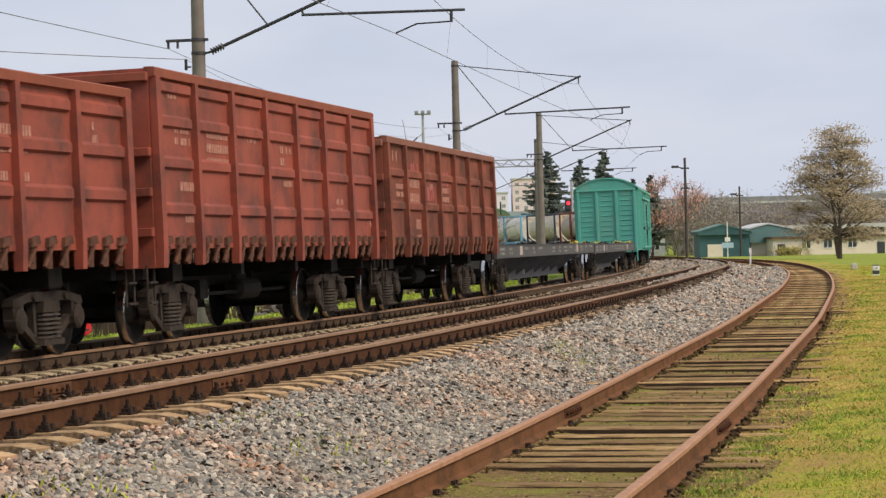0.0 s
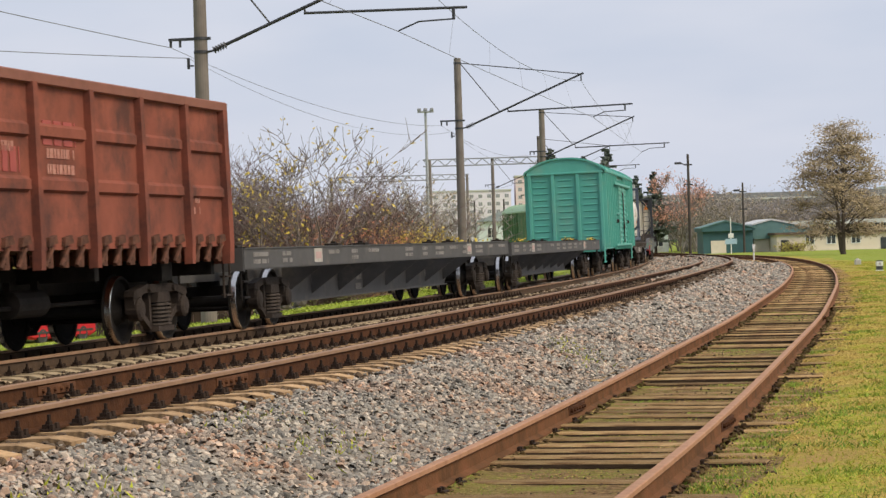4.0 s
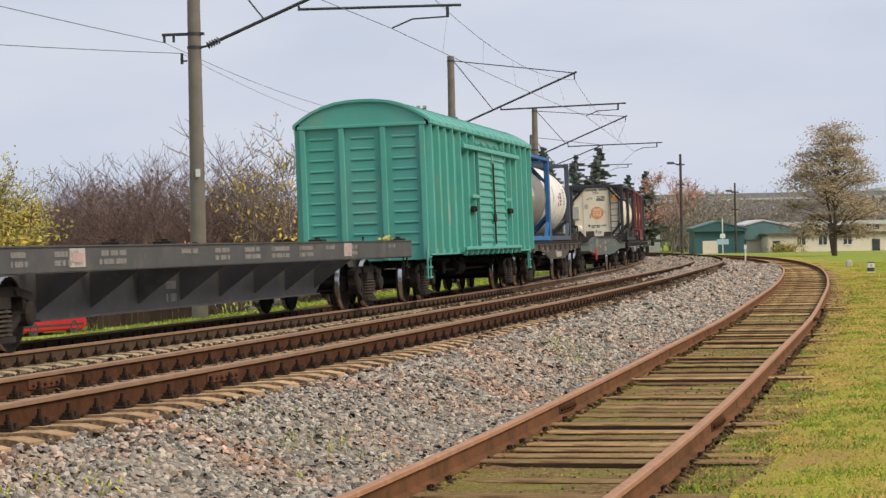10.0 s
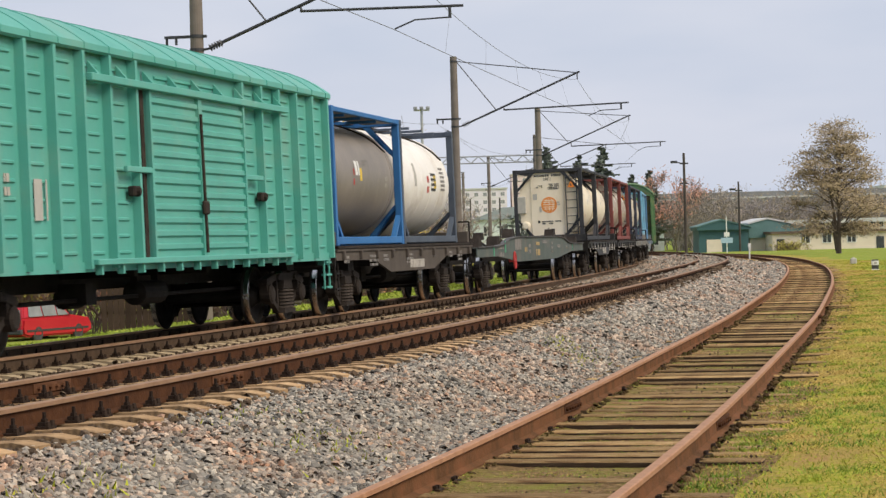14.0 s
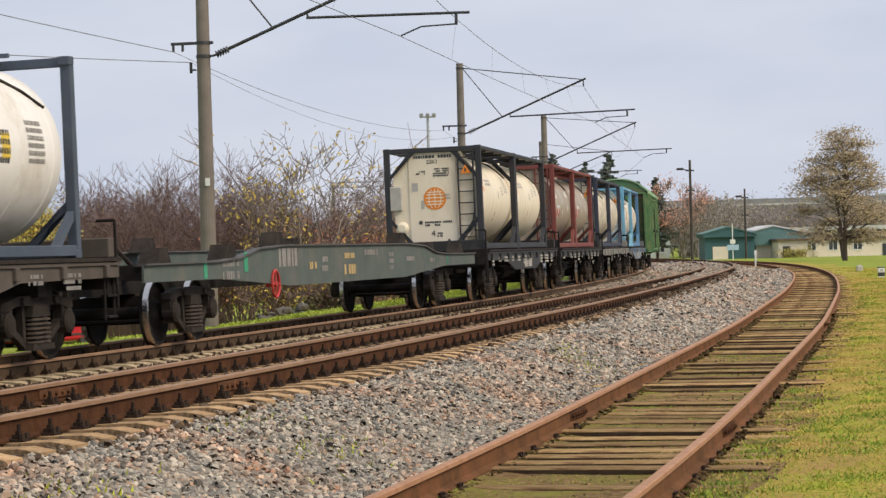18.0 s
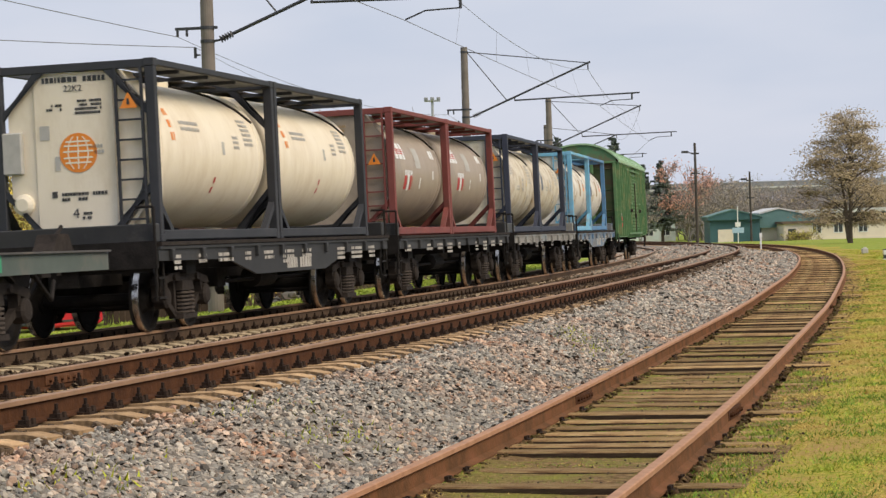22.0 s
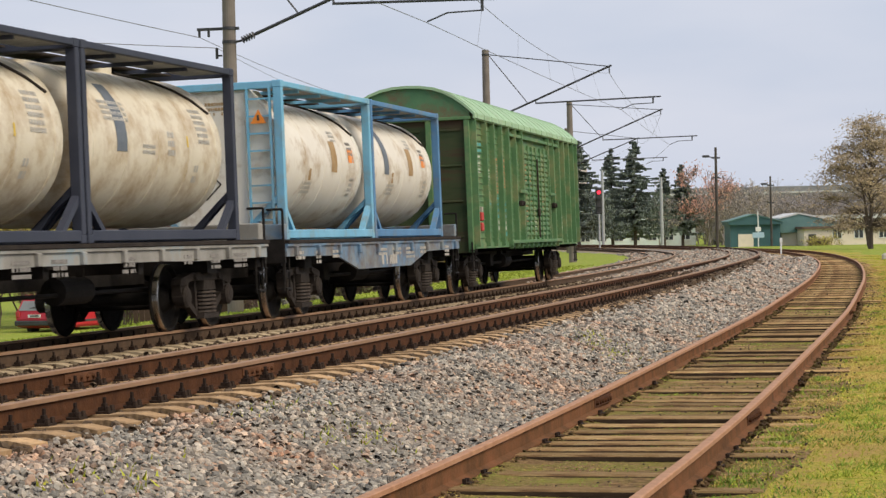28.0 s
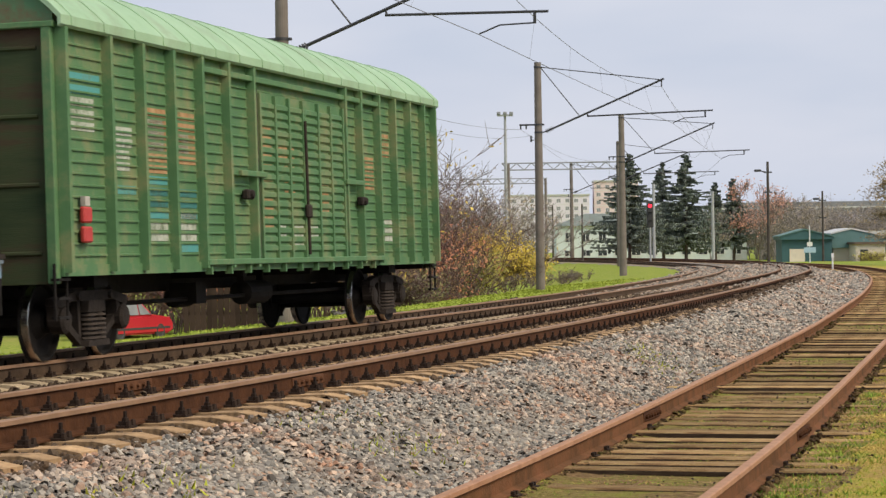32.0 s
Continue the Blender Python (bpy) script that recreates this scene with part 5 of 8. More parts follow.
    box(bm, x + 0.07, x + 0.13, (d0 + d1) / 2 - 0.12, (d0 + d1) / 2 + 0.1, 1.75, 1.95, 0.02)
    tube(bm, (x + 0.09, (d0 + d1) / 2 + 0.02, 1.2), (x + 0.09, (d0 + d1) / 2 - 0.04, 3.2), 0.025, seg=6)
    part("door_latch", bm, M_BOGIE_BROWN, car)
    for y0_, y1_ in ((d0 - 1.0, d0 + 0.1), (d1 - 0.05, d1 + 0.9)):
        bm = bmesh.new()
        box(bm, W + 0.11, W + 0.17, y0_, y1_, 2.30, 2.38, 0.01)
        part("door_stop", bm, mat, car)
    for y in (d0 - 0.6, d1 + 0.95):
        bm = bmesh.new()
        box(bm, W + 0.06, W + 0.16, y - 0.14, y + 0.14, 1.98, 2.12, 0.02)
        lathe(bm, [(W + 0.15, 0.07), (W + 0.2, 0.05)], (0, y, 2.05), "x", 8)
        part("lock", bm, M_BOGIE, car)
    # ends
    for sg in (-1, 1):
        bm = bmesh.new()
        prism(bm, [(-W, z0 - 0.1), (W, z0 - 0.1)] + arch(W, eave, rise)[::-1], "y", sg * half - 0.025, sg * half + 0.025)
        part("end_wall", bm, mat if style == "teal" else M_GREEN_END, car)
        for x_ in (-W + 0.05, -W / 3, W / 3, W - 0.05):
            bm = bmesh.new()
            y = sg * (half + 0.06)
            box(bm, x_ - 0.06, x_ + 0.06, y - 0.05, y + 0.05, z0 - 0.1, eave - 0.02, 0.012)
            part("end_post", bm, mat, car)
        bm = bmesh.new()
        box(bm, -W - 0.05, W + 0.05, sg * (half + 0.05) - 0.07, sg * (half + 0.05) + 0.07, eave - 0.03, eave + 0.04, 0.01)
        part("end_header", bm, mat, car)
        for q in range(3):
            xa, xb = -W + 2 * W * q / 3 + 0.2, -W + 2 * W * (q + 1) / 3 - 0.2
            for k in range(end_rows):
                bm = bmesh.new()
                z = z0 + 0.25 + (eave - z0 - 0.5) * k / (end_rows - 1)
                y = sg * (half + 0.02)
                prism(bm, [(y, z - 0.035), (y + sg * 0.035, z - 0.01), (y + sg * 0.035, z + 0.015), (y, z + 0.03)], "x", xa, xb)
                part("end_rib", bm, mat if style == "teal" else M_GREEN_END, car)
    for sg in (-1, 1):
        bm = bmesh.new()
        prism(bm, [(-W - 0.02, eave + 0.03), (W + 0.02, eave + 0.03)] + arch(W + 0.02, eave + 0.04, rise, 12)[::-1], "y", sg * (half + 0.028), sg * (half + 0.06))
        part("gable", bm, mat if style == "teal" else M_GABLE, car)
    # roof: a bent sheet with shallow cross ribs
    bm = bmesh.new()
    outer, inner = arch(W + 0.15, eave + 0.0, rise + 0.05, 16), arch(W + 0.11, eave - 0.03, rise + 0.02, 16)
    prism(bm, outer + inner[::-1], "y", -half - 0.12, half + 0.12)
    roof = part("roof", bm, roof_mat, car)
    for k in range(18):
        y = -half + 0.2 + (2 * half - 0.4) * k / 17
        bm = bmesh.new()
        o, i = arch(W + 0.16, eave + 0.002, rise + 0.06, 16), arch(W + 0.15, eave + 0.0, rise + 0.05, 16)
        prism(bm, o + i[::-1], "y", y - 0.025, y + 0.025)
        part("roof_rib", bm, roof_mat, roof)
    for sg in (-1, 1):
        step_ladder(car, W - 0.02, sg * (half - 0.05), 0.5, 1.15, mat if style == "teal" else M_BLACK, 0.34, 3)
    # the body sits a hand to the right of the running gear
    for ob in car.children:
        if ob not in fixed:
            ob.matrix_basis = Matrix.Translation((0.12, 0, 0)) @ ob.matrix_basis
    return car


M_GABLE = material("rust_spotted_green_gable", [(0.06, 0.16, 0.075), (0.10, 0.22, 0.10)], 0.7, 0, 1.5, 0.12, 20, dirt=(0.16, 0.07, 0.04), dirt_scale=1.6, dirt_amount=0.5)
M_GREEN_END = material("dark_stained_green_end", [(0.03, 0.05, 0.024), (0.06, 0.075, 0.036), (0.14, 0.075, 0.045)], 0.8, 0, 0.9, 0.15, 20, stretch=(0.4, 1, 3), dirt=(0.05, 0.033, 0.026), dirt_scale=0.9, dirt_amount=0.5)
teal_bays = [0.05, 0.93, 1.83, 2.78, 3.78, 4.75, 5.75, 10.62, 11.65, 12.65, 13.7, 14.7, 15.7]
teal = boxcar("freshly painted teal covered wagon with a closed sliding door", 104.7, 120.45, 12.9, 3.83, 0.53, M_TEAL, M_TEAL, teal_bays, (6.15, 10.55, 3.85, 12.9), 12, 11, "teal", 71)
bars(teal, 1.53, [(-6.55, 2.15, 0.2, 2, 0.1), (-5.9, 1.6, 0.18, 2, 0.1)], M_MARK, 72)
bars(teal, 1.535, [(-5.5, 1.9, 0.5, 1, 0.5), (-1.5, 3.0, 0.5, 1, 0.3)], M_GREYLABEL, 73)
green_bays = [0.05, 1.42, 2.48, 3.55, 4.62, 5.68, 6.75, 11.3, 12.2, 13.3, 14.3, 15.3, 16.3, 17.1]
green = boxcar("worn green covered wagon with ribbed sides, last in the train", 221.4, 238.55, 13.4, 3.86, 0.72, M_GREEN, M_GREENROOF, green_bays, (7.0, 11.2, 4.6, 13.3), 19, 4, "green", 81)


def paint_patch(car, y0, y1, z0, z1, mat, x=1.502):
    """A repainted field between the ribs of one panel."""
    k = 0
    while True:
        a, b = 1.24 + 2.56 * k / 18 + 0.022, 1.24 + 2.56 * (k + 1) / 18 - 0.017
        if a > z1 or k > 17:
            break
        if b > z0:
            bm = bmesh.new()
            box(bm, x, x + 0.004, y0, y1, a, b)
            part("paint_patch", bm, mat, car)
        k += 1


M_P_TEAL = material("faded_teal_patch", [(0.06, 0.27, 0.26), (0.10, 0.34, 0.32)], 0.7, 0, 3, dirt=(0.10, 0.22, 0.16), dirt_scale=3, dirt_amount=0.4)
M_P_WHITE = material("worn_white_patch", [(0.44, 0.46, 0.38), (0.60, 0.62, 0.54)], 0.7, 0, 5, dirt=(0.13, 0.17, 0.09), dirt_scale=5, dirt_amount=0.6)
M_P_RUST = material("bare_rusty_patch", [(0.33, 0.16, 0.07), (0.50, 0.34, 0.19)], 0.85, 0, 4, dirt=(0.13, 0.16, 0.08), dirt_scale=3, dirt_amount=0.45)
for y0, y1, za, zb, m in ((-7.03, -6.22, 1.95, 2.1, M_P_TEAL), (-6.02, -5.12, 1.9, 2.2, M_P_TEAL), (-4.95, -4.05, 1.8, 2.0, M_P_TEAL), (-4.95, -4.05, 1.1, 1.4, M_P_TEAL),
                          (-6.0, -5.15, 1.4, 1.65, M_P_WHITE), (-4.9, -4.1, 1.45, 1.7, M_P_WHITE), (-7.0, -6.4, 2.3, 2.45, M_P_WHITE), (-4.9, -4.3, 2.6, 2.8, M_P_WHITE), (-8.4, -7.4, 1.15, 1.25, M_P_WHITE),
                          (-6.02, -5.12, 2.35, 3.1, M_P_RUST), (-4.95, -4.05, 2.4, 3.0, M_P_RUST), (-8.4, -7.3, 3.1, 3.35, M_P_TEAL), (-8.4, -7.5, 2.75, 3.0, M_P_WHITE), (-7.0, -6.3, 2.55, 2.75, M_P_WHITE), (-6.0, -5.2, 2.6, 2.85, M_P_WHITE), (-4.9, -4.3, 2.55, 2.8, M_P_WHITE), (-6.02, -5.12, 1.66, 2.1, M_P_TEAL), (-4.95, -4.05, 1.66, 2.1, M_P_TEAL), (3.9, 4.6, 2.3, 2.7, M_P_RUST), (5.0, 5.6, 2.9, 3.2, M_P_RUST), (5.0, 5.7, 1.5, 1.8, M_P_WHITE)):
    paint_patch(green, y0, y1, za, zb, m)
for y0, y1, za, zb, m in ((-1.46, -0.98, 2.3, 3.1, M_P_RUST), (-1.46, -0.98, 1.6, 2.1, M_P_RUST), (-0.4, 0.1, 2.2, 2.7, M_P_RUST), (1.3, 1.8, 1.9, 2.3, M_P_RUST), (-0.86, -0.4, 1.4, 1.6, M_P_WHITE), (0.0, 0.5, 1.35, 1.6, M_P_WHITE), (-0.86, -0.4, 2.6, 2.8, M_P_RUST), (0.7, 1.2, 1.4, 1.6, M_P_WHITE)):
    paint_patch(green, y0, y1, za, zb, m, 1.552)
bm = bmesh.new()
box(bm, 1.54, 1.61, -8.12, -7.88, 1.38, 1.57, 0.02)
box(bm, 1.54, 1.61, -8.12, -7.88, 1.61, 1.80, 0.02)
part("tail_lamp", bm, M_MARK_R, green, "red tail signal boards")
bm = bmesh.new()
box(bm, 1.54, 1.60, -8.07, -7.93, 1.81, 1.92)
part("tail_lamp_cap", bm, M_MARK, green)


# ---- overhead line ----
def ground_z(x, y):
    s = float(np.interp(y, PY, S_GRID))
    return bed_height(s, (x - at(PX, s)) * math.cos(at(PH, s)))


def pole_heading(y):
    return at(PH, float(np.interp(min(y, 235.0), PY, S_GRID)))


def catenary_pole(x, y, top, lift, tip, steady, plate=False, girth=1.0):
    """A tapered concrete pole with its slanted bracket, tie rods and steady arm reaching over the track.
    tip: reach and height of the bracket's end; steady: reach and height of the steady tube's two ends."""
    h = pole_heading(y)
    zb = ground_z(x, y) - 0.6
    ob = thing("catenary_pole", "tall weathered concrete overhead line pole with steel bracket arm", "pole", "overhead line poles", at_pose=pose(x, y, 0, 0, 0, -math.degrees(h)))
    bm = bmesh.new()
    tube(bm, (0, 0, zb), (0, 0, top), 0.215 * girth, 0.155 * girth, 18)
    part("post", bm, M_POLE, ob)
    foot = Vector((0.30, 0, 6.66 + lift))
    end = Vector((tip[0], 0, tip[1]))
    way = (end - foot).normalized()
    bm = bmesh.new()
    tube(bm, foot + way * 0.42, end + way * 0.12, 0.045, seg=8)
    part("bracket_arm", bm, M_DARK, ob)
    bm = bmesh.new()
    tube(bm, (0.14, 0, foot.z - 0.02), foot, 0.03, seg=8)
    tube(bm, foot, foot + way * 0.46, 0.03, seg=8)
    for q in range(5):
        c0 = foot + way * (0.06 + 0.075 * q)
        tube(bm, c0, c0 + way * 0.04, 0.105, 0.06, seg=10)
    part("insulator", bm, M_DARK, ob)
    knee = foot + way * ((end - foot).length * 0.30)
    for q in (end, knee):
        bm = bmesh.new()
        tube(bm, (0.12, 0, top - 0.22), q, 0.024, seg=6)
        part("tie_rod", bm, M_DARK, ob)
    (u0, z0), (u1, z1) = steady
    bm = bmesh.new()
    f = (u0 - foot.x) / (end.x - foot.x)
    tube(bm, foot.lerp(end, f), (u0 + 0.05, 0, z0), 0.03, seg=6)
    tube(bm, (u0, 0, z0), (u1, 0, z1), 0.035, seg=8)
    part("steady_tube", bm, M_DARK, ob)
    bm = bmesh.new()
    tube(bm, (u1 - 0.35, 0, z1), (u1 - 0.35, 0, z1 - 0.30), 0.04, seg=6)
    tube(bm, (u1 - 0.35, 0, z1 - 0.28), (u1 - 1.25, 0, z1 - 0.31), 0.022, seg=6)
    tube(bm, (u1 - 1.25, 0, z1 - 0.31), (u1 - 1.78, 0, z1 - 0.52), 0.022, seg=6)
    part("steady_arm", bm, M_DARK, ob)
    bm = bmesh.new()
    tube(bm, end, end - Vector((0, 0, 0.3)), 0.03, seg=8)
    part("hanger", bm, M_DARK, ob)
    bm = bmesh.new()
    zc = 6.99 + lift
    box(bm, -0.85, 0.26, -0.05, 0.05, zc - 0.035, zc + 0.035)
    for q in (-0.8, -0.55):
        tube(bm, (q, 0, zc - 0.03), (q, 0, zc - 0.2), 0.035, seg=8)
    part("cross_arm", bm, M_DARK, ob)
    for z in (6.64 + lift, zc, top - 0.22):
        bm = bmesh.new()
        r = girth * (0.215 + (0.155 - 0.215) * (z - zb) / (top - zb)) + 0.016
        lathe(bm, [(z - 0.04, r), (z + 0.04, r)], (0, 0, 0), "z", 18)
        part("clamp", bm, M_DARK, ob)
    bm = bmesh.new()
    tube(bm, (-0.2, 0, 6.3 + lift), (-0.34, 0, 6.3 + lift), 0.025, seg=6)
    tube(bm, (-0.34, 0, 6.22 + lift), (-0.34, 0, 6.5 + lift), 0.04, seg=8)
    part("side_insulator", bm, M_DARK, ob)
    if plate:
        bm = bmesh.new()
        box(bm, 0.02, 0.14, -0.225, -0.205, 3.30, 3.5)
        part("plate", bm, M_WHITE, ob, "small white plate")
    # where the messenger and the contact wire hang
    c, n = math.cos(h), math.sin(h)
    return [(x + u * c, y - u * n, z) for u, z in ((end.x, end.z - 0.3), (u1 - 1.78, z1 - 0.54), (-0.8, zc - 0.2), (-0.34, 6.5 + lift))]


# x, y, top, lift of the fittings, bracket tip, steady tube
HANGERS = [catenary_pole(x, y, top, lift, tip, steady, plate=(y < 70), girth=g) for x, y, top, lift, tip, steady, g in (
    (-5.43, 62.0, 9.75, 0.0, (5.5, 8.78), ((2.75, 7.52), (6.98, 7.48)), 1.0),
    (2.03, 108.0, 9.85, 0.06, (5.55, 8.93), ((2.2, 7.38), (7.82, 7.52)), 1.0),
    (8.20, 154.0, 10.0, 0.30, (5.82, 9.30), ((2.07, 7.46), (8.13, 7.58)), 1.15),
    (10.35, 200.0, 10.3, 0.40, (6.0, 9.35), ((2.1, 7.6), (8.5, 7.72)), 1.0),
    (8.04, 250.0, 10.4, 0.60, (6.0, 9.5), ((2.1, 7.7), (8.4, 7.8)), 1.0))]


def wire(points, r, sag=0.0, name="overhead_wire", label="thin sagging overhead line wire", n=10):
    line = [Vector(points[0])]
    for p, q in zip(points, points[1:]):
        p, q = Vector(p), Vector(q)
        line += [p.lerp(q, k / n) - Vector((0, 0, 4 * sag * (k / n) * (1 - k / n))) for k in range(1, n + 1)]
    return tagged(new(name, swept(name, line, r, M_WIRE)), label, "wire", "overhead wires")


def run_on(k):
    """The hanging points of one wire, carried on past the nearest pole to behind the viewer."""
    p, q = Vector(HANGERS[0][k]), Vector(HANGERS[1][k])
    back = p - (q - p)
    return [tuple(back + Vector((-0.5, 0, 0)))] + [h[k] for h in HANGERS]


MESSENGER, CONTACT = run_on(0), run_on(1)
wire(MESSENGER, 0.009, 0.75, label="grey messenger wire hung from bracket arms", n=16)
wire(CONTACT, 0.010, 0.05, label="grey contact wire over the train track", n=6)
wire([h[2] for h in HANGERS], 0.008, 0.55, label="thin feeder wire on pole cross arms", n=14)
wire([h[3] for h in HANGERS[:3]], 0.006, 0.8, label="thin low wire between the poles", n=14)
wire([HANGERS[0][3], (-16.8, 41.0, 6.0)], 0.010, 0.12, label="thin service wire leaving the pole", n=12)
wire([HANGERS[0][2], (-14.3, 26.0, 6.9)], 0.010, 0.12, label="thin service wire rising from the pole", n=12)
for ma, mb, ca, cb in list(zip(MESSENGER, MESSENGER[1:], CONTACT, CONTACT[1:]))[:3]:
    for k in range(1, 6):
        f = k / 6
        bm = bmesh.new()
        tube(bm, Vector(ma).lerp(Vector(mb), f) - Vector((0, 0, 3.0 * f * (1 - f))), Vector(ca).lerp(Vector(cb), f) - Vector((0, 0, 0.2 * f * (1 - f))), 0.0035, seg=4, caps=False)
        tagged(new("wire_dropper", mesh_of("wire_dropper", bm, M_WIRE)), "thin vertical dropper between the overhead wires", "wire", "wire droppers")


def gantry(xa, xb, y, z, legs, name="lattice_gantry"):
    ob = thing(name, "grey steel lattice gantry spanning the tracks", "gantry", "lattice gantries")
    bm = bmesh.new()
    h = 0.56
    for dz in (0, h):
        tube(bm, (xa, y, z + dz), (xb, y, z + dz), 0.06, seg=6)
    n = int(abs(xb - xa) / 0.62)
    for k in range(n):
        p, q = xa + (xb - xa) * k / n, xa + (xb - xa) * (k + 1) / n
        tube(bm, (p, y, z + (0 if k % 2 else h)), (q, y, z + (h if k % 2 else 0)), 0.04, seg=5)
    part("truss", bm, M_STEEL, ob)
    for x in legs:
        bm = bmesh.new()
        tube(bm, (x, y, -2.5), (x, y, z + 0.5), 0.2, 0.14, 12)
        part("leg", bm, M_POLE, ob)


M_STEEL = material("grey_lattice_steel", [(0.27, 0.28, 0.29), (0.36, 0.37, 0.38)], 0.6, 0.3, 3)
gantry(0.66, 10.6, 201.0, 8.08, (1.2,))
gantry(-9.6, 5.95, 268.0, 8.75, (-9.4, 5.75))


def light_mast(x, y, top):
    ob = thing("light_mast", "slender pale grey floodlight mast", "lamp post")
    bm = bmesh.new()
    tube(bm, (x, y, -2.0), (x, y, top), 0.17, 0.10, 12)
    part("mast", bm, M_STEEL_L, ob)
    bm = bmesh.new()
    box(bm, x - 0.65, x + 0.65, y - 0.3, y + 0.3, top, top + 0.12, 0.03)
    part("lamp_head", bm, M_STEEL_L, ob)
    for dx in (-0.5, 0.0, 0.5):
        bm = bmesh.new()
        box(bm, x + dx - 0.15, x + dx + 0.15, y - 0.35, y - 0.1, top + 0.1, top + 0.34, 0.04)
        part("floodlight", bm, M_STEEL, ob)


M_STEEL_L = material("pale_galvanised_steel", [(0.36, 0.37, 0.38), (0.45, 0.46, 0.47)], 0.5, 0.3, 3)
light_mast(0.95, 192.0, 12.1)


def plain_pole(x, y, top, r, mat, label, name="utility_pole", lamp=None):
    ob = thing(name, label, "pole", "far poles")
    bm = bmesh.new()
    tube(bm, (x, y, -2.0), (x, y, top), r, r * 0.75, 10)
    part("post", bm, mat, ob)
    if lamp:
        bm = bmesh.new()
        tube(bm, (x, y, top - 0.9), (x + lamp, y, top - 0.75), 0.05, seg=6)
        box(bm, x + lamp - 0.3, x + lamp + 0.3, y - 0.15, y + 0.15, top - 0.85, top - 0.65, 0.04)
        part("lamp_arm", bm, M_DARK, ob)
        bm = bmesh.new()
        for dz in (0.9, 2.6):
            box(bm, x - 0.35, x + 0.35, y - 0.1, y + 0.1, top - dz - 0.06, top - dz + 0.06)
        part("cross_arm", bm, M_DARK, ob)
    return ob


plain_pole(23.3, 205.0, 8.6, 0.14, M_POLE_DARK, "dark concrete pole with a street lamp arm", lamp=-0.85)
plain_pole(32.0, 235.0, 6.7, 0.12, M_POLE_DARK, "far dark concrete pole with a slanted stay", lamp=-0.6)
plain_pole(14.9, 225.0, 7.4, 0.16, M_STEEL_L, "slim pale grey metal mast")
plain_pole(20.4, 225.0, 6.6, 0.17, M_STEEL_L, "slim pale grey metal mast")
plain_pole(8.2, 225.0, 5.6, 0.1, M_POLE_DARK, "thin dark pole before the white house")
plain_pole(6.9, 285.0, 6.6, 0.12, M_POLE_DARK, "far dark pole in the yard")


def signal():
    x, y = 13.9, 215.0
    ob = thing("railway_signal", "colour light railway signal showing red", "railway signal")
    bm = bmesh.new()
    tube(bm, (x, y, -1.5), (x, y, 4.4), 0.09, 0.08, 10)
    part("mast", bm, M_STEEL_L, ob)
    bm = bmesh.new()
    box(bm, x - 0.3, x + 0.3, y - 0.12, y + 0.12, 3.2, 5.6, 0.08)
    part("head", bm, M_MARK_K, ob)
    for z, m in ((5.15, M_REDLIGHT), (4.4, M_MARK_K), (3.65, M_MARK_K)):
        bm = bmesh.new()
        lathe(bm, [(y - 0.16, 0.0001), (y - 0.16, 0.17), (y - 0.1, 0.17)], (x, 0, z), "y", 14)
        part("lens", bm, m, ob)
        bm = bmesh.new()
        prism(bm, [(x - 0.22, z + 0.2), (x + 0.22, z + 0.2), (x + 0.22, z + 0.24), (x - 0.22, z + 0.24)], "y", y - 0.4, y - 0.1)
        part("visor", bm, M_MARK_K, ob)


M_REDLIGHT = material("lit_red_signal_lens", [(0.6, 0.02, 0.03), (0.6, 0.02, 0.03)], 0.3)
M_REDLIGHT.node_tree.nodes["Principled BSDF"].inputs["Emission Color"].default_value = (1.0, 0.03, 0.06, 1)
M_REDLIGHT.node_tree.nodes["Principled BSDF"].inputs["Emission Strength"].default_value = 2.0
signal()


def sign_post(x, y, h, label, boards):
    ob = thing("trackside_sign", label, "sign")
    z = ground_z(x, y)
    bm = bmesh.new()
    tube(bm, (x, y, z - 0.3), (x, y, z + h), 0.05, seg=8)
    part("post", bm, M_WHITE, ob)
    for dz, w, hh, m in boards:
        bm = bmesh.new()
        box(bm, x - w / 2, x + w / 2, y - 0.06, y - 0.03, z + dz, z + dz + hh, 0.01)
        part("board", bm, m, ob)
    return ob


M_BLUESIGN = material("pale_blue_sign", [(0.35, 0.5, 0.62), (0.4, 0.55, 0.66)], 0.5, 0, 4)
sign_post(29.4, 225.0, 3.4, "white post with pale blue sign boards", [(0.9, 1.1, 0.5, M_BLUESIGN), (1.5, 0.5, 0.4, M_WHITE)])
sign_post(21.0, 150.0, 1.05, "short white marker post beside the siding", [(0.75, 0.16, 0.3, M_WHITE)])


def dwarf_marker(x, y):
    ob = thing("track_marker", "short black and white striped marker block on grass", "marker")
    z = ground_z(x, y)
    for z0, z1, w, m in ((-0.02, 0.04, 0.14, M_WHITE), (0.04, 0.20, 0.125, M_MARK_K), (0.20, 0.385, 0.135, M_WHITE), (0.385, 0.43, 0.125, M_MARK_K)):
        bm = bmesh.new()
        box(bm, x - w, x + w, y - 0.1, y + 0.1, z + z0, z + z1, 0.012)
        part("band", bm, m, ob)
    bm = bmesh.new()
    box(bm, x - 0.05, x + 0.05, y - 0.108, y - 0.1, z + 0.24, z + 0.34)
    part("plate", bm, M_GREYLABEL, ob, "small grey plate")


dwarf_marker(18.85, 98.0)


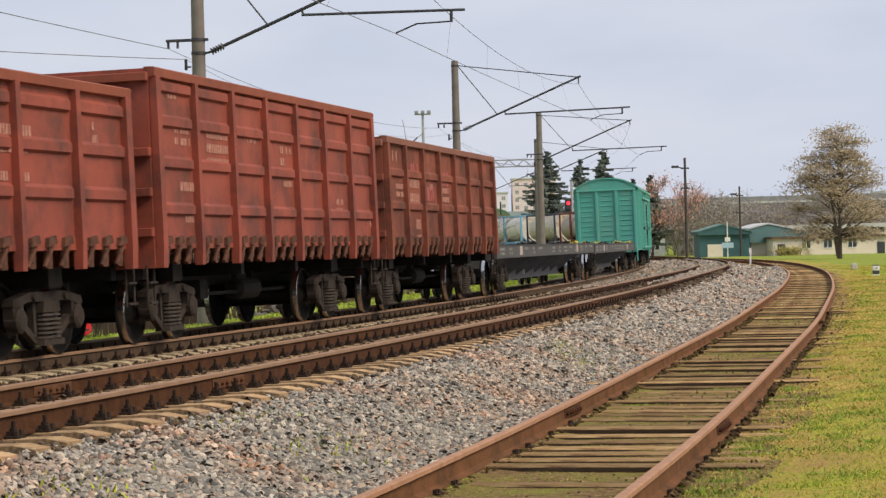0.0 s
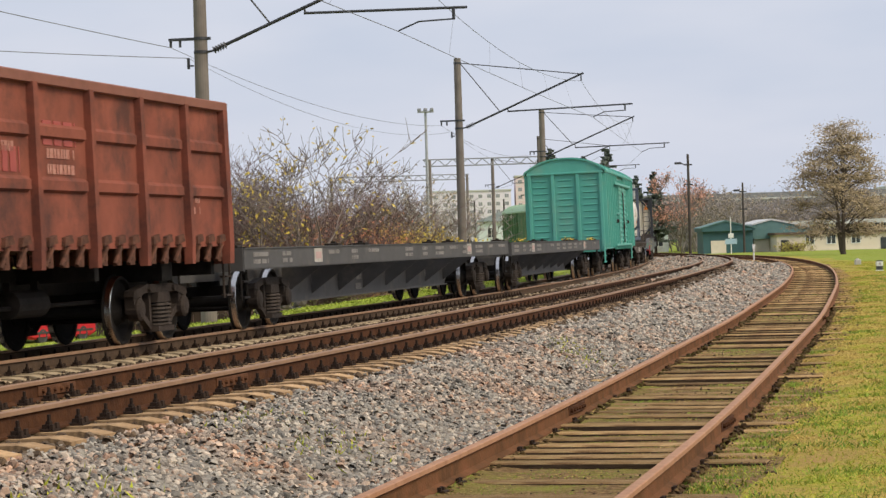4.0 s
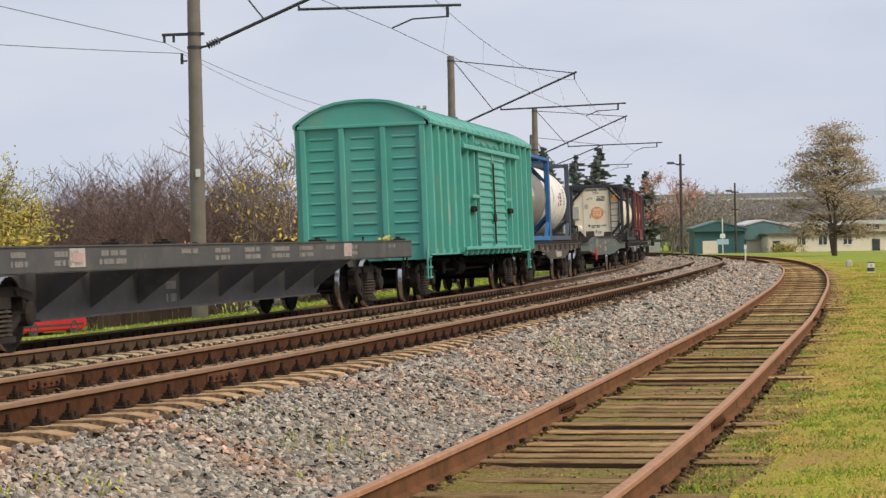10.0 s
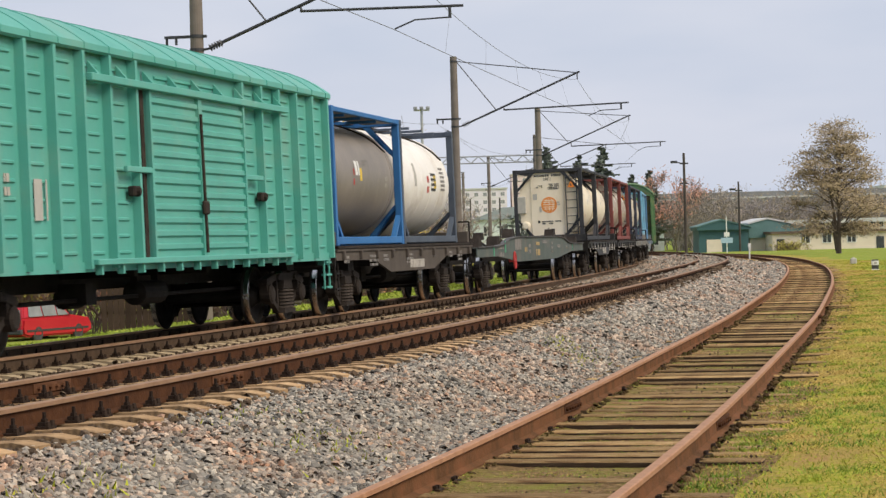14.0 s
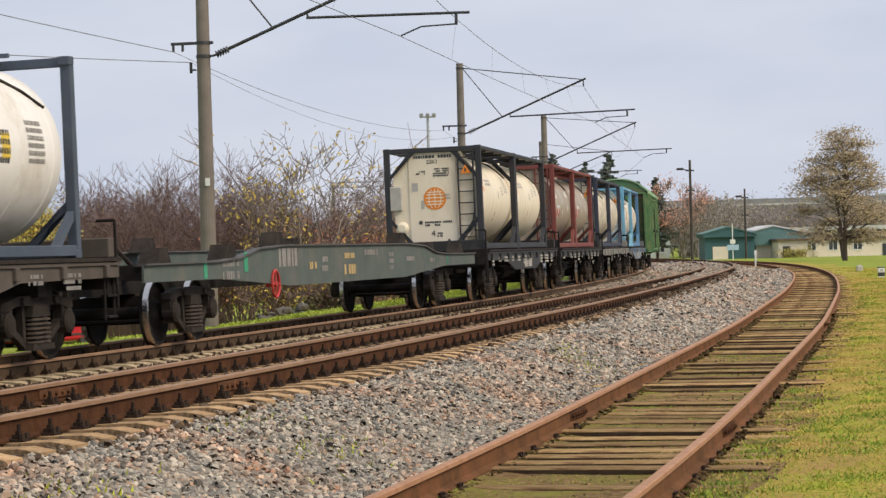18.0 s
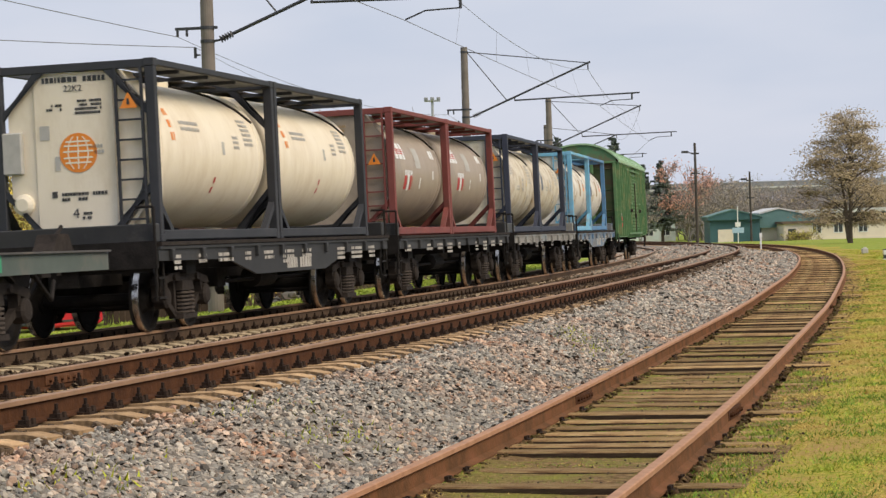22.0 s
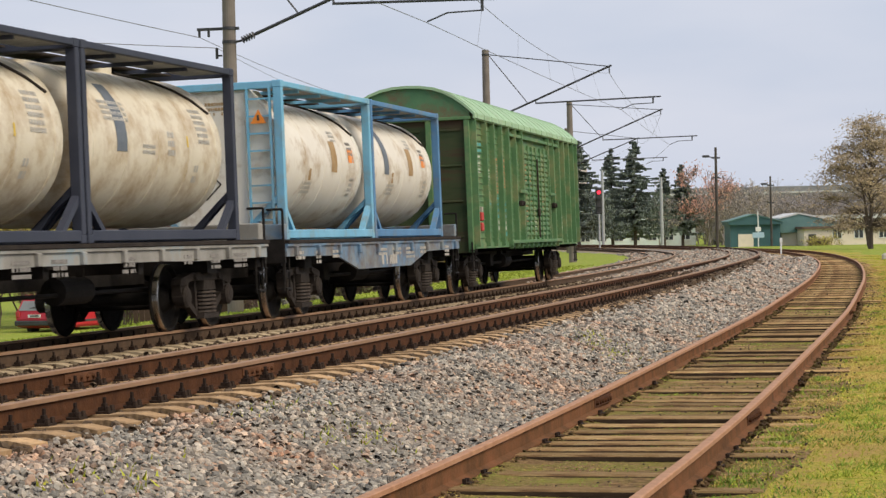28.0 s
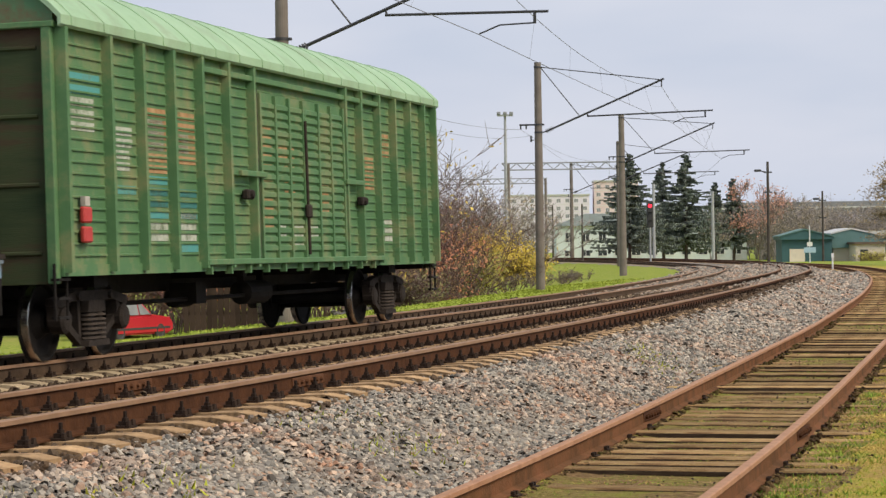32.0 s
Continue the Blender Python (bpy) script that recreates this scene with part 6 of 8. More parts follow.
def pale_stub(x, y):
    bm = bmesh.new()
    box(bm, x - 0.15, x + 0.15, y - 0.12, y + 0.12, ground_z(x, y) - 0.1, ground_z(x, y) + 0.26, 0.03)
    lathe(bm, [(ground_z(x, y) + 0.255, 0.09), (ground_z(x, y) + 0.31, 0.06)], (x, y, 0), "z", 10)
    tagged(new("concrete_stub", mesh_of("concrete_stub", bm, M_GREYLABEL)), "small pale concrete stub standing in the grass", "marker")




# ---- trees and shrubs ----
def leaf_mat(name, a, b):
    return material(name, [a, b], 0.7, 0, 3, random=0.35, island=True)


L_YELLOW = leaf_mat("yellow_autumn_leaves", (0.42, 0.30, 0.03), (0.55, 0.42, 0.06))
L_ORANGE = leaf_mat("orange_autumn_leaves", (0.48, 0.26, 0.03), (0.58, 0.38, 0.06))
L_LIME = leaf_mat("yellow_green_leaves", (0.25, 0.225, 0.04), (0.38, 0.325, 0.065))
L_BROWN = leaf_mat("brown_autumn_leaves", (0.20, 0.13, 0.05), (0.30, 0.21, 0.09))
L_RED = leaf_mat("russet_leaves", (0.40, 0.14, 0.07), (0.48, 0.22, 0.12))
L_OLIVE = leaf_mat("olive_leaves", (0.11, 0.12, 0.04), (0.19, 0.17, 0.07))
# Spruce needles: the far haze is mixed into their colour, paler than living needles.
L_NEEDLE = leaf_mat("haze_paled_spruce_needles", (0.14, 0.17, 0.145), (0.22, 0.25, 0.21))
M_BARK = material("grey_brown_bark", [(0.085, 0.065, 0.055), (0.15, 0.12, 0.10)], 0.95, 0, 6, 0.4)
M_TWIG = material("purple_brown_twigs", [(0.14, 0.095, 0.085), (0.24, 0.165, 0.15)], 0.95, 0, 6)
M_TWIG_GREY = material("grey_brown_twigs", [(0.17, 0.135, 0.115), (0.27, 0.22, 0.19)], 0.95, 0, 6)


def woody(rng, height, spread, stems, depth, thick, lean=0.25, min_r=0.012):
    """Limbs of a shrub or tree as one mesh, and the twig ends where leaves can sit."""
    verts, faces, tips = [], [], []

    def limb(p, d, length, r, level):
        n = 3 if level else 4
        ring_prev = None
        for k in range(n + 1):
            f = k / n
            rr = max(r * (1 - 0.55 * f), min_r * 0.7)
            side = d.orthogonal().normalized()
            other = d.cross(side)
            seg = 5 if level < 2 else 3
            ring = []
            for i in range(seg):
                w = 2 * math.pi * i / seg
                verts.append(p + (side * math.cos(w) + other * math.sin(w)) * rr)
                ring.append(len(verts) - 1)
            if ring_prev:
                for i in range(seg):
                    j = (i + 1) % seg
                    faces.append((ring_prev[i], ring_prev[j], ring[j], ring[i]))
            ring_prev = ring
            if k < n:
                d = (d + Vector((rng.gauss(0, 0.23), rng.gauss(0, 0.23), rng.gauss(0.07, 0.12)))).normalized()
                p = p + d * (length / n)
                if level < depth and k >= (1 if level else 1):
                    for _ in range(2 if level < depth - 1 else 3):
                        a = rng.uniform(0, 2 * math.pi)
                        out = Vector((math.cos(a), math.sin(a), 0))
                        nd = (d * rng.uniform(0.5, 1.0) + out * rng.uniform(0.35, 0.9) * (0.6 + spread) + Vector((0, 0, 0.25))).normalized()
                        limb(p.copy(), nd, length * rng.uniform(0.42, 0.68), max(rr * 0.6, min_r), level + 1)
                if level >= depth - 1:
                    tips.append(p.copy())
        tips.append(p.copy())

    for _ in range(stems):
        a = rng.uniform(0, 2 * math.pi)
        off = Vector((math.cos(a), math.sin(a), 0)) * (rng.uniform(0, 0.25 * spread * 2) if stems > 1 else 0)
        d = (Vector((0, 0, 1)) + Vector((math.cos(a), math.sin(a), 0)) * (lean * rng.uniform(0.3, 1.2) if stems > 1 else 0.03)).normalized()
        limb(off + Vector((0, 0, -0.2)), d, height * rng.uniform(0.5, 0.62), thick * rng.uniform(0.7, 1.1), 0)
    return verts, faces, tips


def leaves(rng, tips, count, size, jitter, droop=0.0):
    verts, faces = [], []
    for _ in range(count):
        c = rng.choice(tips) + Vector((rng.gauss(0, jitter), rng.gauss(0, jitter), rng.gauss(0, jitter) - droop))
        a = Vector((rng.gauss(0, 1), rng.gauss(0, 1), rng.gauss(0, 1))).normalized()
        b = a.orthogonal().normalized()
        s = size * rng.uniform(0.6, 1.3)
        k = len(verts)
        verts += [c - a * s, c + b * s * 0.45, c + a * s, c - b * s * 0.45]
        faces.append((k, k + 1, k + 2, k + 3))
    return verts, faces


def plant(name, label, category, group, x, y, seed, height, spread, stems, depth, thick, bark, leaf=None, count=0, size=0.07, jitter=0.15, z=None, min_r=0.012, lean=0.25):
    rng = random.Random(seed)
    ob = thing(name, label, category, group, at_pose=pose(x, y, ground_z(x, y) if z is None else z))
    v, f, tips = woody(rng, height, spread, stems, depth, thick, lean, min_r)
    top = max(p.z for p in v)
    k = height / top
    v, tips = [p * k for p in v], [p * k for p in tips]
    part("trunk" if stems == 1 else "branchwork", quad_mesh("branchwork", v, f, bark), None, ob)
    if leaf:
        lv, lf = leaves(rng, tips, count, size, jitter)
        part("crown", quad_mesh("crown", lv, lf, leaf), None, ob)
    return ob


def spruce(x, y, h, w, seed, z=-1.2):
    rng = random.Random(seed)
    ob = thing("spruce_tree", "tall dark green spruce with drooping branches", "tree", "spruces", at_pose=pose(x, y, z))
    bm = bmesh.new()
    tube(bm, (0, 0, -0.3), (0, 0, h * 0.98), 0.2, 0.02, 8)
    part("trunk", bm, M_BARK, ob)
    v, f = [], []
    lev = 2.9
    while lev < h:
        r = w * (1 - lev / h) ** 0.95 * rng.uniform(0.75, 1.12) + 0.12
        for k in range(15 if lev < h * 0.6 else 10):
            a = rng.uniform(0, 2 * math.pi)
            out, side = Vector((math.cos(a), math.sin(a), 0)), Vector((-math.sin(a), math.cos(a), 0))
            rr = r * rng.uniform(0.5, 1.15)
            up = rng.uniform(-0.4, 0.4)
            for q in range(7):
                t = (q + 1) / 7
                c = Vector((0, 0, lev + up)) + out * rr * t - Vector((0, 0, 0.16 * rr * t * (1.2 - 0.9 * t)))
                wd = 0.10 + 0.20 * (1 - t)
                tip = c + out * 0.3 + Vector((0, 0, -0.18 * rng.random()))
                i = len(v)
                v += [c - side * wd, c - out * 0.1, c + side * wd, tip]
                f.append((i, i + 1, i + 2, i + 3))
                i = len(v)
                dz = Vector((0, 0, -rng.uniform(0.1, 0.32)))
                v += [c - out * 0.22, c + out * 0.24, c + out * rng.uniform(0.1, 0.25) + dz, c - out * 0.12 + dz * 0.8]
                f.append((i, i + 1, i + 2, i + 3))
                i = len(v)
                v += [c - side * 0.2, c + side * 0.2, c + side * 0.08 + dz * 0.9, c - side * 0.1 + dz]
                f.append((i, i + 1, i + 2, i + 3))
        lev += 0.40
    part("crown", quad_mesh("crown", v, f, L_NEEDLE), None, ob)
    return ob


# shrubs on the lower ground behind the train
G1 = "shrubs behind the line"
for k, (x, y, h, sp) in enumerate(((-14.2, 95, 6.2, 1.0), (-13.0, 98, 6.8, 0.9), (-11.7, 94, 7.1, 0.9), (-10.5, 97, 6.9, 0.9), (-9.5, 93, 7.2, 0.8), (-8.4, 99, 7.6, 0.9), (-7.2, 97, 6.4, 0.9))):
    plant("bare_shrub", "tall leafless purple-brown shrub with many thin stems", "shrub", G1, x, y, 100 + k, h, sp, 8, 3, 0.045, M_TWIG, L_BROWN if k % 3 == 2 else None, 160, 0.05, z=-1.5, lean=0.4, min_r=0.010)
for k, (x, y, h) in enumerate(((-15.7, 90, 5.9), (-16.6, 88, 5.6), (-15.2, 88, 4.4))):
    plant("yellow_bush", "dense bush with yellow-green autumn leaves", "shrub", G1, x, y, 130 + k, h * 1.12, 0.8, 8, 3, 0.05, M_TWIG, L_YELLOW if k == 1 else L_LIME, 6000, 0.085, 0.2, z=-1.5, lean=0.35)
rng_s = random.Random(61)
row = [o for o in bpy.data.objects if o.name.startswith("bare_shrub") and o.parent is None]
for k in range(12):
    o = copy_thing(row[k % len(row)], pose(-16.5 + 1.35 * k + rng_s.uniform(-0.4, 0.4), rng_s.uniform(102, 110), -1.5, 0, 0, rng_s.uniform(0, 360)))
    o.scale = (1.15, 1.15, rng_s.uniform(0.85, 1.1))
plant("sparse_tree", "bare young tree with scattered yellow leaves", "tree", G1, -5.3, 92, 141, 8.2, 0.95, 3, 3, 0.075, M_TWIG_GREY, L_YELLOW, 330, 0.10, 0.15, z=-1.5, lean=0.4, min_r=0.014)
plant("sparse_tree", "bare young tree with scattered yellow leaves", "tree", G1, -4.3, 95, 142, 6.6, 0.8, 3, 3, 0.07, M_TWIG_GREY, L_YELLOW, 200, 0.10, 0.12, z=-1.5, lean=0.4, min_r=0.010)
for k, (x, y, h, leaf, n) in enumerate(((-7.2, 90, 3.6, L_BROWN, 900), (-5.6, 89, 3.2, L_YELLOW, 700), (-4.2, 93, 3.0, L_BROWN, 900), (-3.2, 92, 2.3, L_OLIVE, 1300), (-8.8, 89, 3.3, L_RED, 700), (-10.4, 88, 3.0, L_RED, 500), (-12.0, 89, 3.2, L_BROWN, 700), (-13.8, 88, 3.2, L_OLIVE, 1000),
                                        (-2.4, 98, 2.6, L_BROWN, 900), (-1.6, 104, 2.2, L_OLIVE, 1200))):
    plant("low_bush", "low tangled bush with fading autumn leaves", "shrub", G1, x, y, 150 + k, h, 1.2, 10, 3, 0.035, M_TWIG, leaf, n, 0.07, 0.2, z=-1.45, lean=0.6)
for k, (x, y, h) in enumerate(((-1.9, 119, 3.4), (-0.5, 121, 3.5), (0.6, 118, 2.9), (-0.9, 114, 2.0), (-2.9, 117, 3.2))):
    plant("yellow_bush", "low bush with bright yellow and orange leaves", "shrub", G1, x, y, 170 + k, h, 1.2, 9, 3, 0.04, M_TWIG, (L_ORANGE, L_YELLOW, L_YELLOW, L_LIME, L_ORANGE)[k], 4200, 0.085, 0.25, z=-0.75, lean=0.6)
for k, (x, y, h) in enumerate(((3.0, 128, 0.9), (4.6, 138, 0.8), (1.2, 116, 1.0))):
    plant("dry_bush", "low dry grey-brown undergrowth by the poles", "shrub", G1, x, y, 180 + k, h, 1.4, 8, 3, 0.012, M_TWIG_GREY, L_BROWN, 250, 0.04, 0.2, lean=0.6, min_r=0.008)

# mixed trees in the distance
# Twig and leaf colours are lifted to carry the haze of distance.
M_TWIG_FAR = material("haze_paled_grey_twigs", [(0.26, 0.23, 0.215), (0.38, 0.345, 0.325)], 0.95, 0, 6)
L_FAR = leaf_mat("haze_paled_tan_leaves", (0.30, 0.24, 0.15), (0.38, 0.31, 0.21))
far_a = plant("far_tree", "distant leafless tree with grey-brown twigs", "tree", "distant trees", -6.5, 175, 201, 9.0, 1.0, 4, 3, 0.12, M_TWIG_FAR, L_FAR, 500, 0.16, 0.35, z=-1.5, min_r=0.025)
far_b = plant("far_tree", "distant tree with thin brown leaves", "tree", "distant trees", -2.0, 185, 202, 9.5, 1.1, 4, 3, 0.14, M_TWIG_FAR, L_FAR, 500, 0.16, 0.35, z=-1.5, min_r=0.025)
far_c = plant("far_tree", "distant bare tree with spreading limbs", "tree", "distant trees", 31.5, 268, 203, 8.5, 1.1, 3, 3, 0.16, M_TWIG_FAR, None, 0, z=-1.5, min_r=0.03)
rng_t = random.Random(77)
for k in range(140):
    if k >= 86:
        x, y, sc = rng_t.uniform(31, 64), rng_t.uniform(264, 300), rng_t.uniform(0.55, 0.85)
    elif k < 26:
        x, y, sc = rng_t.uniform(-26, 3), rng_t.uniform(150, 215), rng_t.uniform(0.6, 0.95)
    elif k < 34:
        x, y, sc = rng_t.uniform(31, 38), rng_t.uniform(275, 305), rng_t.uniform(0.75, 1.05)
    else:
        x, y, sc = rng_t.uniform(28, 80), rng_t.uniform(275, 340), rng_t.uniform(0.8, 1.15)
    m = pose(x, y, -1.5, 0, 0, rng_t.uniform(0, 360))
    o = copy_thing((far_a, far_b, far_c)[k % 3], m)
    o.scale = (sc * 1.1, sc * 1.1, sc)
for k, (x, y, h, w) in enumerate(((13.0, 232, 11.6, 6.4), (17.1, 244, 11.0, 5.0), (18.75, 236, 11.6, 6.2), (24.0, 262, 9.4, 3.2), (26.2, 264, 10.1, 3.4))):
    spruce(x, y, h, w, 300 + k)
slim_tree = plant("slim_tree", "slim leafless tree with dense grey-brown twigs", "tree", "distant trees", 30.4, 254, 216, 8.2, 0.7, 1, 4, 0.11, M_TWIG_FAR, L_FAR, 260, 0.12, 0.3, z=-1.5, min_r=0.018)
for k, (x, y, sc) in enumerate(((22.8, 249, 0.86), (28.9, 258, 0.97), (32.0, 256, 0.98), (33.6, 258, 0.9), (31.2, 263, 1.0), (35.4, 264, 0.95))):
    copy_thing(slim_tree, pose(x, y, -1.5, 0, 0, 70.0 * k)).scale = (sc * 1.1, sc * 1.1, sc)
L_RUST = leaf_mat("faded_russet_leaves", (0.42, 0.20, 0.13), (0.50, 0.28, 0.20))
plant("russet_tree", "bare-limbed tree with a thin russet crown", "tree", "distant trees", 27.8, 256, 211, 10.1, 0.6, 1, 4, 0.16, M_TWIG_GREY, L_RUST, 1500, 0.15, 0.35, z=-1.5, min_r=0.03)
L_TREE = leaf_mat("tan_green_autumn_leaves", (0.22, 0.17, 0.10), (0.38, 0.29, 0.16))


def crown_tree(x, y, h, w, seed):
    """A broad tree: trunk, limbs that reach to leaf clusters inside an uneven egg-shaped crown, and gaps between the clusters."""
    rng = random.Random(seed)
    ob = thing("autumn_tree", "broad tree with thin brown-yellow autumn leaves on grass", "tree", at_pose=pose(x, y, ground_z(x, y)))
    bm = bmesh.new()
    fork = h * 0.16
    tube(bm, (0, 0, -0.3), (0.05, 0, fork), 0.22, 0.15, 10)
    tube(bm, (0.05, 0, fork), (0.3, 0.1, h * 0.85), 0.15, 0.03, 8)
    tube(bm, (0.0, 0, fork * 0.5), (-0.7, 0.2, h * 0.66), 0.14, 0.03, 8)
    tube(bm, (-0.1, 0, 0.2), (-0.35, 0.1, fork * 1.6), 0.15, 0.12, 8)
    centres = []
    for k in range(170):
        t = rng.random() ** 1.1
        z = h * (0.2 + 0.77 * (round(t * 9) + rng.gauss(0, 0.34)) / 9)
        wide = float(np.interp(z / h, (0.18, 0.26, 0.42, 0.64, 0.84, 0.97), (0.62, 1.0, 0.97, 0.80, 0.56, 0.2)))
        a = rng.uniform(0, 2 * math.pi)
        r = w * wide * math.sqrt(rng.uniform(0.08, 1.0)) * (1 + 0.12 * math.sin(3 * a + z))
        centres.append(Vector((r * math.cos(a), r * math.sin(a), z - 0.10 * r)))
    for c in centres:
        base = Vector((0.1, 0.05, max(fork, c.z - rng.uniform(0.2, 1.2) - 0.25 * c.xy.length)))
        mid = base.lerp(c, 0.55) + Vector((0, 0, 0.15 * c.xy.length * 0.5))
        tube(bm, base, mid, 0.032, 0.018, 5, False)
        tube(bm, mid, c, 0.018, 0.008, 4, False)
        for _ in range(5):
            tube(bm, mid.lerp(c, rng.uniform(0.3, 1)), c + Vector((rng.gauss(0, 0.5), rng.gauss(0, 0.5), rng.gauss(0, 0.35))), 0.014, 0.008, 3, False)
    part("trunk", bm, M_BARK, ob)
    v, f = [], []
    for c in centres:
        size = rng.uniform(0.35, 0.75)
        for _ in range(rng.randint(80, 150)):
            p = c + Vector((rng.gauss(0, size), rng.gauss(0, size), rng.gauss(0, size * 0.30)))
            a = Vector((rng.gauss(0, 1), rng.gauss(0, 1), rng.gauss(0, 0.6))).normalized()
            b = a.orthogonal().normalized()
            q = rng.uniform(0.06, 0.12)
            i = len(v)
            v += [p - a * q, p + b * q * 0.5, p + a * q, p - b * q * 0.5]
            f.append((i, i + 1, i + 2, i + 3))
    part("crown", quad_mesh("crown", v, f, L_TREE), None, ob)


crown_tree(31.2, 176.0, 9.6, 4.3, 222)
plant("round_bush", "small round yellow-green bush by the cream building", "shrub", "", 36.6, 231.5, 231, 2.4, 1.0, 7, 3, 0.03, M_TWIG, L_LIME, 1500, 0.10, 0.2, z=-1.3)

rng_b = random.Random(55)
for k in range(14):
    leaf, n = ((L_BROWN, 1300), (L_RED, 1700), (L_OLIVE, 1000))[k % 3]
    plant("low_bush", "tangled brown bush on the lower ground", "shrub", G1, -16.5 + 1.05 * k + rng_b.uniform(-0.4, 0.4), rng_b.uniform(99, 106), 250 + k, rng_b.uniform(3.6, 5.2), 1.2, 8, 3, 0.04, M_TWIG, leaf, n, 0.075, 0.22, z=-1.5, lean=0.5)


# ---- buildings and the parked car ----
M_PLASTER = material("mint_white_lime_plaster", [(0.64, 0.71, 0.68), (0.74, 0.80, 0.77)], 0.9, 0, 0.6, dirt=(0.50, 0.50, 0.45), dirt_scale=0.3, dirt_amount=0.4)
M_CREAMWALL = material("cream_plaster", [(0.76, 0.66, 0.54), (0.84, 0.75, 0.63)], 0.9, 0, 0.6, dirt=(0.58, 0.50, 0.40), dirt_scale=0.3, dirt_amount=0.4)
M_PINKWALL = material("pale_pink_panel_wall", [(0.72, 0.57, 0.56), (0.80, 0.66, 0.65)], 0.9, 0, 0.4)
M_PALEWALL = material("pale_rose_white_panel_wall", [(0.74, 0.68, 0.74), (0.82, 0.77, 0.84)], 0.9, 0, 0.4)
M_WHITEWALL = material("white_panel_wall", [(0.72, 0.73, 0.76), (0.80, 0.81, 0.84)], 0.9, 0, 0.4)
M_TEALWALL = material("dark_teal_sheet_wall", [(0.035, 0.10, 0.115), (0.05, 0.13, 0.14)], 0.6, 0, 0.8)
M_TEALROOF = material("green_sheet_roof", [(0.09, 0.18, 0.175), (0.13, 0.24, 0.23)], 0.6, 0, 0.8)
M_GREYROOF = material("grey_green_roof", [(0.16, 0.19, 0.17), (0.22, 0.25, 0.22)], 0.8, 0, 0.8)
M_PALEROOF = material("pale_grey_roof", [(0.52, 0.53, 0.52), (0.6, 0.6, 0.59)], 0.7, 0, 0.8)
M_PANE = material("dark_window_glass", [(0.03, 0.035, 0.04), (0.07, 0.075, 0.08)], 0.12, 0, 1.5)
M_PANE_FAR = material("curtained_window_glass", [(0.20, 0.21, 0.23), (0.36, 0.36, 0.37)], 0.2, 0, 0.5)
M_FRAMEW = material("white_window_frame", [(0.7, 0.7, 0.68), (0.76, 0.76, 0.74)], 0.6, 0, 4)
M_GREYCONC = material("grey_bridge_concrete", [(0.20, 0.205, 0.22), (0.27, 0.275, 0.29)], 0.9, 0, 0.5)


def window(house, x, y, z, w, h, mull=1, glass=None):
    """A window whose pane sits back in a proud frame, on a wall facing -y."""
    bm = bmesh.new()
    t = 0.07
    for a, b, c, d in ((x - w / 2 - t, x + w / 2 + t, z + h, z + h + t), (x - w / 2 - t, x + w / 2 + t, z - t, z), (x - w / 2 - t, x - w / 2, z, z + h), (x + w / 2, x + w / 2 + t, z, z + h)):
        box(bm, a, b, y - 0.06, y + 0.02, c, d)
    for k in range(mull):
        q = x - w / 2 + w * (k + 1) / (mull + 1)
        box(bm, q - 0.03, q + 0.03, y - 0.04, y + 0.02, z, z + h)
    f = part("window", bm, M_FRAMEW, house)
    bm = bmesh.new()
    box(bm, x - w / 2, x + w / 2, y - 0.015, y + 0.01, z, z + h)
    part("pane", bm, glass or M_PANE, f)


def hip_roof(bm, x0, x1, y0, y1, z, rise, over=0.4, inset=4.0):
    x0, x1, y0, y1 = x0 - over, x1 + over, y0 - over, y1 + over
    ym = (y0 + y1) / 2
    lo = [bm.verts.new(p) for p in ((x0, y0, z), (x1, y0, z), (x1, y1, z), (x0, y1, z))]
    hi = [bm.verts.new((x0 + inset, ym, z + rise)), bm.verts.new((x1 - inset, ym, z + rise))]
    for f in ((lo[0], lo[1], hi[1], hi[0]), (lo[2], lo[3], hi[0], hi[1]), (lo[1], lo[2], hi[1]), (lo[3], lo[0], hi[0]), (lo[3], lo[2], lo[1], lo[0])):
        bm.faces.new(f)


def white_house():
    ob = thing("white_house", "two-storey white plastered house with a hipped roof", "house")
    x0, x1, y0, y1 = 7.3, 29.8, 285.0, 296.0
    bm = bmesh.new()
    box(bm, x0, x1, y0, y1, -2.0, 4.1)
    part("wall", bm, M_PLASTER, ob)
    bm = bmesh.new()
    hip_roof(bm, x0, x1, y0, y1, 4.1, 1.5)
    part("roof", bm, M_GREYROOF, ob)
    bm = bmesh.new()
    box(bm, x0 - 0.05, x1 + 0.05, y0 - 0.12, y0, 3.8, 4.08)
    part("cornice", bm, M_FRAMEW, ob)
    for k in range(11):
        x = x0 + 1.5 + k * 1.98
        window(ob, x, y0, 2.2, 0.8, 1.1)
        window(ob, x, y0, 0.55, 1.0, 0.62)


def apartment(x0, x1, y, z, floors, mat, label, step=3.0):
    ob = thing("apartment_block", label, "apartment building", "distant apartment blocks")
    bm = bmesh.new()
    box(bm, x0, x1, y, y + 14, -3, z)
    part("wall", bm, mat, ob)
    bm = bmesh.new()
    box(bm, x0 - 0.3, x1 + 0.3, y - 0.4, y + 14.3, z, z + 0.5)
    part("roof", bm, M_PALEROOF, ob)
    n = int((x1 - x0) / step)
    for f in range(floors):
        zz = z - 2.6 - f * 2.9
        for k in range(n):
            x = x0 + (k + 0.5) * (x1 - x0) / n
            window(ob, x, y, zz, 1.4, 1.3, 1, M_PANE_FAR)
        bm = bmesh.new()
        box(bm, x0, x1, y - 0.08, y, zz - 0.75, zz - 0.55)
        part("floor_band", bm, M_FRAMEW, ob)


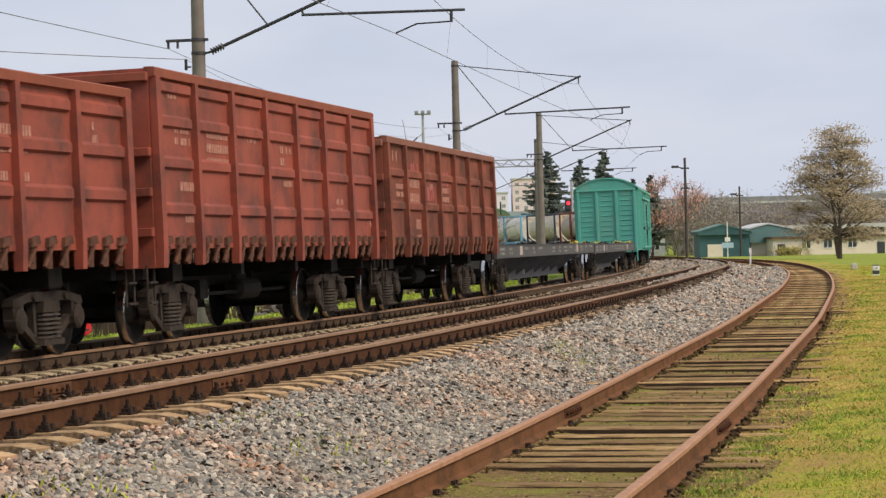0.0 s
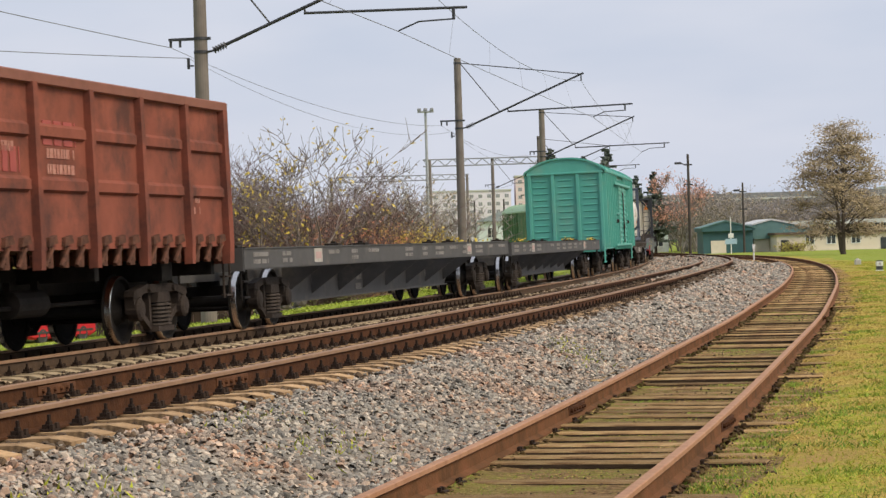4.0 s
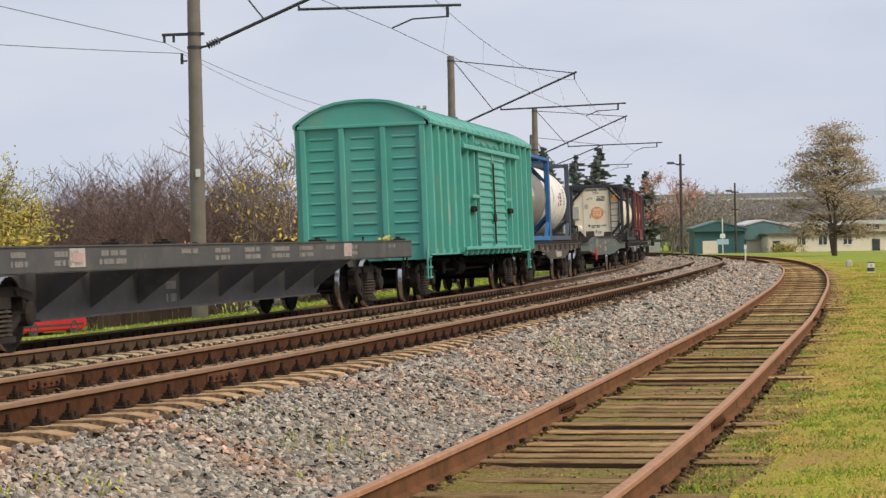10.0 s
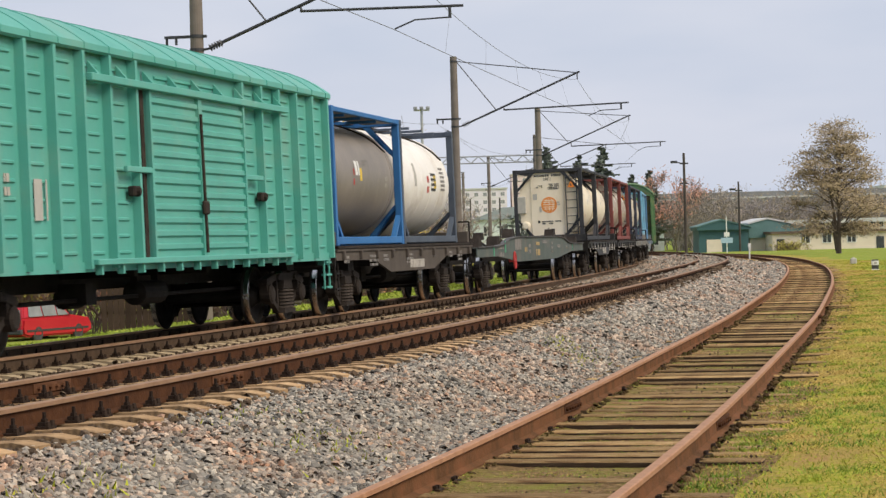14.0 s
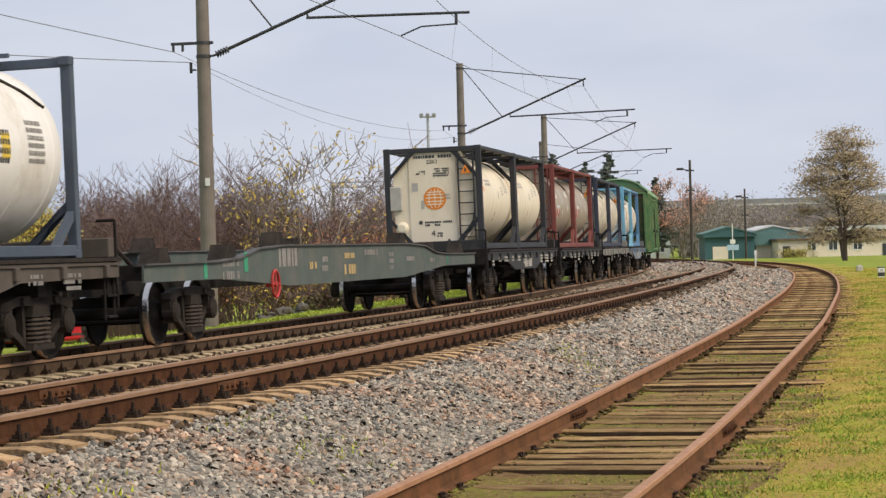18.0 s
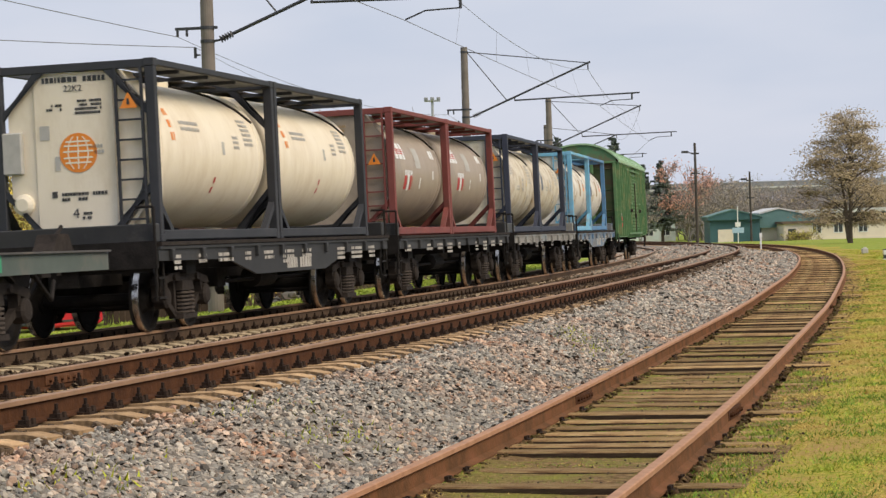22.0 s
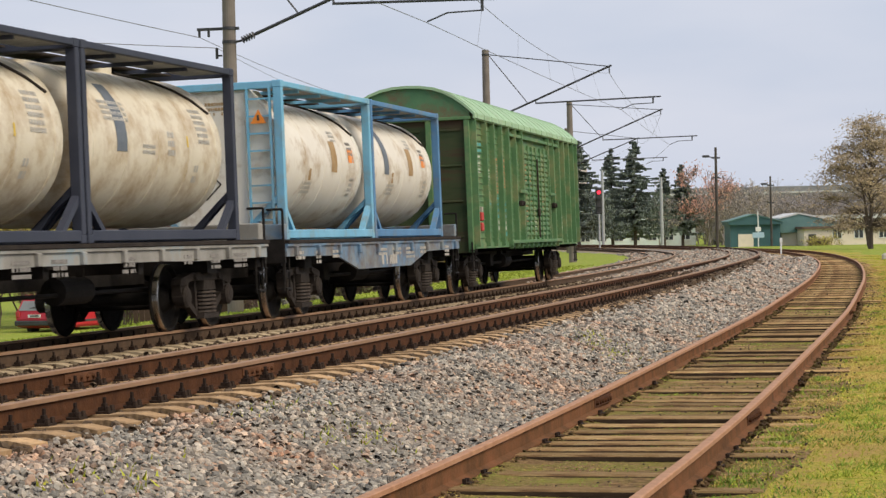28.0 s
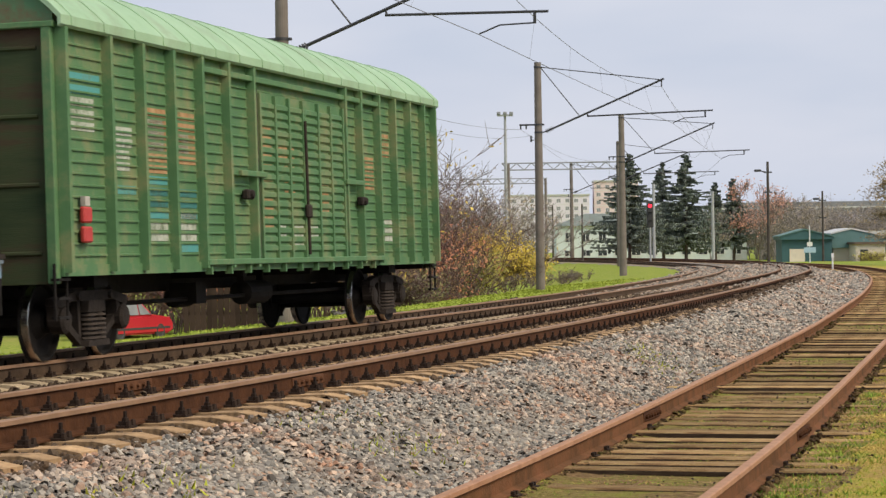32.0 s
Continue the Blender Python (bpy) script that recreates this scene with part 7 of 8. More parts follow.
M_EAVE = material("dark_brown_eave_boards", [(0.12, 0.085, 0.065), (0.18, 0.13, 0.10)], 0.85, 0, 2)


def low_buildings():
    ob = thing("teal_shed", "dark teal sheet-metal shed with pale gates", "shed")
    y = 236.0
    bm = bmesh.new()
    box(bm, 28.1, 33.0, y, y + 5, -2.0, 2.0)
    part("wall", bm, M_TEALWALL, ob)
    bm = bmesh.new()
    prism(bm, [(27.9, 2.0), (33.2, 2.0), (33.2, 2.2), (30.3, 2.95), (27.9, 2.3)], "y", y - 0.4, y + 5.4)
    part("roof", bm, M_TEALWALL, ob, "dark teal gable")
    bm = bmesh.new()
    prism(bm, [(27.8, 2.28), (30.3, 2.95), (33.3, 2.2), (33.3, 2.29), (30.3, 3.07), (27.8, 2.38)], "y", y - 0.5, y + 5.5)
    part("roof_edge", bm, M_TEALROOF, ob, "green sheet edge")
    for x, w in ((29.6, 1.5),):
        bm = bmesh.new()
        box(bm, x - w / 2, x + w / 2, y - 0.06, y, -2.0, 1.08)
        part("gate", bm, M_CREAMWALL, ob, "pale cream gate")
    ob = thing("cream_building", "low cream plastered building with a green gabled roof", "building", "low station buildings")
    y = 238.0
    bm = bmesh.new()
    box(bm, 33.4, 39.0, y, y + 10, -2.0, 1.12)
    part("wall", bm, M_CREAMWALL, ob)
    bm = bmesh.new()
    prism(bm, [(33.25, 1.12), (39.2, 1.12), (39.2, 2.08), (35.1, 2.95), (33.25, 2.5)], "y", y - 0.4, y + 10.4)
    part("roof", bm, M_TEALROOF, ob)
    bm = bmesh.new()
    prism(bm, [(33.15, 2.48), (35.1, 2.95), (39.35, 2.05), (39.35, 2.2), (35.1, 3.1), (33.15, 2.63)], "y", y - 0.5, y + 10.5)
    part("roof_edge", bm, M_PALEROOF, ob)
    ob = thing("cream_building", "long low cream building with dark windows and door", "building", "low station buildings")
    y = 233.0
    bm = bmesh.new()
    box(bm, 34.9, 52.5, y, y + 4.9, -2.0, 1.45)
    part("wall", bm, M_CREAMWALL, ob)
    bm = bmesh.new()
    box(bm, 34.7, 52.8, y - 0.3, y + 4.95, 1.45, 1.68)
    part("roof", bm, M_EAVE, ob, "dark brown eave")
    bm = bmesh.new()
    for x in (35.3, 45.0):
        bm = bmesh.new()
        box(bm, x, x + 0.75, y - 0.05, y, -2.0, 0.95)
        part("door", bm, M_PANE, ob, "dark door")
    for x in (38.1, 40.2, 42.6, 48.0, 50.4):
        window(ob, x, y, 0.5, 0.8, 0.95)
    ob = thing("long_hall", "long pale hall with a flat grey roof", "building", "low station buildings")
    y = 252.0
    bm = bmesh.new()
    box(bm, 39.0, 68.0, y, y + 12, -2.0, 2.45)
    part("wall", bm, M_CREAMWALL, ob)
    bm = bmesh.new()
    prism(bm, [(38.6, 2.45), (68.4, 2.45), (68.4, 2.72), (54, 2.9), (38.6, 2.85)], "y", y - 0.4, y + 12.4)
    part("roof", bm, M_PALEROOF, ob)
    for k in range(8):
        window(ob, 42.5 + k * 3.1, y, 1.9, 1.5, 0.6)


def overpass():
    ob = thing("road_overpass", "grey concrete road bridge far behind the trees", "bridge")
    y = 385.0
    bm = bmesh.new()
    box(bm, 36.0, 78.0, y, y + 9, 6.2, 7.3)
    part("deck", bm, M_GREYCONC, ob)
    bm = bmesh.new()
    box(bm, 36.0, 78.0, y - 0.25, y, 7.25, 7.55)
    part("kerb_beam", bm, M_PALEROOF, ob, "pale edge beam")
    bm = bmesh.new()
    box(bm, 36.0, 78.0, y - 0.1, y + 0.1, 7.55, 8.35)
    part("parapet", bm, M_GREYCONC, ob)
    for x in (40, 52, 64, 76):
        bm = bmesh.new()
        box(bm, x - 0.6, x + 0.6, y + 2, y + 4, -3, 6.6)
        part("pier", bm, M_GREYCONC, ob)


white_house()
apartment(5.9, 35.6, 900.0, 21.2, 7, M_PALEWALL, "distant pale rose panel block of many storeys")
apartment(37.4, 54.0, 900.0, 26.2, 8, M_PINKWALL, "distant taller pale pink panel block")
apartment(83.1, 103.0, 420.0, 9.0, 3, M_WHITEWALL, "distant white block behind the broad tree")
low_buildings()
overpass()
pale_stub(21.63, 118.0)


def back_wall(x0, x1, y, z0, z1, label):
    ob = thing("plank_fence", label, "fence")
    n = int((x1 - x0) / 0.19)
    bm0 = bmesh.new()
    box(bm0, -0.085, 0.085, -0.015, 0.015, 0, 1.0)
    me = mesh_of("plank", bm0, M_FENCE)
    rng = random.Random(9)
    for k in range(n):
        h = (z1 - z0) * rng.uniform(0.92, 1.05)
        o = part("plank", me, None, ob, at_pose=pose(x0 + 0.19 * k, y + rng.uniform(-0.01, 0.01), z0 - 0.4, 0, rng.uniform(-1.5, 1.5), 0))
        o.scale = (1, 1, h + 0.4)
    bm = bmesh.new()
    for z in (z0 + 0.25, z1 - 0.25):
        box(bm, x0 - 0.1, x1, y + 0.02, y + 0.07, z - 0.05, z + 0.05)
    part("rail", bm, M_FENCE, ob)


M_FENCE = material("dark_weathered_fence_planks", [(0.04, 0.027, 0.02), (0.075, 0.05, 0.038)], 0.95, 0, 4, 0.3, random=0.25)
back_wall(-10.2, -6.4, 79.0, -0.75, 0.75, "dark brown weathered plank fence behind the grass")


def rubble():
    ob = thing("rubble_pile", "small pile of pale stones by the fence", "stones")
    rng = random.Random(4)
    for k in range(14):
        bm = bmesh.new()
        bmesh.ops.create_icosphere(bm, subdivisions=1, radius=rng.uniform(0.12, 0.26))
        for v in bm.verts:
            v.co *= rng.uniform(0.75, 1.2)
            v.co.z *= 0.7
        x, y = -4.6 + rng.uniform(-0.8, 0.8), 78.0 + rng.uniform(-0.6, 0.6)
        part("stone", bm, M_STONE, ob, at_pose=pose(x, y, ground_z(x, y) + rng.uniform(0.02, 0.2)))


rubble()


def red_car():
    ob = thing("station_wagon", "red older station wagon parked on the grass", "car", at_pose=pose(-13.3, 85.0, -1.58, 0, 0, -25))
    L, W = 2.15, 0.82
    bm = bmesh.new()
    prism(bm, [(-L, 0.30), (-L - 0.04, 0.55), (-L + 0.02, 0.88), (L - 1.15, 0.90), (L - 0.15, 0.78), (L, 0.62), (L + 0.02, 0.32), (L - 0.3, 0.22), (-L + 0.3, 0.22)], "x", -W, W)
    bmesh.ops.bevel(bm, geom=[e for e in bm.edges if abs(e.verts[0].co.x - e.verts[1].co.x) < 0.01], offset=0.07, segments=2, affect="EDGES")
    part("body", bm, M_CARRED, ob)
    bm = bmesh.new()
    lo = [(-L + 0.04, 0.86), (0.98, 0.86)]
    vs = []
    for (y, z, w) in ((-L + 0.04, 0.86, W - 0.04), (0.98, 0.86, W - 0.04), (0.32, 1.36, W - 0.17), (-L + 0.28, 1.38, W - 0.17)):
        vs.append((bm.verts.new((-w, y, z)), bm.verts.new((w, y, z))))
    for i in range(4):
        a, b = vs[i], vs[(i + 1) % 4]
        bm.faces.new((a[0], a[1], b[1], b[0]))
    bm.faces.new([v[0] for v in vs])
    bm.faces.new([v[1] for v in vs][::-1])
    bmesh.ops.recalc_face_normals(bm, faces=bm.faces)
    bmesh.ops.bevel(bm, geom=list(bm.edges), offset=0.04, segments=2, affect="EDGES")
    part("cabin", bm, M_CARRED, ob)
    bm = bmesh.new()
    prism(bm, [(-W + 0.14, 0.93), (W - 0.14, 0.93), (W - 0.24, 1.29), (-W + 0.24, 1.29)], "y", -0.006, 0.006)
    part("rear_window", bm, M_CARGLASS, ob, at_pose=pose(0, -L - 0.385, 0.0, -24.7, 0, 0))
    for sg in (-1, 1):
        for a0, a1, b0, b1 in ((-1.78, -1.68, -0.92, -0.95), (-0.85, -0.88, -0.05, -0.05), (0.02, 0.02, 0.72, 0.22)):
            bm = bmesh.new()
            quad = [(a0, 0.92, W - 0.035), (b0, 0.92, W - 0.035), (b1, 1.30, W - 0.135), (a1, 1.30, W - 0.135)]
            v = [bm.verts.new((sg * w, y, z)) for y, z, w in quad] + [bm.verts.new((sg * (w + 0.012), y, z)) for y, z, w in quad]
            bm.faces.new(v[4:])
            bm.faces.new(v[:4][::-1])
            for i in range(4):
                bm.faces.new((v[i], v[(i + 1) % 4], v[4 + (i + 1) % 4], v[4 + i]))
            bmesh.ops.recalc_face_normals(bm, faces=bm.faces)
            part("side_window", bm, M_CARGLASS, ob)
        bm = bmesh.new()
        box(bm, sg * (W - 0.12) - 0.09, sg * (W - 0.12) + 0.09, -L - 0.055, -L - 0.02, 0.60, 0.82, 0.02)
        part("tail_light", bm, M_MARK_R, ob)
        bm = bmesh.new()
        box(bm, sg * W - 0.01, sg * W + 0.02, -L + 0.2, L - 0.25, 0.40, 0.47)
        part("side_strip", bm, M_MARK_K, ob)
        bm = bmesh.new()
        box(bm, sg * (W + 0.07) - 0.07, sg * (W + 0.07) + 0.07, 0.66, 0.78, 0.92, 1.04, 0.02)
        part("mirror", bm, M_MARK_K, ob)
        for y in (-1.25, 1.3):
            bm = bmesh.new()
            lathe(bm, [(sg * (W - 0.2), 0.28), (sg * (W - 0.18), 0.30), (sg * (W - 0.02), 0.30), (sg * W, 0.27), (sg * (W + 0.005), 0.19), (sg * (W - 0.02), 0.17)], (0, y, 0.30), "x", 20)
            part("wheel", bm, M_MARK_K, ob)
    for y in (-L - 0.06, L + 0.02):
        bm = bmesh.new()
        box(bm, -W + 0.02, W - 0.02, y - 0.07, y + 0.07, 0.32, 0.50, 0.03)
        part("bumper", bm, M_MARK_K, ob)
    bm = bmesh.new()
    box(bm, -0.26, 0.26, -L - 0.075, -L - 0.055, 0.60, 0.71)
    part("plate", bm, M_WHITE, ob)
    bars(ob, -L - 0.079, [(0.0, 0.655, 0.42, 1, 0.07)], M_MARK_K, 8, "plate_marking", end=True)
    bm = bmesh.new()
    tube(bm, (-0.25, -L + 0.03, 0.93), (0.2, -L + 0.02, 0.97), 0.012, seg=5)
    part("wiper", bm, M_MARK_K, ob)


M_CARRED = material("faded_red_car_paint", [(0.45, 0.014, 0.03), (0.52, 0.025, 0.04)], 0.35, 0, 1.5)
M_CARGLASS = material("hazy_car_glass", [(0.18, 0.19, 0.19), (0.30, 0.31, 0.31)], 0.15, 0, 1.2)
red_car()


# ---- track fittings ----
def fastening_mesh():
    """A ribbed base plate with two clips, each with its bolt and nut, and two coach screws."""
    bm = bmesh.new()
    box(bm, -0.17, 0.17, -0.07, 0.07, 0.0, 0.022)
    for sg in (-1, 1):
        box(bm, sg * 0.10 - 0.028, sg * 0.10 + 0.028, -0.04, 0.04, 0.022, 0.052)
        tube(bm, (sg * 0.108, 0, 0.05), (sg * 0.108, 0, 0.122), 0.015, seg=6)
        tube(bm, (sg * 0.108, 0, 0.052), (sg * 0.108, 0, 0.076), 0.028, 0.026, seg=6)
        tube(bm, (sg * 0.15, 0.04, 0.022), (sg * 0.15, 0.04, 0.062), 0.024, 0.018, seg=6)
        tube(bm, (sg * 0.15, -0.04, 0.022), (sg * 0.15, -0.04, 0.055), 0.024, 0.018, seg=6)
    return mesh_of("fastening", bm, M_FAST)


def spike_mesh():
    bm = bmesh.new()
    box(bm, -0.12, 0.12, -0.06, 0.06, 0.0, 0.012)
    for x, y in ((-0.08, -0.03), (0.08, 0.03), (0.08, -0.035)):
        box(bm, x - 0.014, x + 0.014, y - 0.014, y + 0.014, 0.012, 0.036)
    return mesh_of("fastening", bm, M_FAST)


def fasten(track, s0, near, s1, pitch, me, wood):
    v, f = [], []
    rng_f = random.Random(8)
    s = s0
    while s < s1:
        for side in (-1, 1):
            if wood and rng_f.random() < 0.5:
                continue
            x, y, z, h = on_track(track, s, side * 0.795)
            m = pose(x, y, z - 0.182, 0, 0, -math.degrees(h))
            if s < near:
                part("fastening", me, None, TRACKS[track], at_pose=m)
            else:
                b = len(v)
                v += [m @ q.co for q in me.vertices]
                f += [[b + i for i in p.vertices] for p in me.polygons]
        s += pitch
    if v:
        tagged(part("far_fastenings", quad_mesh("far_fastenings", v, f, M_FAST), None, TRACKS[track]), kind="stuff")


FAST, SPIKE = fastening_mesh(), spike_mesh()
fasten("M", -2, 75, 110, 0.545, FAST, False)
fasten("T", 0, 30, 60, 0.545, FAST, False)
fasten("S", -2, 30, 50, 0.60, SPIKE, True)


def joint_plates(track, s, side, m=None):
    verts = bmesh.new()
    box(verts, 0.012, 0.034, -0.42, 0.42, -0.14, -0.052, 0.004)
    box(verts, -0.034, -0.012, -0.42, 0.42, -0.14, -0.052, 0.004)
    for y in (-0.33, -0.2, -0.07, 0.07, 0.2, 0.33):
        for sg in (-1, 1):
            lathe(verts, [(sg * 0.034, 0.022), (sg * 0.06, 0.02)], (0, y, -0.095), "x", 6)
    x, y, z, h = on_track(track, s, side * 0.795)
    z = at(ZED[track], s) + CANT[track] * side / 2
    part("joint_plate", verts, M_JOINT if track == "M" else M_RAIL, TRACKS[track], "brown bolted rail joint plate", at_pose=pose(x, y, z, 0, 0, -math.degrees(h)))


M_JOINT = material("red_brown_joint_plate", [(0.09, 0.04, 0.02), (0.16, 0.072, 0.036)], 0.8, 0, 8, 0.3)
for s_j, side in ((14.4, 1), (14.2, -1), (39.4, 1), (39.2, -1)):
    joint_plates("M", s_j, side)
for s_j, side in ((14.5, 1), (16.5, -1), (39.0, 1)):
    joint_plates("S", s_j, side)


# ---- loose stones of the ballast, nearest the viewer ----
def stone_shapes(rng):
    """Blunt five- and six-sided lumps, with the face they lie on left off."""
    out = []
    for k in range(24):
        lo = [(math.cos(1.2566 * i + rng.uniform(-0.3, 0.3)) * rng.uniform(0.85, 1.15), math.sin(1.2566 * i + rng.uniform(-0.3, 0.3)) * rng.uniform(0.75, 1.1), rng.uniform(-0.75, -0.3)) for i in range(5)]
        hi = [(math.cos(1.2566 * i + 0.5 + rng.uniform(-0.3, 0.3)) * rng.uniform(0.5, 0.8), math.sin(1.2566 * i + 0.5 + rng.uniform(-0.3, 0.3)) * rng.uniform(0.45, 0.75), rng.uniform(0.4, 0.75)) for i in range(5)]
        out.append(np.array(lo + hi))
    faces = [f for i in range(5) for f in ((i, (i + 1) % 5, 5 + i), ((i + 1) % 5, 5 + (i + 1) % 5, 5 + i))] + [(5, 6, 7, 8, 9)]
    return out, faces


def scatter_stones(name, label, region, count, size, seed, mat, grow=45.0):
    rng = random.Random(seed)
    shapes, faces = stone_shapes(rng)
    V, F = [], []
    n = 0
    for _ in range(count):
        s, o = region(rng)
        x0, y0, _, h = on_track("T", s)
        x, y = x0 + o * math.cos(h), y0 - o * math.sin(h)
        z = bed_height(s, o)
        k = size * rng.uniform(0.6, 1.0) * rng.choice((1, 1, 1, 1.35)) * (1 + max(0, s - 15) / grow)
        a, b, c = rng.uniform(0, 6.28), rng.gauss(0, 0.5), rng.gauss(0, 0.5)
        m = np.array(Euler((b, c, a)).to_matrix())
        p = (shapes[rng.randrange(24)] * (k * 1.15, k, k * 0.72)) @ m.T + (x, y, z + k * rng.uniform(0.35, 1.35))
        V.append(p)
        F += [tuple(i + n for i in q) for q in faces]
        n += 10
    me = quad_mesh(name, np.concatenate(V).tolist(), F, mat)
    return tagged(new(name, me), label, "stones", kind="stuff")


def near_shoulder(rng):
    s = -1.5 + 121 * rng.random() ** 2.2
    return s, rng.uniform(at(OFF["M"], s) + 1.27, max(at(OFF["M"], s) + 2.0, at(OFF["S"], s) - 0.9))


def under_train(rng):
    while True:
        s = 2 + 60 * rng.random() ** 1.5
        o = rng.uniform(-2.0, 0.72)
        if 0.14 < s % 0.545 < 0.405 or o < -1.38:
            return s, o


def between_tracks(rng):
    """In the cribs of the near main track and on the bed between both."""
    while True:
        s = 2 + 70 * rng.random() ** 1.6
        o = rng.uniform(0.86, at(OFF["M"], s) + 1.34)
        lie = (s + 2) % 0.545 if o > at(OFF["M"], s) - 1.4 else s % 0.545
        if (0.14 if o > 1.4 else 0.20) < lie < (0.405 if o > 1.4 else 0.345) or 1.4 < o < at(OFF["M"], s) - 1.4:
            return s, o


def sleeper_ends(rng):
    while True:
        s = 2 + 90 * rng.random() ** 1.7
        if 0.15 < (s + 2) % 0.545 < 0.395:
            return s, at(OFF["M"], s) + rng.uniform(0.9, 1.45)


scatter_stones("shoulder_stones", "brown crushed stones between the sleeper ends", sleeper_ends, 6000, 0.032, 13, M_STONE_BROWN)
scatter_stones("ballast_stones", "loose grey and brown crushed stones beside the siding", near_shoulder, 122000, 0.0255, 11, M_STONE)
scatter_stones("crib_stones", "brown-dusted crushed stones between the sleepers", between_tracks, 22000, 0.023, 12, M_STONE_BROWN)
def far_bed(rng):
    s = 68 + 100 * rng.random() ** 1.3
    return s, rng.uniform(-1.9, at(OFF["M"], s) + 1.3)


scatter_stones("far_bed_stones", "pale crushed stones on the distant track bed", far_bed, 20000, 0.019, 15, M_STONE)
scatter_stones("dark_crib_stones", "crushed stones under the train, coloured dark for its shade", under_train, 7000, 0.032, 14, M_STONE_SHADE)


# ---- grass blades, moss and weeds ----
def scatter_blades(name, label, region, count, height, mat, seed, width=0.006, lean=0.5):
    rng = random.Random(seed)
    V, F = [], []
    for _ in range(count):
        s, o, k = region(rng)
        x0, y0, _, h = on_track("T", s)
        x, y = x0 + o * math.cos(h), y0 - o * math.sin(h)
        sy = float(np.interp(y, PY, S_GRID))
        u = x - at(PX, sy)
        z = sheet_height(sy, u * math.cos(at(PH, sy)), u, y) - 0.006
        hh = height * k * rng.uniform(0.5, 1.4)
        a = rng.uniform(0, 6.28)
        w = width * rng.uniform(0.7, 1.5) * (1 + s / 40)
        lx, ly = rng.gauss(0, lean) * hh, rng.gauss(0, lean) * hh
        n = len(V)
        V += [(x - w * math.cos(a), y - w * math.sin(a), z), (x + w * math.cos(a), y + w * math.sin(a), z), (x + lx, y + ly, z + hh)]
        F.append((n, n + 1, n + 2))
    return tagged(new(name, quad_mesh(name, V, F, mat)), label, "grass", kind="stuff")


M_BLADE = material("green_grass_blades", [(0.22, 0.29, 0.025), (0.50, 0.47, 0.06)], 0.8, 0, 0.6, random=0.4, island=True)
M_BLADE_BANK = material("bright_green_grass_blades", [(0.24, 0.32, 0.04), (0.36, 0.40, 0.07)], 0.8, 0, 0.6, random=0.3, island=True)
M_TUFT = material("deep_green_tuft_blades", [(0.10, 0.19, 0.03), (0.20, 0.30, 0.045), (0.40, 0.43, 0.06)], 0.8, 0, 0.9, random=0.35, island=True)
M_BLADE_DRY = material("straw_grass_blades", [(0.46, 0.31, 0.09), (0.60, 0.45, 0.14)], 0.8, 0, 0.6, random=0.35, island=True)


def greenness(s, o):
    """Above nought where living grass holds the ground beside the siding, below where it is dead or bare."""
    d = o - at(OFF["S"], s)
    far = min(1.0, max(0.0, (s - 13) / 10))
    return noise.noise((o * 1.1, s * 0.45, 2)) + 0.5 * noise.noise((o * 3.1, s * 1.4, 6)) + min(0.45, 0.3 * (d - 0.75 - 1.5 * far))


def lawn(rng):
    while True:
        s = 2 + 125 * rng.random() ** 1.8
        o = at(OFF["S"], s) + 1.0 + 7.0 * rng.random()
        if greenness(s, o) > rng.uniform(-0.12, 0.12):
            return s, o, 1.0


def clump_spots():
    """Rounded tufts: blades gathered about scattered centres."""
    rng = random.Random(41)
    while True:
        s = 2 + 80 * rng.random() ** 1.7
        o = at(OFF["S"], s) + 0.95 + 6.0 * rng.random() ** 1.2
        if greenness(s, o) < -0.15:
            continue
        r = rng.uniform(0.04, 0.16) * (1 + s / 60)
        for _ in range(rng.randint(25, 90)):
            yield s + rng.gauss(0, r), o + rng.gauss(0, r), rng.uniform(0.6, 1.4)


CLUMPS = clump_spots()


def lawn_dry(rng):
    while True:
        s = 2 + 90 * rng.random() ** 1.8
        o = at(OFF["S"], s) + 0.95 + 7.0 * rng.random()
        if greenness(s, o) < rng.uniform(-0.1, 0.3):
            return s, o, 1.0


def bank(rng):
    s = 10 + 110 * rng.random()
    return s, -3.0 - 7.5 * rng.random() ** 0.8, 1.0


def siding(rng):
    while True:
        s = 2 + 60 * rng.random() ** 1.6
        o = at(OFF["S"], s) + rng.uniform(-1.35, 1.3)
        if noise.noise((o * 1.6, s * 0.8, 7)) > rng.uniform(-0.25, 0.45):
            return s, o, 0.8


def siding_dry(rng):
    while True:
        s = 2 + 70 * rng.random() ** 1.6
        o = at(OFF["S"], s) + rng.uniform(-1.4, 1.5)
        if noise.noise((o * 1.3, s * 0.7, 17)) > rng.uniform(-0.3, 0.4):
            return s, o, 0.9


def tufts(rng):
    spots = ((25.4, 7.0), (24.2, 7.5), (24.8, 7.3), (12.0, 7.7), (12.1, 6.96), (7.8, 7.5), (26.2, 6.8), (5.8, 7.2))
    s, o = spots[rng.randrange(len(spots))]
    return s + rng.gauss(0, 0.5), o + rng.gauss(0, 0.16), 1.3


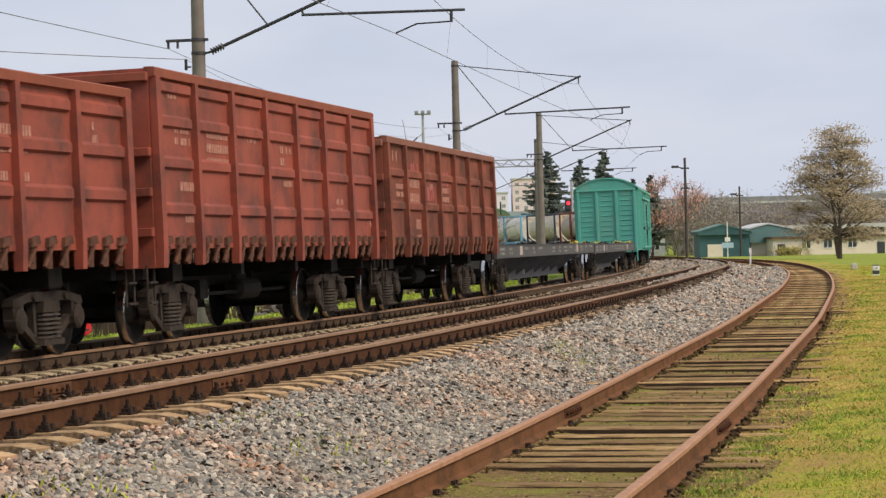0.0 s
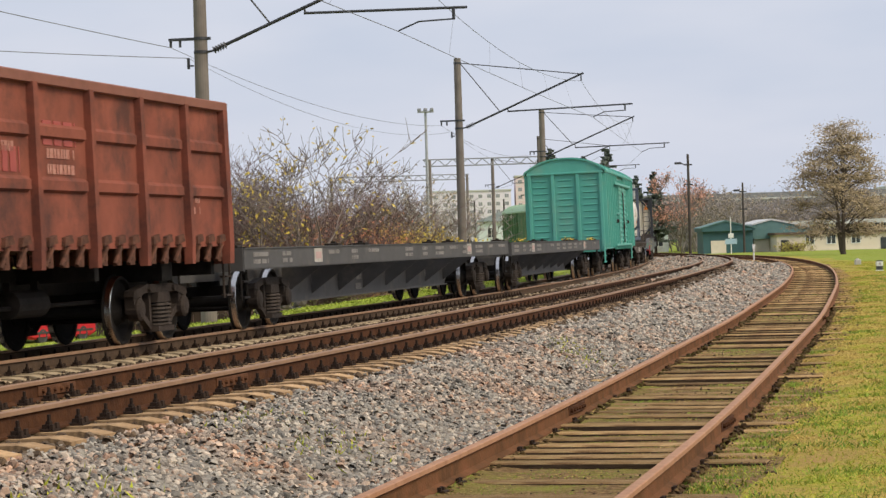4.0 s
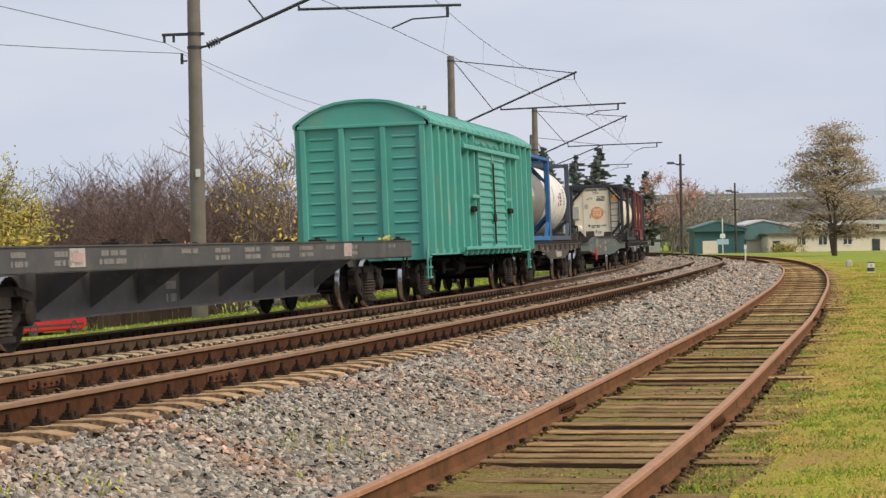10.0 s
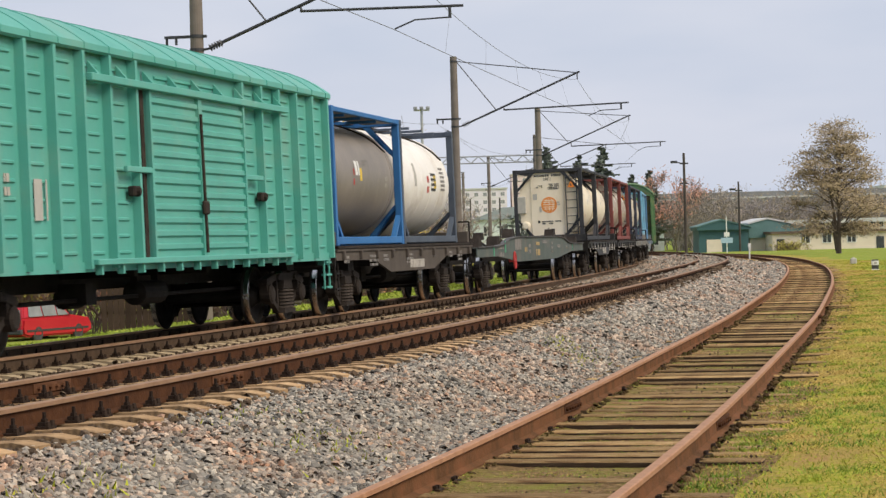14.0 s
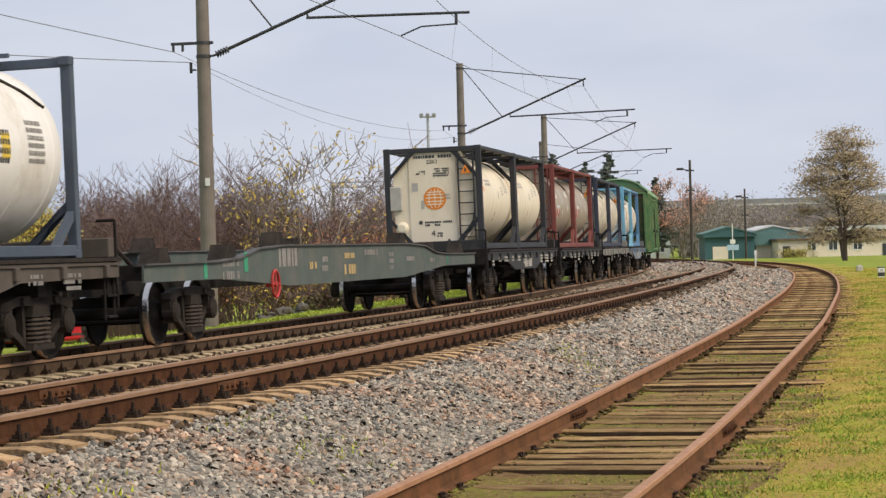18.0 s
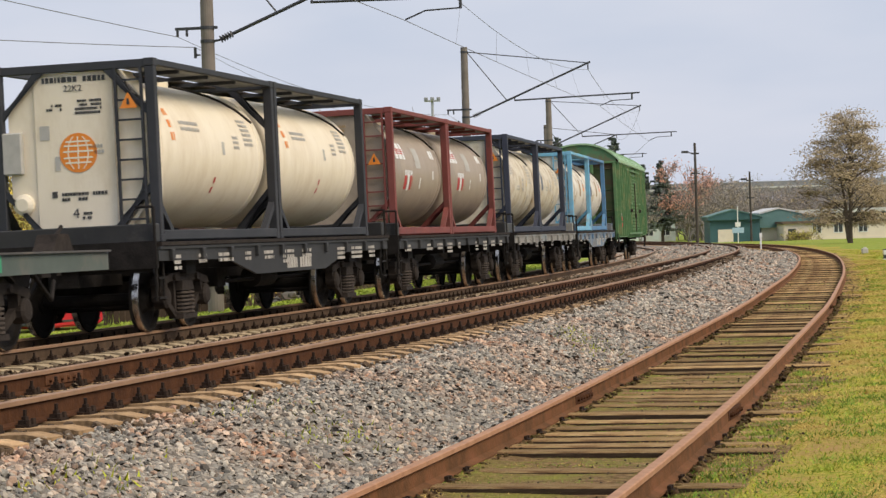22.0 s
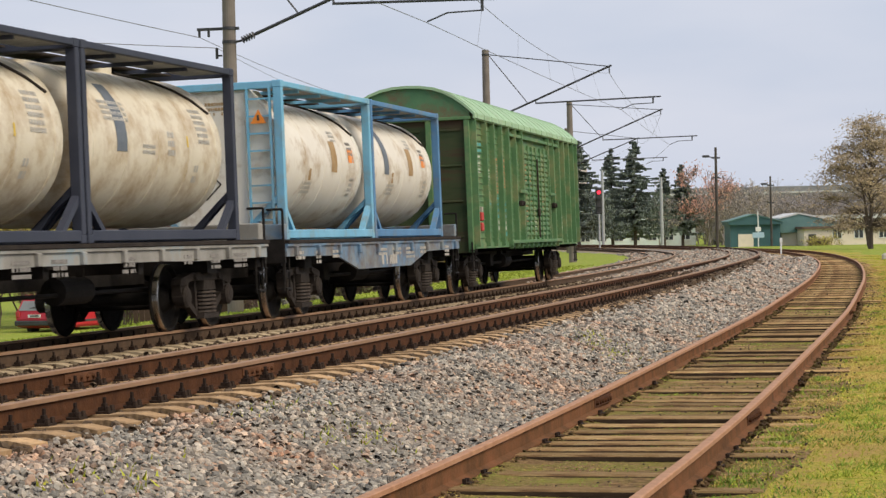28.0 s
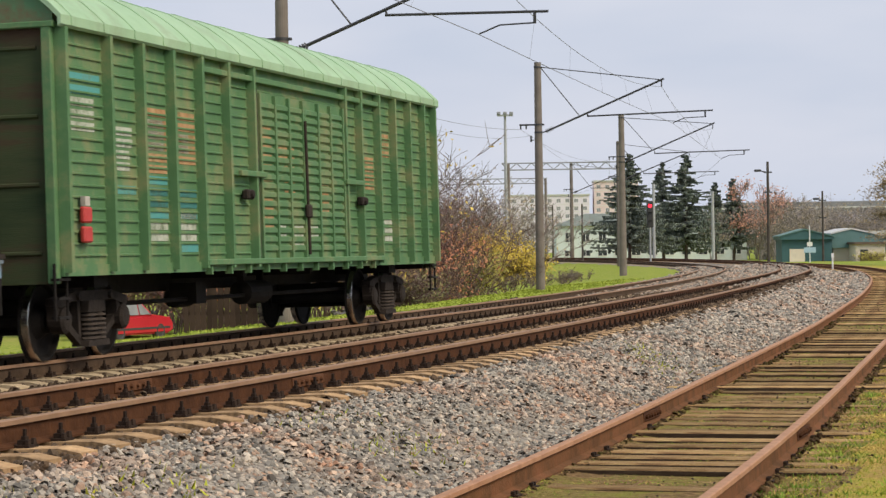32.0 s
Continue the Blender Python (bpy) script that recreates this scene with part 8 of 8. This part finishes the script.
scatter_blades("grass_lawn", "short patchy green grass beside the siding", lawn, 130000, 0.026, M_BLADE, 21, 0.0045, 1.1)
scatter_blades("grass_tufts", "rounded green grass tufts in the thin lawn", lambda rng: next(CLUMPS), 100000, 0.034, M_TUFT, 27, 0.0046, 0.8)
scatter_blades("dry_grass", "straw-coloured dead grass among the green", lawn_dry, 150000, 0.020, M_BLADE_DRY, 22, 0.004, 1.3)
scatter_blades("bank_grass", "green grass on the bank behind the line", bank, 30000, 0.05, M_BLADE_BANK, 23, 0.012, 0.9)
scatter_blades("siding_moss", "moss and weeds between the old sleepers", siding, 70000, 0.016, M_TUFT, 24, 0.004, 1.2)
scatter_blades("siding_straw", "dead straw and dry moss over the old sleepers", siding_dry, 50000, 0.014, M_BLADE_DRY, 28, 0.004, 1.4)
def soil_clods():
    """Dark earth and moss clumps lying along the foot of the siding rails."""
    rng = random.Random(31)
    while True:
        s = 2 + 45 * rng.random() ** 1.5
        yield s, at(OFF["S"], s) + rng.choice((-0.795, 0.795)) + rng.choice((-1, 1)) * rng.uniform(0.07, 0.15)


CLODS = soil_clods()
M_CLOD = stone_material("dark_soil_clod", [(0.03, 0.02, 0.012), (0.09, 0.055, 0.028), (0.06, 0.05, 0.015), (0.16, 0.10, 0.05)], (1, 1, 0.9), 0.4)
scatter_stones("soil_clods", "dark crumbs of earth along the siding rails", lambda rng: next(CLODS), 3600, 0.024, 32, M_CLOD)


def siding_grit(rng):
    s = 2 + 60 * rng.random() ** 1.7
    return s, at(OFF["S"], s) + rng.uniform(-1.3, 1.5)


scatter_stones("siding_grit", "small stones and dirt crumbs over the siding", siding_grit, 1800, 0.012, 33, M_STONE_BROWN)
scatter_blades("weed_tufts", "small weed tufts growing in the ballast", tufts, 700, 0.04, M_BLADE, 25, 0.008)


WEED = (30.0, 6.4)


def dark_weed(s, o):
    x0, y0, _, h = on_track("T", s)
    x, y = x0 + o * math.cos(h), y0 - o * math.sin(h)
    plant("dead_weed", "small dark dead weed standing in the ballast", "weed", "", x, y, 88, 0.10, 0.3, 1, 3, 0.004, M_BARK, L_BROWN, 45, 0.010, 0.015, min_r=0.002)


dark_weed(WEED[0], WEED[1])


def motions():
    for ob, s_mid, half, along, lift in TRAIN:
        walk(ob, train_rows(s_mid, half, along, lift))
    # the wheels roll: a turn of one metre per wheel radius
    steps = [k * 0.1 for k in range(321)]
    for w, dy in WHEELSETS:
        walk(w, [(t, pose(0, dy, 0.478, math.degrees(rolled(t) / 0.4785))) for t in steps])


motions()
